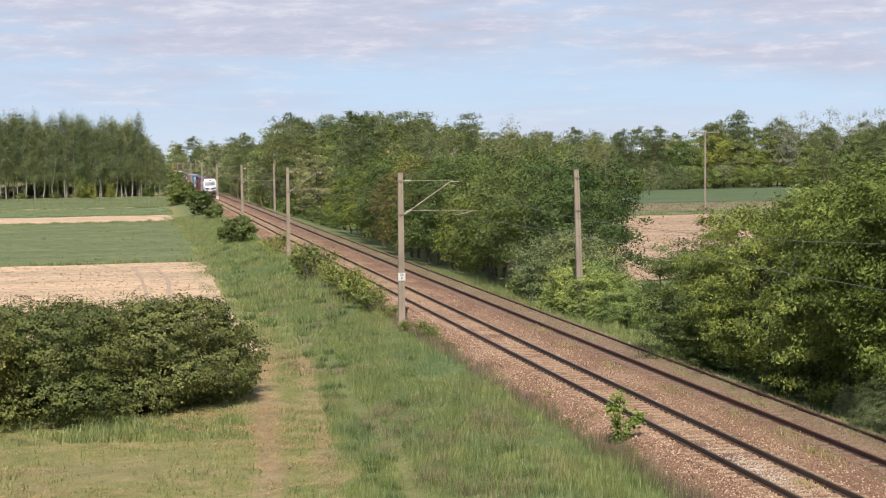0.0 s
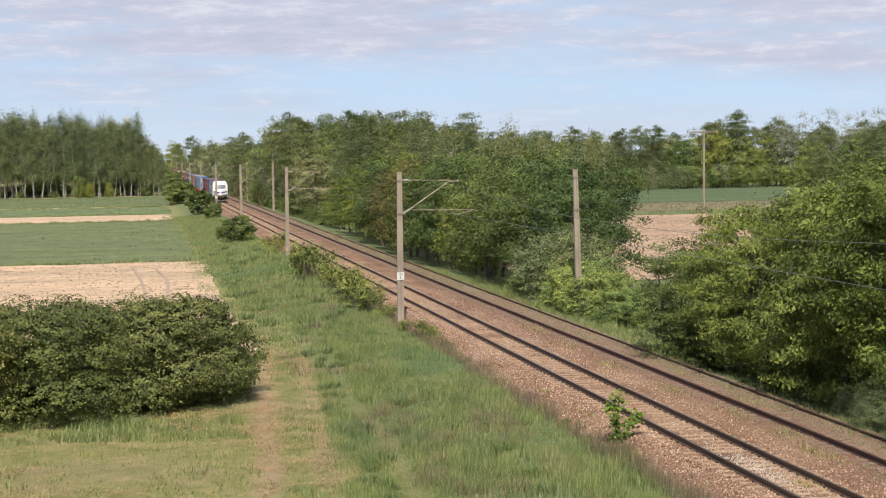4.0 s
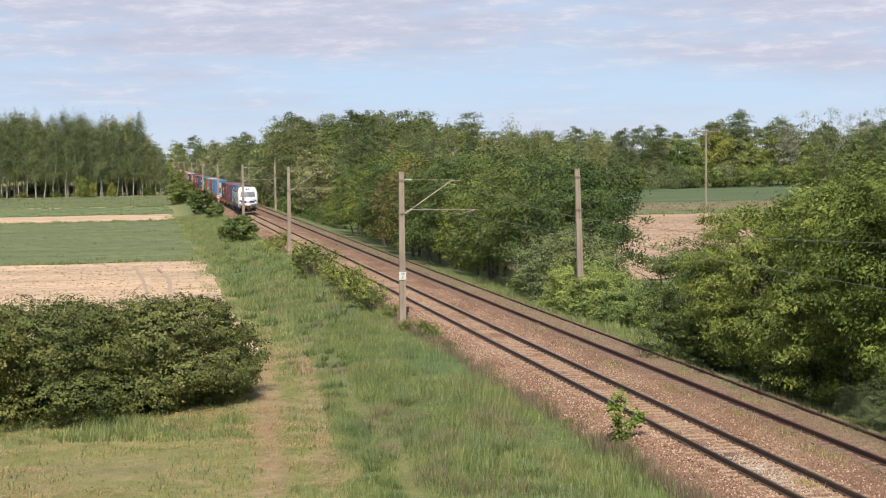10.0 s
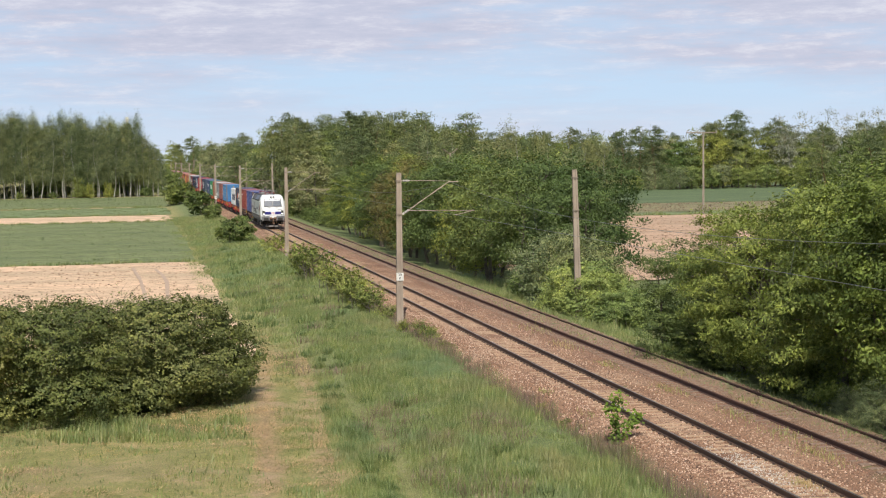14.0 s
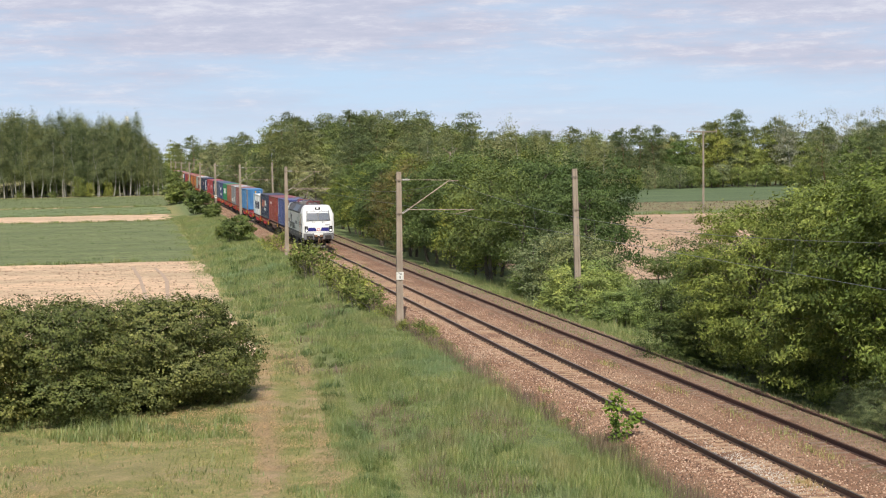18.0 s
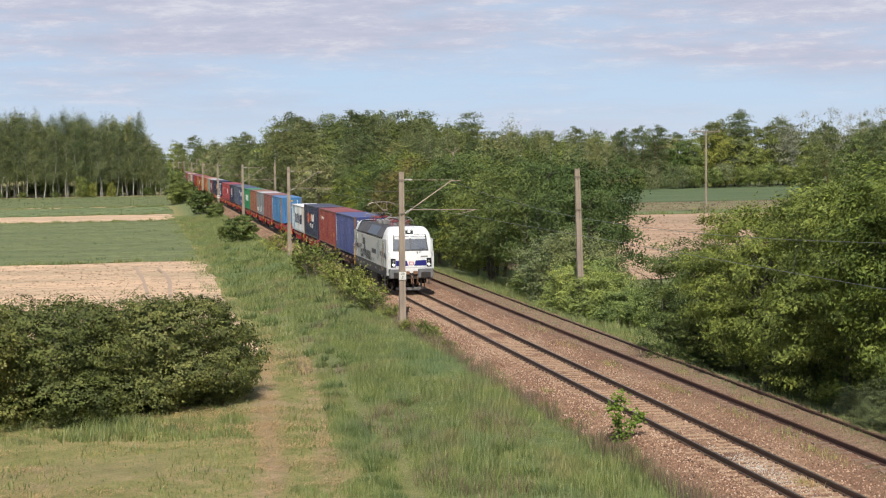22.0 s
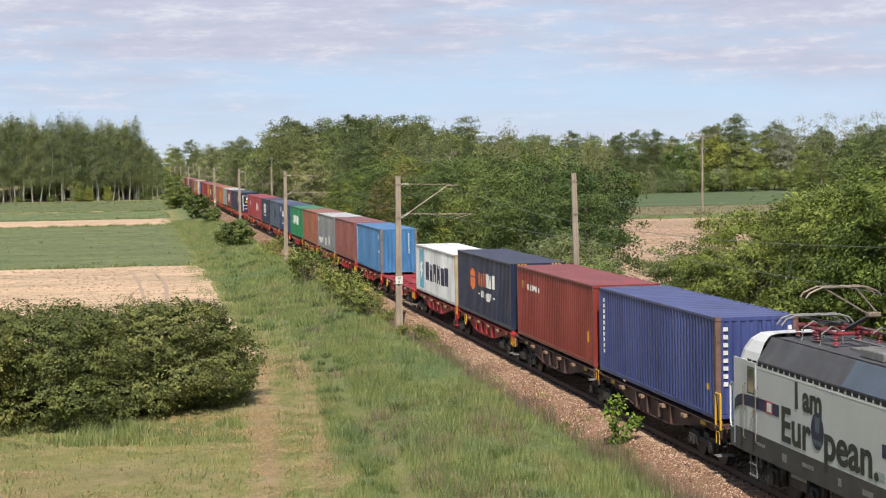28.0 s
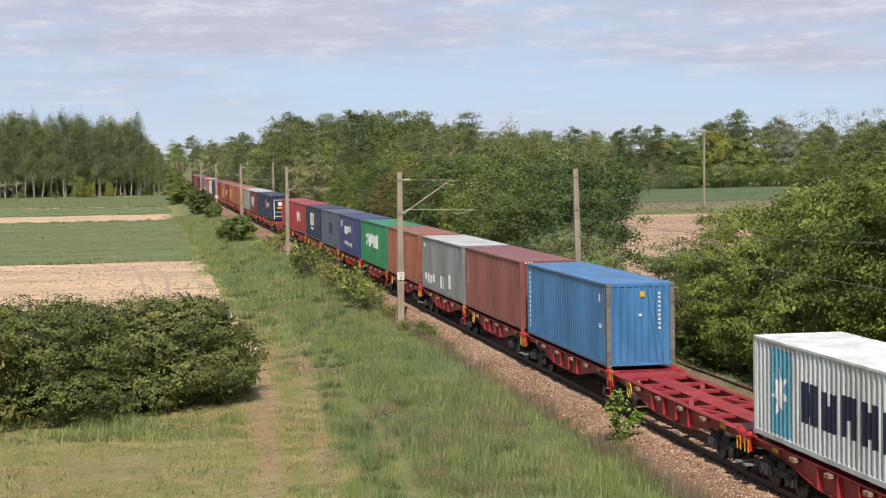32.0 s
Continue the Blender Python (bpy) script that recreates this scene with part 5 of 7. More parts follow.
# clods and shallow furrows on the bare sandy field
CLOD = surface("dry sandy clod", (0.5, 0.35, 0.24), (0.3, 0.2, 0.14), 0.95, scale=3, fine=12)
rng = np.random.default_rng(71)
for x0, x1, y0, y1, nc, size in ((-42, -11.6, 87, 167, 5000, 0.032), (15.5, 60, 132, 257, 6000, 0.07)):
    cx, cy = rng.uniform(x0, x1, nc), rng.uniform(y0, y1, nc)
    cy = np.where(rng.random(nc) < 0.75, np.round(cy / 2.1) * 2.1 + rng.normal(0, 0.12, nc) + 0.25 * np.sin(cx * 0.3), cy)
    ok = np.sin(cx * 0.9 + cy) + np.sin(cx * 0.23 + cy * 1.7) > rng.uniform(-1.6, 1.6, nc)
    cx, cy = cx[ok], cy[ok]
    r6 = size * rng.uniform(0.5, 1.6, (len(cx), 1, 1)) * rng.uniform(0.7, 1.3, (len(cx), 6, 1)) * np.array((2.2, 1.0, 1.0))
    V6 = o6[None] * r6 + rng.normal(0, size * 0.2, (len(cx), 6, 3)) + np.stack([cx, cy, np.full(len(cx), -1.1)], -1)[:, None]
    tagged(new("soil_clods", octa_mesh("soil_clods", V6, CLOD)), "dry sandy clods along the furrows of the bare field", "soil", kind="stuff")


# ---------------------------------------------------------------- train: shared materials and pieces
def paint(name, col, worn=0.12, rough=0.42, rust=(0.2, 0.09, 0.05), streak=(1, 1, 0.25)):
    m, nt, b = nodes_of(name)
    fade = tuple(min(1, c * 1.25 + 0.012) for c in col)
    dark = tuple(c * 0.66 for c in col)
    base = ramp(nt, tex(nt, 0.8, 5, 0.65, streak), [(0.3, dark), (0.5, col), (0.72, fade)])
    spots = ramp(nt, tex(nt, 2.4, 8, 0.75, streak), [(0.70 - worn * 0.5, (0, 0, 0)), (0.78 - worn * 0.3, (0.8, 0.8, 0.8))])
    base = mix(nt, spots, base, rust)
    dust = tex(nt, 6, 4, 0.6, (1, 1, 0.3))
    base = mix(nt, 0.22, base, ramp(nt, dust, [(0.3, (0.4, 0.38, 0.36)), (0.7, (1.1, 1.1, 1.1))]), "MULTIPLY")
    nt.links.new(base, b.inputs["Base Color"])
    b.inputs["Roughness"].default_value = rough
    bump(nt, b, dust, 0.08, 0.01)
    return m


WAGON_RED = paint("red wagon paint", (0.34, 0.028, 0.03), 0.1, 0.55, (0.12, 0.04, 0.03))
WAGON_BROWN = paint("dirty brown wagon paint", (0.1, 0.05, 0.04), 0.35, 0.75, (0.06, 0.04, 0.03))
UNDER = surface("dark brown running gear", (0.05, 0.042, 0.038), (0.022, 0.019, 0.017), 0.8, 0.1, scale=4)
WHEEL = surface("brake dusted wheel steel", (0.09, 0.07, 0.06), (0.04, 0.033, 0.03), 0.6, 0.5, scale=4)
YELLOW = paint("yellow paint", (0.62, 0.36, 0.03), 0.15)
BRIGHT_RED = paint("bright red paint", (0.55, 0.03, 0.03), 0.05)
WHITE = paint("white lettering paint", (0.75, 0.75, 0.73), 0.05)
ORANGE = paint("orange lettering paint", (0.68, 0.15, 0.03), 0.05)
NAVY = paint("dark blue lettering paint", (0.012, 0.015, 0.05), 0.02)
SKYBLUE = paint("pale blue lettering paint", (0.12, 0.36, 0.5), 0.05)
GREYBOX = surface("grey galvanised plate", (0.3, 0.29, 0.27), (0.2, 0.19, 0.18), 0.6, 0.3, scale=4)


def mesh_of(name, bm, mat):
    me = bpy.data.meshes.new(name)
    bm.to_mesh(me)
    bm.free()
    me.materials.append(mat)
    return me


def lathe_x(bm, prof, cx, cy, cz, seg=20):
    """A wheel-like solid turned round an axis along x; prof holds (x, radius)."""
    rings = [[bm.verts.new((cx + x, cy + r * math.cos(2 * math.pi * k / seg), cz + r * math.sin(2 * math.pi * k / seg))) for k in range(seg)] for x, r in prof]
    for a, b in zip(rings, rings[1:]):
        for k in range(seg):
            bm.faces.new((a[k], a[(k + 1) % seg], b[(k + 1) % seg], b[k]))
    bm.faces.new(rings[0][::-1])
    bm.faces.new(rings[-1])
    bmesh.ops.recalc_face_normals(bm, faces=bm.faces[:])
    return bm


def wheelset_parts(r):
    out = []
    for s in (-1, 1):
        bm = bmesh.new()
        lathe_x(bm, [(-0.09 * s, r * 0.2), (-0.085 * s, r * 0.34), (-0.03 * s, r * 0.55), (-0.06 * s, r * 0.84), (-0.068 * s, r), (0.05 * s, r + 0.01), (0.06 * s, r + 0.03), (0.075 * s, r + 0.03), (0.075 * s, r * 0.85), (0.02 * s, r * 0.5), (0.09 * s, r * 0.3), (0.09 * s, 0.09)], 0.76 * s, 0, 0)
        out.append(mesh_of("wheel", bm, WHEEL))
    bm = bmesh.new()
    lathe_x(bm, [(-1.0, 0.06), (-0.7, 0.085), (0.7, 0.085), (1.0, 0.06)], 0, 0, 0, 10)
    out.append(mesh_of("axle", bm, UNDER))
    return out


WS_WAGON, WS_LOCO = wheelset_parts(0.46), wheelset_parts(0.6)


def add_wheelset(parent, y, r, meshes):
    ws = share("wheelset", meshes[2], parent, pose(0, y, r))
    share("wheel", meshes[0], ws)
    share("wheel", meshes[1], ws)
    return ws


def bogie_frame_mesh():
    bm = bmesh.new()
    for s in (-1, 1):
        out = [(-1.25, 0.62), (-1.1, 0.74), (-0.55, 0.72), (-0.4, 0.6), (0.4, 0.6), (0.55, 0.72), (1.1, 0.74), (1.25, 0.62), (1.2, 0.4), (0.72, 0.36), (0.5, 0.42), (-0.5, 0.42), (-0.72, 0.36), (-1.2, 0.4)]
        prism(bm, out, "x", s * 1.0 - 0.06, s * 1.0 + 0.06)
    box(bm, -1.0, 1.0, -0.25, 0.25, 0.5, 0.78)
    box(bm, -1.0, 1.0, -1.25, -1.15, 0.45, 0.58)
    box(bm, -1.0, 1.0, 1.15, 1.25, 0.45, 0.58)
    return mesh_of("bogie_frame", bm, UNDER)


def axlebox_mesh():
    bm = boxes((-0.12, 0.12, -0.2, 0.2, -0.14, 0.16), bevel=0.02)
    tube(bm, [(-0.12, 0, 0), (-0.17, 0, 0)], 0.12, 12)
    tube(bm, [(0.12, 0, 0), (0.17, 0, 0)], 0.12, 12)
    for k in (-0.3, 0.3):
        tube(bm, [(0, k, -0.1), (0, k, 0.16)], 0.07, 8)
    return mesh_of("axle_box", bm, UNDER)


BOGIE_ME, AXLEBOX_ME = bogie_frame_mesh(), axlebox_mesh()


def add_bogie(parent, y):
    b = share("bogie_frame", BOGIE_ME, parent, pose(0, y, 0), "dark dusty bogie frame")
    for k in (-0.9, 0.9):
        add_wheelset(b, k, 0.46, WS_WAGON)
        for s in (-1.06, 1.06):
            share("axle_box", AXLEBOX_ME, b, pose(s, k, 0.46))
    return b


def buffer_mesh(mat):
    bm = bmesh.new()
    tube(bm, [(0, 0, 0), (0, -0.28, 0)], 0.11, 14)
    tube(bm, [(0, -0.28, 0), (0, -0.52, 0)], 0.075, 14)
    box(bm, -0.2, 0.2, -0.57, -0.52, -0.15, 0.15, 0.02)
    return mesh_of("buffer", bm, mat)


BUFFER_DK = buffer_mesh(UNDER)
BUFFER_RED = buffer_mesh(WAGON_RED)

SILL_OUT = [(0.0, 1.22), (12.75, 1.22), (12.75, 1.05), (11.6, 1.03), (10.7, 0.98), (9.9, 0.88), (9.1, 0.74), (8.4, 0.63), (7.8, 0.59), (4.95, 0.59), (4.35, 0.63), (3.65, 0.74), (2.85, 0.88), (2.05, 0.98), (1.15, 1.03), (0.0, 1.05)]


def wagon_meshes(mat):
    M = {}
    for nm, s in (("side_sill", 1), ("side_sill_far", -1)):
        bm = bmesh.new()
        x0, x1 = sorted((s * -1.1, s * -1.06))
        prism(bm, SILL_OUT, "x", x0, x1)
        x0, x1 = sorted((s * -1.2, s * -0.98))
        prism(bm, [(0, 1.22), (12.75, 1.22), (12.75, 1.19), (0, 1.19)], "x", x0, x1)
        # lower flange follows the curved belly
        x0, x1 = sorted((s * -1.15, s * -1.02))
        low = SILL_OUT[2:]
        prism(bm, low + [(y, z - 0.025) for y, z in low[::-1]], "x", x0, x1)
        M[nm] = mesh_of("side_sill", bm, mat)
    bm = boxes((-1.16, 1.16, -0.14, 0.14, 1.12, 1.205))
    M["crossbeam"] = mesh_of("crossbeam", bm, mat)
    bm = boxes((-0.3, -0.16, 0.3, 12.4, 0.86, 1.19), (0.16, 0.3, 0.3, 12.4, 0.86, 1.19), (-0.34, 0.34, 0.3, 12.4, 1.17, 1.2))
    M["centre_sill"] = mesh_of("centre_sill", bm, mat)
    bm = bmesh.new()
    for s in (-1, 1):
        prism(bm, [(s * 0.34, 0.0), (s * 0.5, 0.0), (s * 1.12, 1.9), (s * 0.96, 1.9)], "z", 1.13, 1.2)
    M["brace"] = mesh_of("brace", bm, mat)
    bm = boxes((-1.24, 1.24, 0, 1.35, 1.205, 1.222))
    M["deck_plate"] = mesh_of("deck_plate", bm, mat)
    bm = boxes((-0.11, 0.11, -0.14, 0.14, 1.22, 1.27), (-0.07, 0.07, -0.07, 0.07, 1.27, 1.335), bevel=0.008)
    M["twist_lock"] = mesh_of("twist_lock", bm, mat)
    bm = bmesh.new()
    prism(bm, [(-0.09, 1.16), (0.09, 1.16), (0.17, 0.6), (-0.17, 0.6)], "x", -1.125, -1.1)
    prism(bm, [(-0.02, 1.16), (0.02, 1.16), (0.03, 0.62), (-0.03, 0.62)], "x", -1.2, -1.12)
    M["stiffener"] = mesh_of("stiffener", bm, mat)
    bm = boxes((-1.24, 1.24, -0.1, 0.1, 0.9, 1.2), bevel=0.015)
    M["headstock"] = mesh_of("headstock", bm, mat)
    bm = boxes((-0.06, 0.06, -0.09, 0.09, 0.78, 1.3), (-0.1, 0.1, -0.12, 0.12, 1.2, 1.26), bevel=0.01)
    M["end_post"] = mesh_of("end_post", bm, BRIGHT_RED if mat is WAGON_RED else mat)
    return M


WM = {"red": wagon_meshes(WAGON_RED), "brown": wagon_meshes(WAGON_BROWN)}
bm = boxes((-0.03, 0.0, -0.22, 0.22, -0.06, 0.06), bevel=0.005)
YPLATE = mesh_of("yellow_plate", bm, YELLOW)
bm = boxes((-0.16, 0.0, -0.16, 0.16, -0.07, 0.05), bevel=0.02)
BRACKET = mesh_of("load_bracket", bm, surface("brown folding bracket", (0.34, 0.22, 0.13), (0.17, 0.1, 0.07), 0.8, scale=5))
bm = bmesh.new()
tube(bm, [(0, 0.24 * math.cos(a * math.pi / 8), 0.24 * math.sin(a * math.pi / 8)) for a in range(17)], 0.022, 6)
for a in range(3):
    tube(bm, [(0, 0, 0), (0, 0.24 * math.cos(a * 2.094), 0.24 * math.sin(a * 2.094))], 0.014, 5)
HANDWHEEL = mesh_of("brake_handwheel", bm, YELLOW)
bm = rods(([(0, -0.13, 0.0), (0, -0.13, 0.34), (0, 0.13, 0.34), (0, 0.13, 0.0)], 0.017), sides=6)
GRAB = mesh_of("grab_rail", bm, YELLOW)
bm = rods(([(0, -0.2, 0.0), (0, -0.2, 0.95), (0, -0.16, 1.0), (0, 0.16, 1.0), (0, 0.2, 0.95), (0, 0.2, 0.0)], 0.032), sides=6)
TALL_GRAB = mesh_of("tall_grab_rail", bm, YELLOW)
bm = rods(([(0, -0.16, 0.0), (0, -0.16, -0.5)], 0.022), ([(0, 0.16, 0.0), (0, 0.16, -0.5)], 0.022), sides=6)
box(bm, -0.12, 0.12, -0.19, 0.19, -0.53, -0.5)
box(bm, -0.1, 0.1, -0.17, 0.17, -0.27, -0.245)
STEP = {"red": mesh_of("step_ladder", bm, WAGON_RED)}
bm = boxes((-0.25, 0.25, -0.13, 0.13, -0.02, 0.02))
TREADPLATE = mesh_of("shunter_step", bm, GREYBOX)
bm = boxes((-0.35, 0.35, -0.5, 0.5, -0.2, 0.2), bevel=0.04)
TANK = mesh_of("brake_gear_box", bm, UNDER)
bm = rods(([(0, 0, 0.05), (0, -0.35, 0.02), (0, -0.5, -0.12)], 0.035), ([(-0.05, -0.45, -0.1), (-0.05, -0.6, -0.35), (0.05, -0.6, -0.35), (0.05, -0.45, -0.1)], 0.025))
HOOK = mesh_of("coupling_hook", bm, UNDER)


def make_wagon(kind):
    """A two-part articulated container wagon, 26.39 m long, on three bogies."""
    M = WM[kind]
    label = "red articulated flat wagon with fish-bellied side sills" if kind == "red" else "dirty brown articulated flat wagon with fish-bellied side sills"
    w = thing("container_wagon", label, "freight wagon", None, "wagons of the train")
    for y0 in (0.32, 13.32):
        share("side_sill", M["side_sill"], w, pose(0, y0, 0))
        share("side_sill", M["side_sill_far"], w, pose(0, y0, 0))
        share("centre_sill", M["centre_sill"], w, pose(0, y0, 0))
        for i in range(7):
            share("crossbeam", M["crossbeam"], w, pose(0, y0 + 1.3 + i * 1.69, 0))
        for i in (2.99, 8.06):
            share("brace", M["brace"], w, pose(0, y0 + i - 0.1, 0))
        share("brace", M["brace"], w, pose(0, y0 + 6.6, 0, 0, 0, 180))
        share("deck_plate", M["deck_plate"], w, pose(0, y0, 0))
        share("deck_plate", M["deck_plate"], w, pose(0, y0 + 11.4, 0))
        for y in (y0 + 0.25, y0 + 12.35):
            for x in (-1.13, 1.13):
                share("twist_lock", M["twist_lock"], w, pose(x, y, 0))
        for i in (4.6, 5.8, 7.0, 8.2):
            share("stiffener", M["stiffener"], w, pose(0, y0 + i, 0))
        for i in (3.1, 5.2, 7.4, 9.6):
            share("load_bracket", BRACKET, w, pose(-1.14, y0 + i, 1.1))
        for i in (1.6, 11.0):
            share("yellow_plate", YPLATE, w, pose(-1.14, y0 + i, 1.1))
    for y in (2.1, 13.2, 24.3):
        add_bogie(w, y)
    for y, rz in ((0.2, 0), (26.19, 180)):
        share("headstock", M["headstock"], w, pose(0, y, 0))
        for x in (-0.875, 0.875):
            share("buffer", BUFFER_RED if kind == "red" else BUFFER_DK, w, pose(x, y + (0.12 if rz else -0.12) - (0.0), 1.05, 0, 0, rz) @ Matrix.Diagonal((1, 0.55, 1, 1)))
        share("coupling_hook", HOOK, w, pose(0, y, 1.0, 0, 0, rz) @ Matrix.Diagonal((1, 0.55, 1, 1)))
    for y in (0.35, 12.95, 13.45, 26.05):
        for x in (-1.2, 1.2):
            share("end_post", M["end_post"], w, pose(x, y, 0))
    share("step_ladder", STEP["red"] if kind == "red" else TREADPLATE, w, pose(-1.25, 13.2, 0.95))
    share("grab_rail", GRAB, w, pose(-1.3, 12.8, 1.0))
    if kind == "brown":
        share("grab_rail", TALL_GRAB, w, pose(-1.27, 0.3, 1.15), "tall yellow loop rail")
    else:
        share("brake_handwheel", HANDWHEEL, w, pose(-1.22, 10.9, 0.92))
    for y in (0.3, 26.1):
        share("shunter_step", TREADPLATE, w, pose(-1.1, y, 0.42))
        share("grab_rail", GRAB, w, pose(-1.28, y, 0.75))
    for y in (6.6, 19.6):
        share("brake_gear_box", TANK, w, pose(0.3, y, 0.72))
    return w


# ---------------------------------------------------------------- containers
CL, CW = 12.192, 1.219
PITCH, DEEP = 0.278, 0.045


def corr_x(y):
    """Inward depth of the corrugated side at y."""
    u = (y % PITCH) / PITCH
    return DEEP * float(np.interp(u, [0, 0.27, 0.5, 0.77, 1.0], [0, 0, 1, 1, 0]))


def corr_breaks(a, b):
    pts = {a, b}
    k = math.floor(a / PITCH)
    while k * PITCH < b + PITCH:
        for u in (0, 0.27, 0.5, 0.77):
            y = (k + u) * PITCH
            if a < y < b:
                pts.add(y)
        k += 1
    return sorted(pts)


def corr_sheet(bm, y0, y1, z0, z1, out=0.0, x=CW - 0.012, side=-1, along="y", slant=0.0):
    ys_ = corr_breaks(y0, y1)
    rows_ = []
    for z in (z0, z1):
        rows_.append([bm.verts.new((side * (x - corr_x(y) + out), y + slant * (z - z0), z)) for y in ys_])
    for i in range(len(ys_) - 1):
        bm.faces.new((rows_[0][i], rows_[0][i + 1], rows_[1][i + 1], rows_[1][i]))
    return bm


def container_meshes(H):
    M = {}
    dm = WHITE
    for nm, s in (("side_panel", -1), ("side_panel_far", 1)):
        bm = corr_sheet(bmesh.new(), 0.15, CL - 0.15, 0.15, H - 0.07, 0, side=s)
        bmesh.ops.recalc_face_normals(bm, faces=bm.faces[:])
        M[nm] = mesh_of("side_panel", bm, dm)
    bm = bmesh.new()
    e = []
    n = 34
    for i in range(n + 1):
        x = -CW + 0.16 + (2 * CW - 0.32) * i / n
        d = (0, 0, 0.035, 0.035)[i % 4]
        e.append([bm.verts.new((x, 0.012 + d, z)) for z in (0.17, H - 0.12)])
    for a, b in zip(e, e[1:]):
        bm.faces.new((a[0], b[0], b[1], a[1]))
    M["end_panel"] = mesh_of("end_panel", bm, dm)
    bm = bmesh.new()
    n = 84
    e = []
    for i in range(n + 1):
        y = 0.12 + (CL - 0.24) * i / n
        d = (0, 0, -0.018, -0.018)[i % 4]
        e.append([bm.verts.new((x, y, H - 0.008 + d)) for x in (-CW + 0.06, CW - 0.06)])
    for a, b in zip(e, e[1:]):
        bm.faces.new((a[0], a[1], b[1], b[0]))
    M["roof_panel"] = mesh_of("roof_panel", bm, dm)
    bm = boxes((-0.08, 0.08, -0.075, 0.075, 0.118, H - 0.118), bevel=0.012)
    M["corner_post"] = mesh_of("corner_post", bm, dm)
    bm = boxes((-0.081, 0.081, -0.089, 0.089, 0, 0.118), bevel=0.014)
    tube(bm, [(-0.0815, 0, 0.06), (-0.083, 0, 0.06)], 0.035, 10)
    M["corner_casting"] = mesh_of("corner_casting", bm, dm)
    bm = boxes((-0.03, 0.03, 0.17, CL - 0.17, -0.035, 0.035), bevel=0.006)
    M["top_rail"] = mesh_of("top_rail", bm, dm)
    bm = boxes((-0.025, 0.025, 0.17, CL - 0.17, 0.03, 0.165), bevel=0.006)
    M["bottom_rail"] = mesh_of("bottom_rail", bm, dm)
    bm = boxes((-CW + 0.16, CW - 0.16, -0.05, 0.05, -0.06, 0.06), bevel=0.01)
    M["end_beam"] = mesh_of("end_beam", bm, dm)
    bm = boxes((-0.53, 0.53, -0.03, 0.0, 0.15, H - 0.13), (-0.53, 0.53, -0.05, -0.03, 0.2, 0.75), (-0.53, 0.53, -0.05, -0.03, 0.95, 1.6), (-0.53, 0.53, -0.05, -0.03, 1.8, H - 0.25))
    M["door_leaf"] = mesh_of("door_leaf", bm, dm)
    bm = rods(([(0, 0, 0.1), (0, 0, H - 0.08)], 0.018), sides=6)
    M["locking_bar"] = mesh_of("locking_bar", bm, GREYBOX)
    bm = boxes((-1.1, 1.1, 0.2, CL - 0.2, 0.03, 0.12))
    M["floor_frame"] = mesh_of("floor_frame", bm, UNDER)
    return M


CM = {2.896: container_meshes(2.896), 2.591: container_meshes(2.591)}


def own(ob, mat):
    ob.material_slots[0].link = "OBJECT"
    ob.material_slots[0].material = mat
    return ob


def make_container(label, mat, H=2.896, marks=(), front_marks=(), post_mat=None, roof_mat=None, cast_mat=None):
    """A corrugated steel box of 40 feet. marks: (material, y0, y1, z0, z1, slant, name) painted on its near side."""
    M = CM[H]
    c = thing("shipping_container", label, "container", None, "containers on the train")
    pm, cm_ = post_mat or mat, cast_mat or post_mat or mat
    own(share("side_panel", M["side_panel"], c), mat)
    own(share("side_panel", M["side_panel_far"], c), mat)
    own(share("end_panel", M["end_panel"], c), mat)
    own(share("roof_panel", M["roof_panel"], c), roof_mat or mat)
    for x in (-CW + 0.081, CW - 0.081):
        s = -1 if x < 0 else 1
        for y in (0.085, CL - 0.085):
            own(share("corner_post", M["corner_post"], c, pose(x, y, 0)), pm if y < 1 else mat)
            for z in (0.0, H - 0.118):
                own(share("corner_casting", M["corner_casting"], c, pose(x + s * 0.003, y + (-0.003 if y < 1 else 0.003), z, 0, 0, 0 if s < 0 else 180)), cm_)
        own(share("top_rail", M["top_rail"], c, pose(s * (CW - 0.03), 0, H - 0.038)), roof_mat or mat)
        own(share("bottom_rail", M["bottom_rail"], c, pose(s * (CW - 0.028), 0, 0)), mat)
    for y in (0.06, CL - 0.06):
        own(share("end_beam", M["end_beam"], c, pose(0, y, 0.1)), mat)
        own(share("end_beam", M["end_beam"], c, pose(0, y, H - 0.065)), mat)
    for x in (-0.54, 0.54):
        d = own(share("door_leaf", M["door_leaf"], c, pose(x, CL - 0.02, 0, 0, 0, 180)), mat)
        for dx in (-0.3, 0.3):
            share("locking_bar", M["locking_bar"], d, pose(dx, -0.075, 0))
    share("floor_frame", M["floor_frame"], c)
    for mt, y0, y1, z0, z1, slant, nm in marks:
        bm = corr_sheet(bmesh.new(), y0, y1, z0, z1, 0.004, slant=slant)
        part(nm, bm, mt, c)
    for mt, x0, x1, z0, z1, nm in front_marks:
        part(nm, boxes((x0, x1, 0.0, 0.008, z0, z1)), mt, c)
    return c


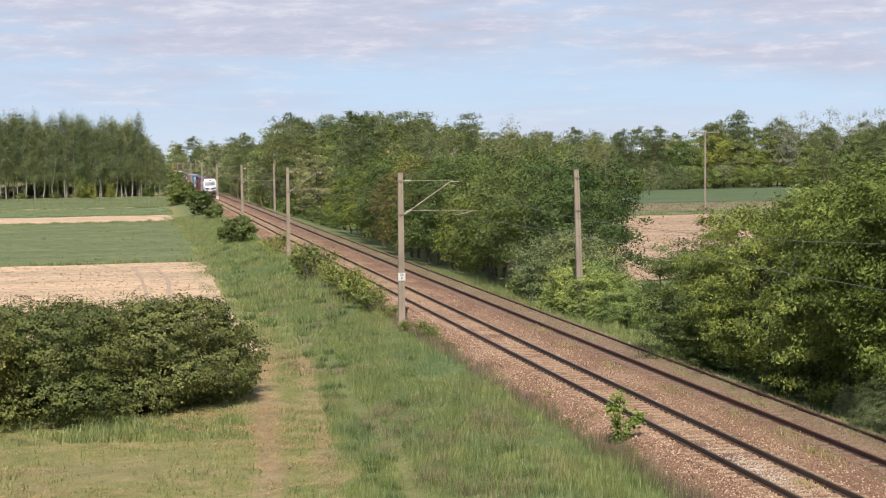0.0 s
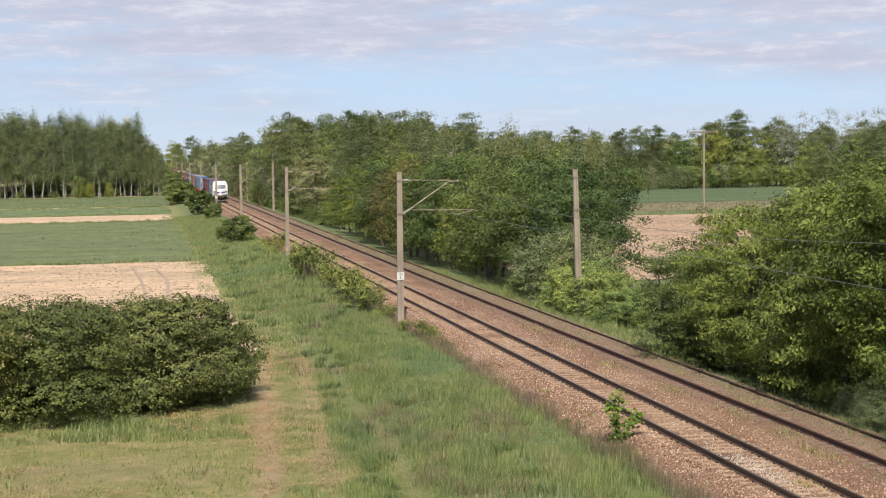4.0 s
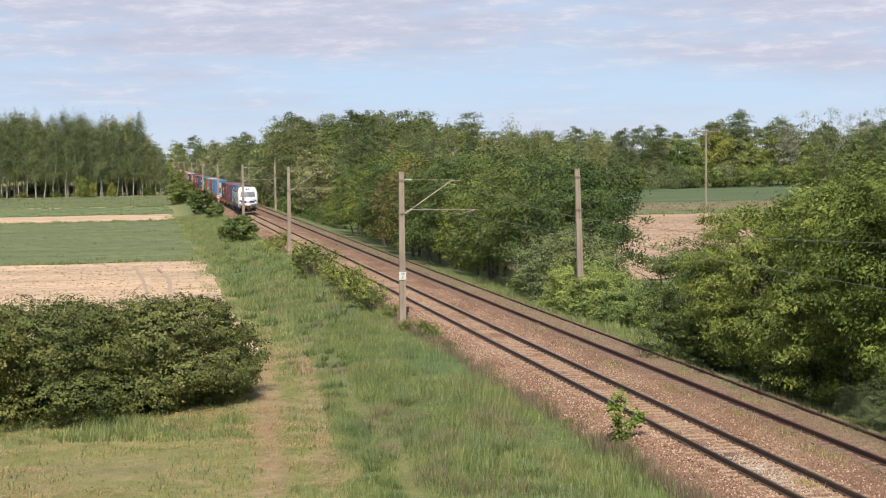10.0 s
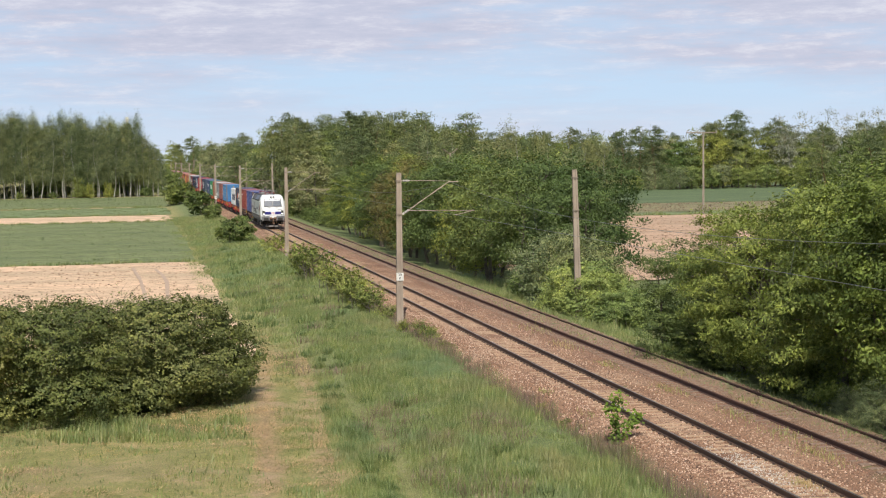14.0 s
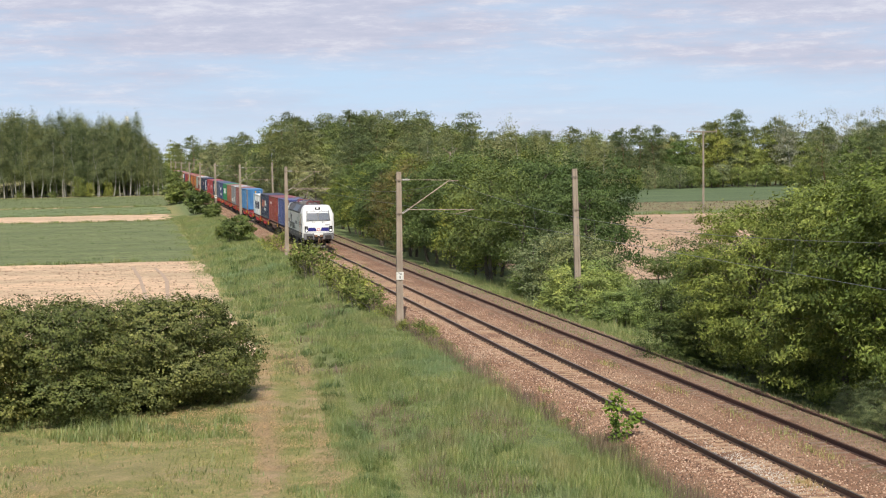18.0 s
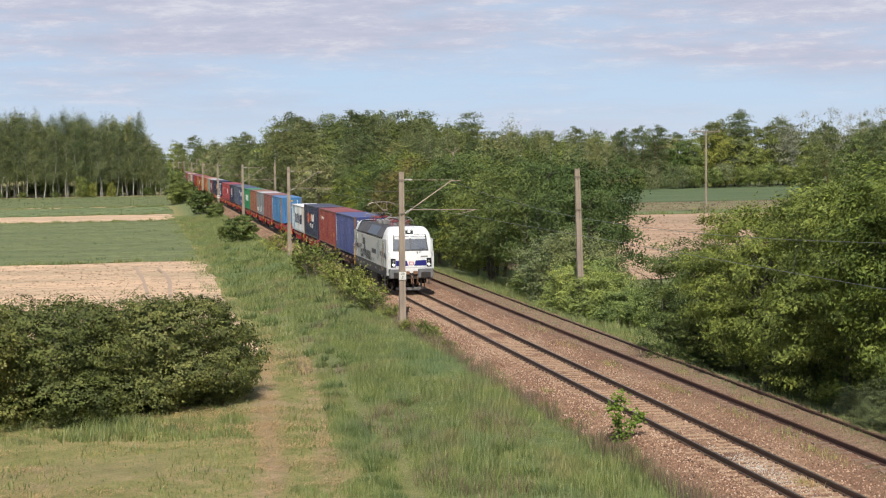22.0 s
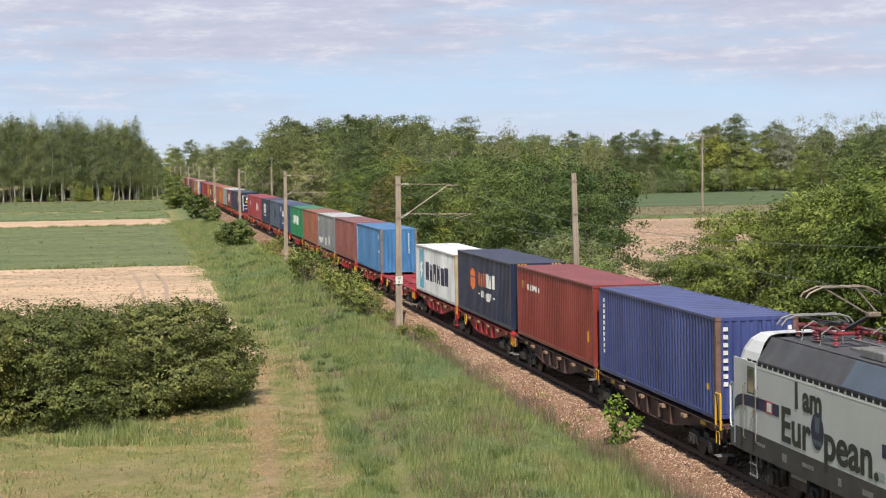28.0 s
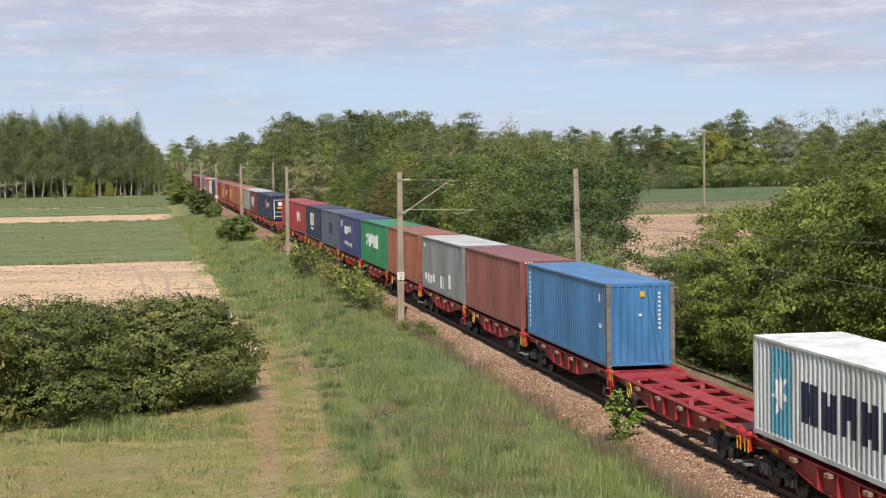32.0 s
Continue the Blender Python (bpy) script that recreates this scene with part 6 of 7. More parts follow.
def corr_shape(c, name, mat, outline, out=0.006):
    """A painted plain shape that follows the corrugated near side; outline holds (y, z) corners."""
    bm = bmesh.new()
    ys_ = corr_breaks(min(p[0] for p in outline), max(p[0] for p in outline))
    ys_ = sorted(set(ys_) | {p[0] for p in outline})
    edges = list(zip(outline, outline[1:] + outline[:1]))
    for a, b in zip(ys_, ys_[1:]):
        if b - a < 1e-5:
            continue
        mid, cuts = (a + b) / 2, []
        for (p, q), (r_, t) in edges:
            if min(p, r_) < mid < max(p, r_):
                zs = [q + (t - q) * (y - p) / (r_ - p) for y in (a, mid, b)]
                cuts.append((zs[1], zs[0], zs[2]))
        cuts.sort()
        for lo, hi in zip(cuts[::2], cuts[1::2]):
            v = [bm.verts.new((-(CW - 0.012 - corr_x(y) + out), y, z)) for y, z in ((a, lo[1]), (b, lo[2]), (b, hi[2]), (a, hi[1]))]
            bm.faces.new(v)
    return part(name, bm, mat, c)


def ring(cy, cz, ry, rz, n=24, star=0.0):
    """An oval, or a star of n / 2 points, as an outline."""
    return [(cy + ry * k * math.cos(a), cz + rz * k * math.sin(a)) for a, k in ((math.pi / 2 + 2 * math.pi * i / n, 1 - star * (i % 2)) for i in range(n))]


def bars(mat, y_left, width, z0, h, n, seed, nm="lettering_bar", fill=0.7):
    """A line of unreadable writing as plain bars, from its left end (far y) to the right."""
    r = random.Random(seed)
    out = []
    step = width / n
    for i in range(n):
        y1 = y_left - i * step
        zz = z0 + (r.random() < 0.3) * h * 0.25
        out.append((mat, y1 - step * fill, y1, zz, z0 + h * r.uniform(0.8, 1.0), 0, nm))
    return out


def id_column(mat, y, z_top, n, size):
    return [(mat, y, y + size, z_top - i * size * 1.5 - size, z_top - i * size * 1.5, 0, "code_bar") for i in range(n)]


def blocks(mat, y_left, width, z0, h, n, nm="logo_bar"):
    """A large brand line drawn as plain solid blocks with a notch each."""
    out = []
    step = width / n
    for i in range(n):
        y1 = y_left - i * step
        w = step * 0.8
        lo, hi = ((0, 1), (0, 0.92), (0.04, 1))[i % 3]
        out.append((mat, y1 - w * 0.42, y1, z0 + h * lo, z0 + h * hi, 0, nm))
        out.append((mat, y1 - w, y1 - w * 0.58, z0 + h * lo, z0 + h * hi, 0, nm))
        out.append((mat, y1 - w * 0.58, y1 - w * 0.42, z0 + h * (0.2, 0.0, 0.45)[i % 3], z0 + h * (0.8, 0.62, 1.0)[i % 3], 0, nm))
    return out


P_ROYAL = paint("royal blue container paint", (0.055, 0.073, 0.215), 0.3, rust=(0.05, 0.05, 0.1))
P_OXIDE = paint("oxide red container paint", (0.240, 0.040, 0.032), 0.08)
P_NAVY = paint("navy container paint", (0.021, 0.028, 0.062), 0.03)
P_WHITE = paint("greyish white container paint", (0.62, 0.63, 0.64), 0.08, rust=(0.4, 0.33, 0.25))
# white containers' roofs are brighter than the sides: sunlight put into the paint
P_WROOF = paint("white of sunlit roofs and logo star", (0.8, 0.8, 0.79), 0.02)
P_RUSTPOST = paint("cream post with rust", (0.496, 0.400, 0.240), 0.5, rust=(0.4, 0.16, 0.06))
P_SKY = paint("faded light blue container paint", (0.060, 0.192, 0.400), 0.2, rust=(0.16, 0.14, 0.13))
P_DULLRED = paint("dull red brown container paint", (0.240, 0.080, 0.068), 0.06)
P_GREY = paint("mid grey container paint", (0.200, 0.208, 0.220), 0.1)
P_GROOF = paint("pale grey roof paint", (0.5, 0.5, 0.5), 0.05)
P_BROWN = paint("orange brown container paint", (0.288, 0.100, 0.056), 0.08)
P_GREEN = paint("bright green container paint", (0.016, 0.208, 0.080), 0.04)
P_SLATE = paint("slate blue container paint", (0.080, 0.100, 0.144), 0.05)
P_BLUEN = paint("deep blue container paint", (0.036, 0.048, 0.144), 0.04)
P_RED = paint("bright red container paint", (0.336, 0.040, 0.048), 0.05)
P_GOLD = paint("orange container paint", (0.400, 0.120, 0.040), 0.08)
P_PALE = paint("pale grey green container paint", (0.264, 0.296, 0.272), 0.08)
P_WINE = paint("dark wine red container paint", (0.160, 0.036, 0.040), 0.08)

PLAN = {
    0: ("royal blue corrugated container with white code column", P_ROYAL, 2.896, id_column(WHITE, 11.55, 2.55, 10, 0.13) + bars(YELLOW, 0.95, 0.4, 0.78, 0.22, 3, 4), [(WHITE, -1.0, -0.86, 2.5 - 0.22 * i, 2.62 - 0.22 * i, "code_bar") for i in range(8)] + [(WHITE, 0.9, 1.02, 2.5 - 0.22 * i, 2.62 - 0.22 * i, "code_bar") for i in range(6)], surface("rust brown post", (0.22, 0.12, 0.09), (0.1, 0.06, 0.05), 0.8), None),
    1: ("oxide red corrugated container with small yellow and white marks", P_OXIDE, 2.896, [(YELLOW, 10.9, 11.35, 2.02, 2.32, 0.35, "logo_shape"), (YELLOW, 10.65, 10.82, 2.02, 2.32, 0.35, "logo_shape")] + bars(WHITE, 10.3, 2.1, 2.0, 0.24, 6, 5) + bars(YELLOW, 0.9, 0.25, 0.8, 0.4, 1, 2), (), None, None),
    2: ("navy blue corrugated container with orange and white lettering bars", P_NAVY, 2.896, blocks(ORANGE, 7.19, 1.66, 1.45, 0.65, 3) + blocks(WHITE, 5.49, 2.2, 1.48, 0.64, 3) + bars(WHITE, 6.48, 2.4, 0.86, 0.42, 7, 8) + [(WHITE, 6.72, 7.2, 1.06, 1.12, 0, "lettering_bar"), (WHITE, 3.4, 3.88, 1.06, 1.12, 0, "lettering_bar")], [(YELLOW, x, x + 0.09, 2.79, 2.87, "hazard_bar") for x in (-0.9, -0.75, -0.6, 0.6, 0.75, 0.9)], None, None),
    3: ("greyish white corrugated container with dark lettering blocks", P_WHITE, 2.591, [(SKYBLUE, 9.6, 11.05, 0.22, 2.38, 0, "logo_square")] + blocks(NAVY, 8.9, 7.0, 0.77, 1.0, 6), (), P_RUSTPOST, P_WROOF),
    5: ("worn light blue corrugated container with rusty edges", P_SKY, 2.896, id_column(WHITE, 11.65, 2.6, 12, 0.13) + bars(WHITE, 1.1, 0.35, 1.3, 0.16, 2, 5) + bars(WHITE, 1.1, 0.3, 2.2, 0.3, 2, 6), [(YELLOW, -0.03, 0.14, 2.42, 2.62, "warning_label"), (WHITE, -0.08, 0.03, 1.76, 1.84, "label_plate")] + [(WHITE, 0.62, 0.7, 2.5 - 0.15 * i, 2.58 - 0.15 * i, "code_bar") for i in range(9)], surface("grey rusty post", (0.22, 0.2, 0.18), (0.12, 0.09, 0.07), 0.8), None),
    6: ("dull red brown corrugated container", P_DULLRED, 2.896, id_column(WHITE, 11.5, 2.4, 6, 0.14), [(WHITE, -1.0 + 0.12 * i, -0.93 + 0.12 * i, 2.79, 2.86, "hazard_bar") for i in range(3)], None, None),
    7: ("mid grey corrugated container with pale roof and white blocks", P_GREY, 2.896, bars(WHITE, 11.5, 0.6, 2.3, 0.25, 3, 2) + bars(WHITE, 11.2, 3.2, 0.4, 0.55, 4, 3) + bars(WHITE, 6.4, 1.2, 0.35, 0.8, 2, 7, fill=0.85) + bars(WHITE, 4.0, 0.9, 0.5, 0.8, 1, 9), (), None, P_GROOF),
    8: ("orange brown corrugated container", P_BROWN, 2.896, (), (), None, None),
    9: ("bright green corrugated container with white lettering block", P_GREEN, 2.896, bars(WHITE, 8.8, 5.2, 1.2, 0.95, 9, 3, fill=0.8) + [(WHITE, 9.1, 9.7, 1.25, 1.5, 0, "logo_shape"), (WHITE, 9.1, 9.7, 1.75, 2.0, 0, "logo_shape")], (), None, None),
    10: ("deep blue corrugated container with white lettering bars", P_BLUEN, 2.896, bars(WHITE, 11.0, 1.6, 1.9, 0.6, 3, 6) + bars(WHITE, 8.6, 4.0, 1.5, 0.7, 5, 7) + bars(WHITE, 8.6, 4.5, 0.6, 0.35, 6, 8), (), None, None),
    11: ("slate blue corrugated container with a dark square", P_SLATE, 2.896, [(P_NAVY, 3.5, 6.5, 1.1, 2.0, 0, "logo_square")], (), None, None),
    12: ("navy corrugated container with orange and white emblem", P_NAVY, 2.896, [(WHITE, 5.2, 8.2, 1.2, 2.3, 0, "logo_square"), (ORANGE, 6.0, 7.6, 1.35, 2.15, 0, "logo_shape")] + bars(WHITE, 7.6, 2.4, 0.8, 0.25, 4, 3), (), None, None),
    13: ("bright red corrugated container with white letter bars", P_RED, 2.896, bars(WHITE, 8.4, 3.6, 1.1, 1.0, 4, 2), (), None, None),
    14: ("bright red corrugated container with small white bars", P_RED, 2.896, bars(WHITE, 7.2, 1.6, 1.6, 0.6, 2, 5), (), None, None),
    16: ("navy corrugated container with white marks on its end", P_NAVY, 2.896, [(ORANGE, 8.4, 9.8, 1.2, 2.2, 0, "logo_shape")] + bars(WHITE, 7.8, 3.2, 1.4, 0.6, 4, 4), [(WHITE, -0.5, 0.4, 1.75, 2.15, "label_plate"), (YELLOW, -0.6, 0.6, 1.35, 1.6, "warning_label"), (WHITE, -1.0, 1.0, 0.95, 1.02, "code_bar"), (WHITE, -1.0, 1.0, 0.45, 0.52, "code_bar"), (WHITE, -1.0, 1.0, 2.35, 2.42, "code_bar"), (WHITE, -1.0, -0.9, 0.2, 2.5, "code_bar"), (WHITE, 0.9, 1.0, 0.2, 2.5, "code_bar")], None, None),
    17: ("plain navy blue corrugated container", P_NAVY, 2.896, (), (), None, None),
    18: ("dark wine red corrugated container with white marks", P_WINE, 2.896, bars(WHITE, 9.0, 5.0, 0.8, 1.4, 4, 3), (), None, P_GROOF),
    19: ("pale grey green corrugated container", P_PALE, 2.896, (), (), None, P_GROOF),
    20: ("orange corrugated container with yellow blocks", P_GOLD, 2.896, bars(YELLOW, 8.6, 4.2, 0.7, 1.5, 3, 4), (), None, None),
    21: ("orange brown corrugated container", P_BROWN, 2.896, (), (), None, None),
    22: ("orange corrugated container with yellow blocks", P_GOLD, 2.896, bars(YELLOW, 9.4, 5.0, 0.6, 1.7, 3, 5), (), None, None),
    23: ("dark wine red corrugated container with pale marks", P_WINE, 2.896, bars(WHITE, 9.4, 3.0, 0.9, 1.1, 3, 6), (), None, None),
    24: ("orange corrugated container with yellow blocks", P_GOLD, 2.896, bars(YELLOW, 8.0, 4.0, 0.7, 1.5, 3, 7), (), None, None),
    25: ("oxide red corrugated container", P_OXIDE, 2.896, (), (), None, None),
    26: ("bright red corrugated container", P_RED, 2.896, (), (), None, None),
    27: ("deep blue corrugated container", P_BLUEN, 2.896, (), (), None, None),
    28: ("greyish white corrugated container", P_WHITE, 2.591, (), (), None, P_WROOF),
}
DECK_Z, WAGON_L, FIRST = 1.335, 26.39, 18.3
train = []
brown_wagon, red_wagon = make_wagon("brown"), make_wagon("red")
for k in range(19):
    if k == 0:
        w = brown_wagon
    elif k == 1:
        w = red_wagon
    else:
        w = copy_thing(red_wagon, pose(0, 0, 0))
    train.append((w, FIRST + WAGON_L * k, 0.0))
made = {}
for slot in range(38):
    key = slot if slot in PLAN else (None if slot in (4, 15) else (25, 27, 26, 8, 17, 24, 7, 21)[slot % 8])
    if key is None:
        continue
    if key in made:
        c = copy_thing(made[key], pose(0, 0, 0))
    else:
        label, mt, H, marks, fm, pm, rm = PLAN[key]
        c = made[key] = make_container(label, mt, H, marks, fm, pm, rm)
        if key == 3:
            corr_shape(c, "logo_star", P_WROOF, ring(10.34, 1.3, 0.6, 0.7, 14, 0.58), 0.008)
        if key == 2:
            corr_shape(c, "logo_disc", ORANGE, ring(8.45, 1.69, 0.66, 0.51))
            corr_shape(c, "logo_gap", P_NAVY, ring(8.45, 1.69, 0.06, 0.53), 0.01)
            corr_shape(c, "logo_gap", P_NAVY, [(7.8, 1.78), (9.1, 1.78), (9.1, 1.83), (7.8, 1.83)], 0.01)
    train.append((c, FIRST + WAGON_L * (slot // 2) + (0.6 if slot % 2 == 0 else 13.55), DECK_Z))


# ---------------------------------------------------------------- locomotive
L_WHITE = surface("white locomotive paint", (0.86, 0.86, 0.85), (0.72, 0.72, 0.7), 0.3, scale=0.8, fine=20)
L_SILVER = surface("silver grey locomotive paint", (0.64, 0.645, 0.65), (0.56, 0.565, 0.57), 0.4, 0.1, scale=0.6, fine=20, stretch=(1, 1, 0.4))
L_ROOF = surface("dusty dark grey roof paint", (0.1, 0.1, 0.105), (0.06, 0.06, 0.065), 0.7, scale=1.5, fine=20)
L_ROOFBLUE = surface("slate blue roof hatch paint", (0.09, 0.12, 0.16), (0.07, 0.09, 0.12), 0.5, scale=1.5)
L_SKIRT = surface("brake dusted underframe paint", (0.075, 0.07, 0.064), (0.045, 0.041, 0.038), 0.75, scale=1.5, fine=16)
L_BLUE = surface("deep blue stripe paint", (0.02, 0.02, 0.09), (0.012, 0.012, 0.06), 0.35)
L_BRIGHTBLUE = surface("bright blue front paint", (0.028, 0.028, 0.2), (0.018, 0.02, 0.15), 0.3)
L_BLACK = surface("black rubber and mask", (0.015, 0.015, 0.016), None, 0.35)
L_MAP = surface("pale green grey print", (0.36, 0.42, 0.4), (0.28, 0.34, 0.33), 0.45, scale=3)
L_TEXT = surface("dark lettering film", (0.025, 0.027, 0.035), None, 0.4)
L_BLIND = surface("grey white window blind", (0.5, 0.51, 0.52), (0.38, 0.39, 0.4), 0.4, scale=3)
L_VENT = surface("matt black vent", (0.012, 0.012, 0.012), None, 0.9)
L_BUFFERGREY = surface("dusty grey buffer casing", (0.2, 0.2, 0.205), (0.12, 0.12, 0.12), 0.6, scale=3)
L_REDINS = surface("red insulator and pantograph base", (0.26, 0.025, 0.035), (0.1, 0.02, 0.02), 0.4, scale=4)


def glass_mat():
    m, nt, b = nodes_of("dark tinted window glass")
    b.inputs["Base Color"].default_value = (0.36, 0.37, 0.37, 1)
    b.inputs["Metallic"].default_value = 0.75
    b.inputs["Roughness"].default_value = 0.09
    b.inputs["Specular IOR Level"].default_value = 0.9
    b.inputs["Coat Weight"].default_value = 0.6
    return m


def lamp_mat():
    m, nt, b = nodes_of("lit headlamp")
    b.inputs["Base Color"].default_value = (0.9, 0.9, 0.85, 1)
    b.inputs["Emission Color"].default_value = (1.0, 0.97, 0.88, 1)
    b.inputs["Emission Strength"].default_value = 1.0
    return m


L_GLASS, L_LAMP = glass_mat(), lamp_mat()
LZ = [1.12, 1.5, 2.1, 2.68, 3.2, 3.66, 3.95, 4.12, 4.17]
LF = [0.06, 0.0, 0.02, 0.1, 0.32, 0.54, 0.78, 1.1, 1.5]
LWF = [1.22, 1.26, 1.27, 1.25, 1.19, 1.10, 0.98, 0.8, 0.6]
LWS = [1.5, 1.5, 1.5, 1.5, 1.5, 1.42, 1.3, 1.16, 0.95]
LLEN = 17.15


def cab_mesh(y_join, mirror=False):
    """The rounded cab nose from its front to y_join, as stacked plan outlines."""
    bm = bmesh.new()
    rings = []
    for z, f, wf, ws in zip(LZ, LF, LWF, LWS):
        half = [(ws, y_join), (ws, f + 0.62), (ws - 0.1, f + 0.22), (wf + 0.03, f + 0.08), (wf - 0.1, f + 0.02), (wf * 0.5, f), (0, f - 0.015)]
        pts = half + [(-x, y) for x, y in half[-2::-1]]
        rings.append([bm.verts.new((x, LLEN - y if mirror else y, z)) for x, y in pts])
    for a, b in zip(rings, rings[1:]):
        for i in range(len(a) - 1):
            bm.faces.new((a[i], a[i + 1], b[i + 1], b[i]))
    bm.faces.new(rings[-1])
    bm.faces.new(rings[0][::-1])
    bmesh.ops.recalc_face_normals(bm, faces=bm.faces[:])
    return bm


def nose_y(z):
    return float(np.interp(z, LZ, LF))


def front_panel(bm, x0, x1, z0, z1, out, thick=0.01, x0t=None, x1t=None):
    """A plate lying on the sloped cab front between two heights."""
    x0t = x0 if x0t is None else x0t
    x1t = x1 if x1t is None else x1t
    n = 4
    A, B = [], []
    for j in range(n + 1):
        t = j / n
        z = z0 + (z1 - z0) * t
        xa, xb = x0 + (x0t - x0) * t, x1 + (x1t - x1) * t
        row = [(xa + (xb - xa) * i / 3) for i in range(4)]
        def yy(x):
            wf = float(np.interp(z, LZ, LWF))
            return nose_y(z) + 0.02 * min(1, abs(x) / wf) + (0.25 * max(0, abs(x) - wf + 0.1))
        A.append([bm.verts.new((x, yy(x) - out - thick, z)) for x in row])
        B.append([bm.verts.new((x, yy(x) - out + 0.03, z)) for x in row])
    for G in (A, B):
        for j in range(n):
            for i in range(3):
                bm.faces.new((G[j][i], G[j][i + 1], G[j + 1][i + 1], G[j + 1][i]))
    for j in range(n):
        bm.faces.new((A[j][0], A[j + 1][0], B[j + 1][0], B[j][0]))
        bm.faces.new((A[j][3], B[j][3], B[j + 1][3], A[j + 1][3]))
    for i in range(3):
        bm.faces.new((A[0][i], B[0][i], B[0][i + 1], A[0][i + 1]))
        bm.faces.new((A[n][i], A[n][i + 1], B[n][i + 1], B[n][i]))
    bmesh.ops.recalc_face_normals(bm, faces=bm.faces[:])
    return bm


def panto(parent, y, raised):
    base = part("pantograph_base", rods(([(-0.55, y - 0.6, 4.42), (0.55, y - 0.6, 4.42), (0.55, y + 0.6, 4.42), (-0.55, y + 0.6, 4.42), (-0.55, y - 0.6, 4.42)], 0.045)), L_REDINS, parent, "red pantograph base frame")
    for x in (-0.55, 0.55):
        for dy in (-0.55, 0.55):
            bm = bmesh.new()
            for k in range(4):
                tube(bm, [(x, y + dy, 4.14 + k * 0.065), (x, y + dy, 4.17 + k * 0.065)], [0.085, 0.06], 10)
            part("insulator", bm, L_REDINS, base)
    if raised:
        kn, hd = (0, y - 1.45, 4.95), (0, y + 0.45, 5.42)
        part("lower_arm", rods(([(0, y + 0.1, 4.45), kn], [0.06, 0.05])), L_BLACK, base)
        part("upper_arm", rods(([(-0.12, kn[1], kn[2]), (-0.4, hd[1], hd[2])], 0.022), ([(0.12, kn[1], kn[2]), (0.4, hd[1], hd[2])], 0.022)), GALV, base)
        part("knuckle", boxes((-0.16, 0.16, kn[1] - 0.1, kn[1] + 0.1, kn[2] - 0.06, kn[2] + 0.05), bevel=0.02), GALV, base)
        for dy in (-0.18, 0.18):
            yy = hd[1] + dy
            part("contact_strip", rods(([(-0.98, yy, 5.22), (-0.9, yy, 5.33), (-0.75, yy, 5.4), (-0.55, yy, 5.47), (0.55, yy, 5.47), (0.75, yy, 5.4), (0.9, yy, 5.33), (0.98, yy, 5.22)], 0.024)), GALV, base)
        part("head_frame", rods(([(-0.4, hd[1] - 0.18, 5.45), (-0.4, hd[1] + 0.18, 5.45)], 0.018), ([(0.4, hd[1] - 0.18, 5.45), (0.4, hd[1] + 0.18, 5.45)], 0.018)), GALV, base)
    else:
        part("lower_arm", rods(([(0, y + 0.5, 4.47), (0, y - 0.9, 4.56)], 0.055)), L_BLACK, base)
        part("upper_arm", rods(([(-0.15, y - 0.9, 4.58), (-0.4, y + 0.8, 4.6)], 0.022), ([(0.15, y - 0.9, 4.58), (0.4, y + 0.8, 4.6)], 0.022)), L_BLACK, base)
        for dy in (0.62, 0.95):
            part("contact_strip", rods(([(-0.98, y + dy, 4.4), (-0.85, y + dy, 4.56), (-0.6, y + dy, 4.64), (0.6, y + dy, 4.64), (0.85, y + dy, 4.56), (0.98, y + dy, 4.4)], 0.024)), GREYBOX, base)


ONSIDE = Matrix(((0, 0, -1, 0), (-1, 0, 0, 0), (0, 1, 0, 0), (0, 0, 0, 1)))


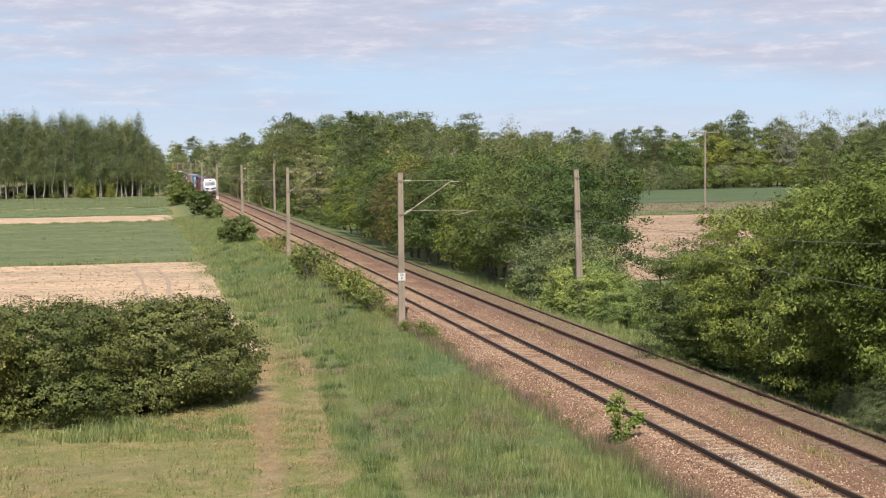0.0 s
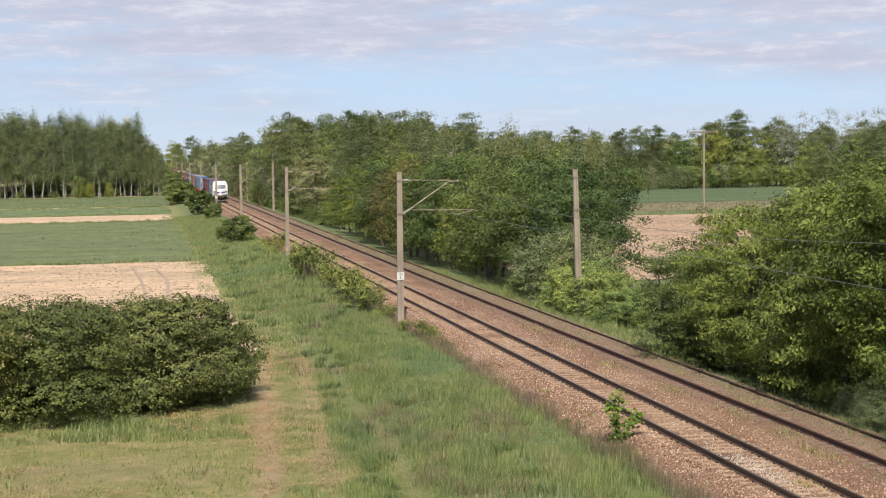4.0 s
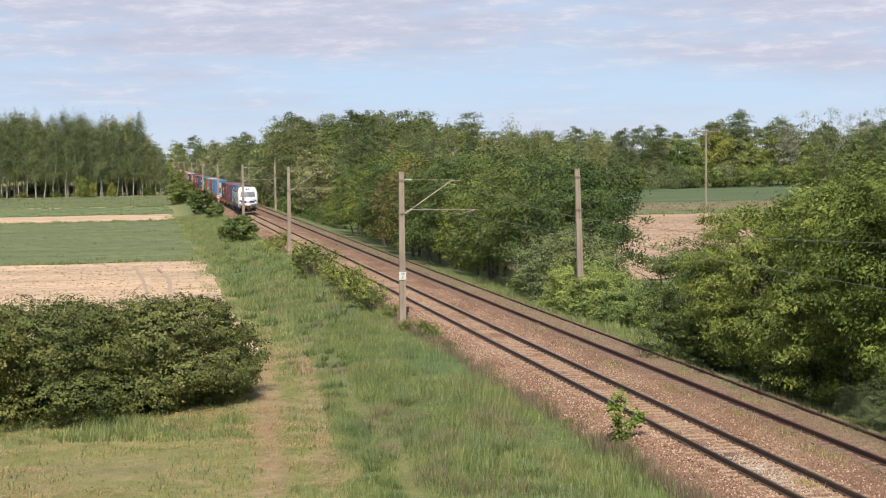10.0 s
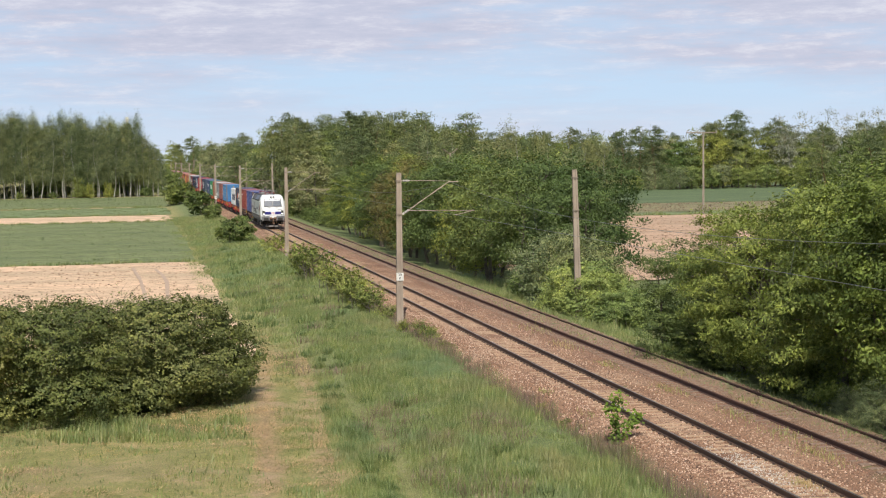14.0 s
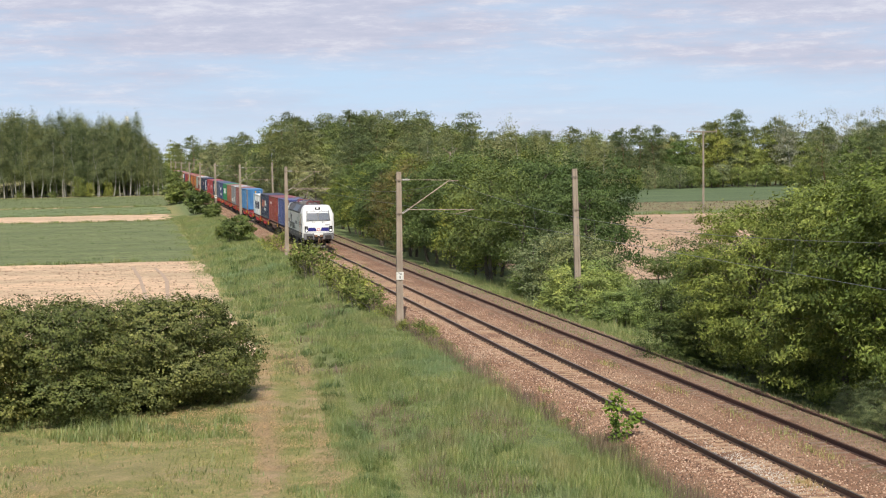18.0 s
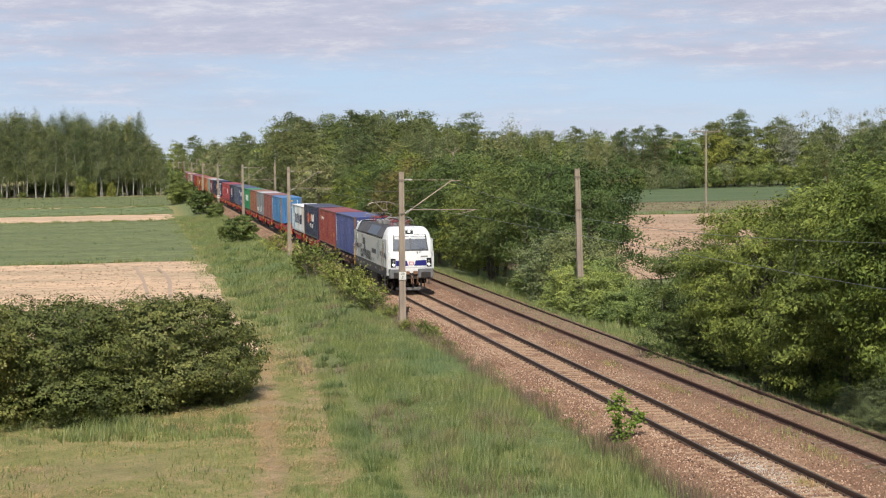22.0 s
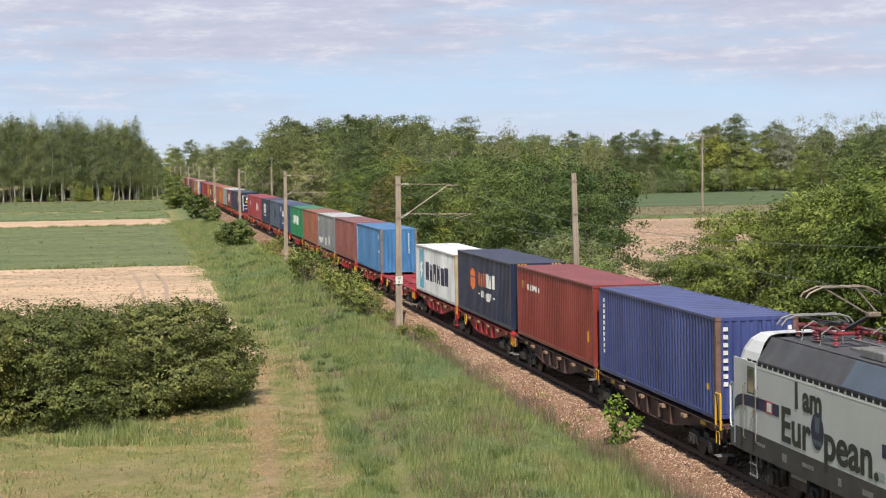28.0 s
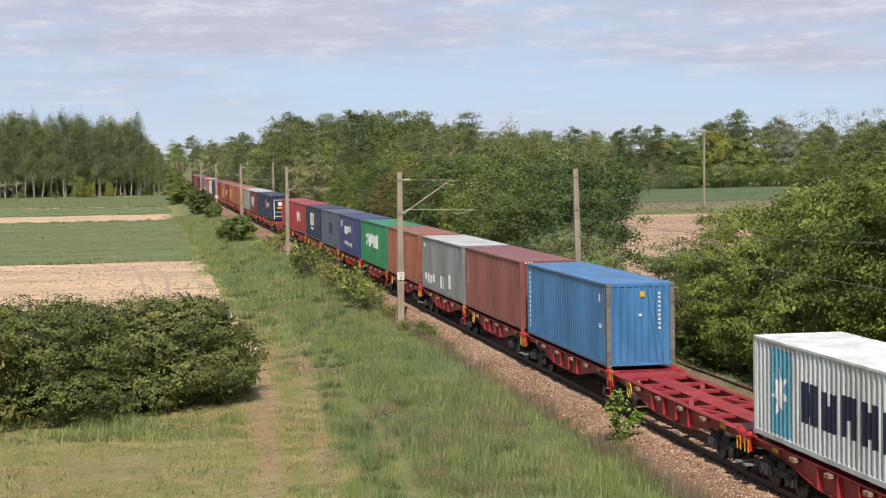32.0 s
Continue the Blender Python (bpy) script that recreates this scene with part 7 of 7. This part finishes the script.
def make_loco():
    t = thing("electric_locomotive", "white and silver electric locomotive with dark roof and blue front bands", "locomotive")
    J0, J1 = 2.25, LLEN - 2.25
    cab = part("front_cab", cab_mesh(J0), L_WHITE, t, "rounded white driver's cab")
    cab2 = part("rear_cab", cab_mesh(J0, True), L_WHITE, t, "rounded white driver's cab")
    # long sides and the sloped roof edge
    for s in (-1, 1):
        bm = boxes((min(s * 1.5, s * 1.46), max(s * 1.5, s * 1.46), J0 - 1.75, J1 + 1.75, 1.12, 3.42))
        ob = part("side_wall", bm, L_SILVER, t, "smooth silver grey side wall")
        ob.location.x = s * 0.006
        bm = bmesh.new()
        prism(bm, [(s * 1.5, 3.42), (s * 1.5, 3.5), (s * 1.12, 4.08), (s * 1.0, 4.08), (s * 1.3, 3.42)], "y", J0, J1)
        part("roof_slope", bm, L_ROOF, t, "sloped dark roof edge")
        bm = bmesh.new()
        prism(bm, [(s * 1.506, 3.51), (s * 1.128, 4.085), (s * 1.12, 4.075), (s * 1.49, 3.505)], "y", 5.0, 9.6)
        part("roof_hatch", bm, L_ROOFBLUE, t, "slate blue hatch on the roof slope")
        bm = bmesh.new()
        for i in range(36):
            y = J0 + 0.15 + i * 0.37
            box(bm, min(s * 1.49, s * 1.509), max(s * 1.49, s * 1.509), y, y + 0.27, 3.36, 3.47)
        part("gutter_vents", bm, L_VENT, t, "row of small dark vents under the roof")
        part("side_line", boxes((min(s * 1.507, s * 1.512), max(s * 1.507, s * 1.512), J0, J1, 3.3, 3.33)), L_WHITE, t)
        bm = boxes((min(s * 1.47, s * 1.515), max(s * 1.47, s * 1.515), 0.62, LLEN - 0.62, 1.02, 1.6))
        part("underframe_skirt", bm, L_SKIRT, t, "dusty dark grey underframe side")
        for i, (y, w, h) in enumerate(((3.4, .3, .2), (5.2, .7, .1), (7.9, .55, .13), (9.6, .18, .18), (11.2, .7, .1), (12.9, .3, .2), (14.4, .5, .08))):
            part("stencil_bar", boxes((min(s * 1.515, s * 1.52), max(s * 1.515, s * 1.52), y, y + w, 1.4 - h, 1.4)), GREYBOX, t)
        for yd, flip in ((1.82, 1), (LLEN - 1.82, -1)):
            d = part("cab_door", boxes((min(s * 1.5, s * 1.525), max(s * 1.5, s * 1.525), yd - 0.34, yd + 0.34, 1.62, 3.42), bevel=0.008), L_SILVER, t)
            part("door_window", boxes((min(s * 1.52, s * 1.532), max(s * 1.52, s * 1.532), yd - 0.22, yd + 0.22, 2.62, 3.25), bevel=0.004), L_GLASS, d, "dark door window")
            part("window_frame", boxes((min(s * 1.52, s * 1.529), max(s * 1.52, s * 1.529), yd - 0.26, yd + 0.26, 2.58, 3.29), bevel=0.004), L_BLACK, d)
            part("door_handle", rods(([(s * 1.53, yd + 0.25 * flip, 2.2), (s * 1.57, yd + 0.25 * flip, 2.2), (s * 1.57, yd + 0.25 * flip, 2.0)], 0.015)), GALV, d)
            for k in (-0.45, 0.45):
                part("door_rail", rods(([(s * 1.51, yd + k, 1.35), (s * 1.57, yd + k, 1.42), (s * 1.57, yd + k, 2.75), (s * 1.51, yd + k, 2.82)], 0.016), sides=6), GALV, t)
            for z in (0.45, 0.75, 1.05):
                part("step_tread", boxes((min(s * 1.32, s * 1.5), max(s * 1.32, s * 1.5), yd - 0.22, yd + 0.22, z, z + 0.03)), GREYBOX, t)
            for k in (-0.22, 0.22):
                part("step_side", boxes((min(s * 1.44, s * 1.47), max(s * 1.44, s * 1.47), yd + k - 0.015, yd + k + 0.015, 0.42, 1.1)), GREYBOX, t)
        # blue stripe, rising towards each nose
        for y0, y1 in ((5.4, 7.45), (2.75, 3.4), (13.42, 13.85), (14.28, 14.95)):
            part("blue_band", boxes((min(s * 1.508, s * 1.514), max(s * 1.508, s * 1.514), y0, y1, 2.25, 2.55)), L_BLUE, t)
        for yl in (2.3, 13.88):
            part("logo_plate", boxes((min(s * 1.509, s * 1.516), max(s * 1.509, s * 1.516), yl, yl + 0.38, 2.25, 2.56)), BRIGHT_RED, t)
            part("logo_field", boxes((min(s * 1.516, s * 1.519), max(s * 1.516, s * 1.519), yl + 0.04, yl + 0.34, 2.29, 2.52)), WHITE, t)
        for mirror in (False, True):
            bm = bmesh.new()
            prof = [(2.28, 2.25), (1.6, 2.25), (1.1, 2.22), (0.75, 2.12), (0.62, 2.0), (0.62, 2.3), (0.8, 2.42), (1.1, 2.5), (1.6, 2.54), (2.28, 2.55)]
            prism(bm, [((LLEN - y) if mirror else y, z) for y, z in prof], "x", min(s * 1.526, s * 1.53), max(s * 1.526, s * 1.53))
            part("blue_band", bm, L_BLUE, t)
        for mirror in (False, True):
            part("end_rail", rods(([(s * 1.43, (LLEN - y) if mirror else y, z) for y, z in ((0.12, 1.5), (0.02, 1.6), (0.02, 2.6), (0.12, 2.68), (0.28, 2.68), (0.3, 1.5), (0.12, 1.5))], 0.028), sides=6), L_WHITE, t, "white loop rail at the cab corner")
    # main roof with raised middle
    part("roof", boxes((-1.1, 1.1, J0, J1, 3.9, 4.08), bevel=0.02), L_ROOF, t, "flat dark grey roof")
    part("roof_walkway", boxes((-0.35, 0.35, 5.2, 11.8, 4.08, 4.12)), GREYBOX, t)
    panto(t, 12.68, True)
    panto(t, 4.6, False)
    panto(t, LLEN - 3.2, False)
    for y in (6.6, 7.4, 8.6, 9.5, 10.6):
        bm = bmesh.new()
        for k in range(5):
            tube(bm, [(0.4, y, 4.1 + k * 0.07), (0.4, y, 4.13 + k * 0.07)], [0.1, 0.07], 10)
        part("roof_insulator", bm, L_REDINS if y > 8 else GREYBOX, t)
    part("roof_busbar", rods(([(0.4, 4.6, 4.46), (0.4, 12.6, 4.46)], 0.022)), GREYBOX, t)
    part("roof_busbar", rods(([(-0.45, 6.0, 4.36), (-0.45, 11.4, 4.36)], 0.02)), GREYBOX, t)
    part("main_switch", boxes((-0.7, -0.2, 7.2, 8.2, 4.1, 4.42), bevel=0.03), GREYBOX, t)
    part("roof_box", boxes((-0.8, 0.1, 8.9, 10.2, 4.08, 4.3), bevel=0.03), GREYBOX, t)
    for y, dx in ((3.6, 0.5), (4.2, -0.5), (5.5, 0.4), (11.8, 0.5), (12.4, -0.5), (13.8, -0.4)):
        part("roof_cable", rods(([(dx - 0.35, y, 4.1), (dx - 0.3, y, 4.4), (dx, y + 0.1, 4.56), (dx + 0.3, y + 0.2, 4.42), (dx + 0.35, y + 0.25, 4.12)], 0.02), sides=6), GREYBOX, t)
    # cab fronts
    for c, mirror in ((cab, False), (cab2, True)):
        def put(nm, bm, mt, label=""):
            if mirror:
                bmesh.ops.rotate(bm, cent=(0, LLEN / 2, 0), matrix=Matrix.Rotation(math.pi, 3, "Z"), verts=bm.verts)
            return part(nm, bm, mt, c, label)
        put("window_surround", front_panel(bmesh.new(), -1.14, 1.14, 2.68, 3.7, 0.012, x0t=-1.06, x1t=1.06), L_BLACK, "black windscreen surround")
        put("windscreen", front_panel(bmesh.new(), -1.05, -0.05, 2.77, 3.61, 0.03, x0t=-0.98, x1t=-0.05), L_GLASS, "tinted windscreen pane")
        put("windscreen", front_panel(bmesh.new(), 0.05, 1.05, 2.77, 3.61, 0.03, x0t=0.05, x1t=0.98), L_GLASS, "tinted windscreen pane")
        put("window_blind", front_panel(bmesh.new(), -1.0, -0.06, 3.42, 3.58, 0.036, x0t=-0.97, x1t=-0.06), L_BLIND, "pale blind at the top of the windscreen")
        put("window_blind", front_panel(bmesh.new(), 0.06, 1.0, 3.42, 3.58, 0.036, x0t=0.06, x1t=0.97), L_BLIND, "pale blind at the top of the windscreen")
        put("lamp_housing", front_panel(bmesh.new(), -0.26, 0.26, 3.74, 4.0, 0.012), L_BLACK, "black top lamp housing")
        bm = bmesh.new()
        tube(bm, [(0, nose_y(3.87) - 0.05, 3.87), (0, nose_y(3.87) - 0.01, 3.87)], 0.085, 14)
        put("top_lamp", bm, L_LAMP, "lit round top lamp")
        put("blue_band", front_panel(bmesh.new(), -0.98, -0.18, 1.74, 2.08, 0.012, x0t=-0.98, x1t=-0.3), L_BRIGHTBLUE)
        put("blue_band", front_panel(bmesh.new(), 0.18, 0.98, 1.74, 2.08, 0.012, x0t=0.3, x1t=0.98), L_BRIGHTBLUE)
        put("logo_plate", front_panel(bmesh.new(), -0.15, 0.15, 1.78, 2.0, 0.014), BRIGHT_RED)
        put("logo_field", front_panel(bmesh.new(), -0.11, 0.11, 1.81, 1.97, 0.026), WHITE)
        put("number_bar", front_panel(bmesh.new(), 0.62, 1.08, 2.28, 2.36, 0.014), GREYBOX)
        put("lower_strip", front_panel(bmesh.new(), -1.2, 1.2, 1.6, 1.66, 0.012), L_SILVER)
        for s in (-1, 1):
            x0, x1 = sorted((s * 1.0, s * 1.3))
            put("headlamp", front_panel(bmesh.new(), x0, x1, 1.66, 2.22, 0.012), L_BLACK, "black headlamp cluster")
            bm = bmesh.new()
            tube(bm, [(s * 1.13, 0.02, 1.82), (s * 1.13, -0.035, 1.82)], 0.085, 14)
            put("lamp_lens", bm, L_LAMP if not mirror else GREYBOX, "lit headlamp lens")
            bm = bmesh.new()
            tube(bm, [(s * 1.13, 0.02, 2.04), (s * 1.13, -0.03, 2.04)], 0.065, 12)
            put("lamp_lens", bm, GREYBOX, "grey upper lamp lens")
            put("wiper", rods(([(s * 0.55, 0.02, 2.52), (s * 0.55, 0.0, 2.68), (s * 0.85, 0.1, 2.9)], 0.016), sides=6), L_BLACK)
            put("wiper", rods(([(s * 0.4, 0.05, 2.5), (s * 0.4, 0.0, 2.66)], 0.025), sides=6), L_BLACK)
            put("corner_rail", rods(([(s * 1.36, 0.2, 1.55), (s * 1.42, 0.02, 1.6), (s * 1.42, 0.05, 2.55), (s * 1.36, 0.25, 2.62)], 0.028), sides=6), L_WHITE)
            put("buffer_beam_end", boxes((min(s * 0.42, s * 1.4), max(s * 0.42, s * 1.4), -0.13, 0.5, 0.95, 1.55), bevel=0.04), L_BUFFERGREY)
            bm = bmesh.new()
            tube(bm, [(s * 0.875, 0.12, 1.14), (s * 0.875, -0.28, 1.14)], 0.13, 16)
            box(bm, s * 0.875 - 0.3, s * 0.875 + 0.3, -0.42, -0.28, 0.96, 1.36, 0.04)
            put("buffer", bm, UNDER, "dark oblong buffer")
            put("air_hose", rods(([(s * 0.38, 0.05, 1.1), (s * 0.38, -0.2, 1.02), (s * 0.36, -0.22, 0.7), (s * 0.25, -0.15, 0.55)], 0.03)), RUSTY if s > 0 else L_BLACK)
            put("guard_bracket", boxes((min(s * 0.62, s * 0.7), max(s * 0.62, s * 0.7), 0.2, 0.4, 0.25, 0.86)), L_SKIRT)
        put("coupling_hook", rods(([(0, 0.2, 1.1), (0, -0.3, 1.08), (0, -0.42, 0.95)], 0.05), ([(-0.06, -0.35, 0.98), (-0.06, -0.42, 0.6), (0.06, -0.42, 0.6), (0.06, -0.35, 0.98)], 0.03)), RUSTY)
        put("centre_beam", boxes((-0.44, 0.44, 0.02, 0.5, 0.9, 1.5)), UNDER)
        put("coupling_box", boxes((-0.4, -0.12, -0.12, 0.1, 1.2, 1.4), (0.12, 0.4, -0.12, 0.1, 1.2, 1.4), bevel=0.02), RUSTY)
        bm = bmesh.new()
        prism(bm, [(-0.95, 0.4), (-0.45, 0.18), (0.45, 0.18), (0.95, 0.4), (0.95, 0.46), (0.45, 0.26), (-0.45, 0.26), (-0.95, 0.46)], "z", 0.18, 0.36)
        put("snow_plough", bm, GREYBOX, "grey rail guard plate")
    # side writing on the near wall
    X = -1.516

    def fit_text(body, size, wide, y, z, label, fat=0.012):
        ob = text_part("lettering", body, size, L_TEXT, t, Matrix.Translation((X, y, z)) @ ONSIDE, 1.0, label)
        ob.data.align_y = "BOTTOM_BASELINE"
        ob.data.offset = fat
        bpy.context.view_layer.update()
        cap = size * 0.36
        ob.matrix_basis = Matrix.Translation((X, y, z - cap)) @ ONSIDE @ Matrix.Diagonal((wide / ob.dimensions.x, 1, 1, 1))

    fit_text("I am", 0.88, 1.62, 11.54, 2.97, "dark lettering", 0.028)
    fit_text("Eur", 1.2, 1.85, 12.35, 2.16, "bold dark lettering", 0.027)
    fit_text("pean.", 1.2, 2.95, 9.1, 2.16, "bold dark lettering", 0.027)
    bm = bmesh.new()
    tube(bm, [(X + 0.004, 0, 0), (X - 0.004, 0, 0)], 0.37, 28)
    bmesh.ops.translate(bm, verts=bm.verts, vec=(0, 10.98, 0))
    for q in bm.verts:
        q.co.z = q.co.z * 1.2 + 2.28
    part("emblem_disc", bm, L_BLUE, t, "dark blue oval emblem in the lettering")
    part("emblem_bar", boxes((X - 0.008, X - 0.003, 10.86, 11.1, 2.25, 2.6)), L_ROOFBLUE, t)
    part("emblem_bar", boxes((X - 0.008, X - 0.003, 10.72, 11.24, 1.95, 2.06)), L_ROOFBLUE, t)
    for i in range(2):
        part("brand_bar", boxes((X - 0.001, X + 0.005, 7.55 - 0.7 * i - (0.6 if i else 0.25), 7.75 - 0.7 * i, 1.76, 1.92)), L_MAP, t)
    r = random.Random(4)
    for i in range(26):
        z = 1.85 + i * 0.058
        mid = 4.4 + 0.25 * math.sin(i * 0.5)
        w = 1.05 * math.sin(math.pi * (i + 2) / 30) * r.uniform(0.6, 1.0)
        part("map_bar", boxes((-1.514, -1.508, mid - w, mid + w * r.uniform(0.4, 0.9), z, z + 0.03)), L_MAP, t)
    # running gear
    for y in (4.25, LLEN - 4.25):
        bm = bmesh.new()
        for s in (-1, 1):
            prism(bm, [(-2.1, 0.95), (-1.7, 1.0), (-0.6, 0.92), (-0.45, 0.72), (0.45, 0.72), (0.6, 0.92), (1.7, 1.0), (2.1, 0.95), (2.05, 0.7), (1.0, 0.62), (0.5, 0.5), (-0.5, 0.5), (-1.0, 0.62), (-2.05, 0.7)], "x", s * 1.08 - 0.08, s * 1.08 + 0.08)
        box(bm, -1.0, 1.0, -0.4, 0.4, 0.5, 0.9)
        b = part("bogie_frame", bm, L_SKIRT, t, "dusty dark bogie frame")
        b.location.y = y
        for k in (-1.3, 1.3):
            add_wheelset(b, k, 0.6, WS_LOCO)
            for s in (-1.2, 1.2):
                o = share("axle_box", AXLEBOX_ME, b, pose(s, k, 0.6, 0, 0, 0) @ Matrix.Diagonal((1.3, 1.3, 1.4, 1)))
            for s in (-1.25, 1.25):
                for e in (-0.45, 0.45):
                    part("bogie_spring", rods(([(s, k + e, 0.6), (s, k + e, 1.0)], 0.1)), UNDER, b)
        for s in (-1.2, 1.2):
            for e in (-1, 1):
                part("sand_pipe", rods(([(s, 2.0 * e, 0.9), (s, 2.05 * e, 0.25)], 0.03), sides=6), GREYBOX, b)
            part("yaw_damper", rods(([(s * 1.05, -0.9, 0.86), (s * 1.05, 0.2, 0.86)], 0.07)), GREYBOX, b)
    for y0, y1, mt in ((6.9, 8.0, UNDER), (8.2, 9.6, L_SKIRT), (9.8, 11.0, UNDER)):
        part("underfloor_box", boxes((-1.22, 1.22, y0, y1, 0.35, 1.0), bevel=0.04), mt, t)
    return t


loco = make_loco()
train.append((loco, 0.0, 0.0))


# ---------------------------------------------------------------- what moves
def front_y(t):
    """Where the locomotive's front stands, rolling towards the bridge at about 13.4 m/s."""
    return 400.76 - 13.161 * t - 0.00701 * t * t


def wheels_of(ob):
    return [c for c in ob.children_recursive if c.name.startswith("wheelset")]


def motions():
    # wheels of the locomotive and the first wagons roll on the rails
    for ob, radius in ((loco, 0.6), (brown_wagon, 0.46), (red_wagon, 0.46)):
        for ws in wheels_of(ob):
            base = ws.matrix_basis.copy()
            rows = [(k / 30, base @ Matrix.Rotation((front_y(0) - front_y(k / 30)) / radius, 4, "X")) for k in range(0, 961)]
            walk(ws, rows)
    for ob, back, z in train:
        walk(ob, [(t, pose(0, front_y(t) + back, z)) for t in (0, 4, 8, 12, 16, 20, 24, 28, 32)])
    walk(clouds, [(0, pose(0, 0, 0)), (32, pose(0, 0, 0, 0, 0, 1.1))])


motions()
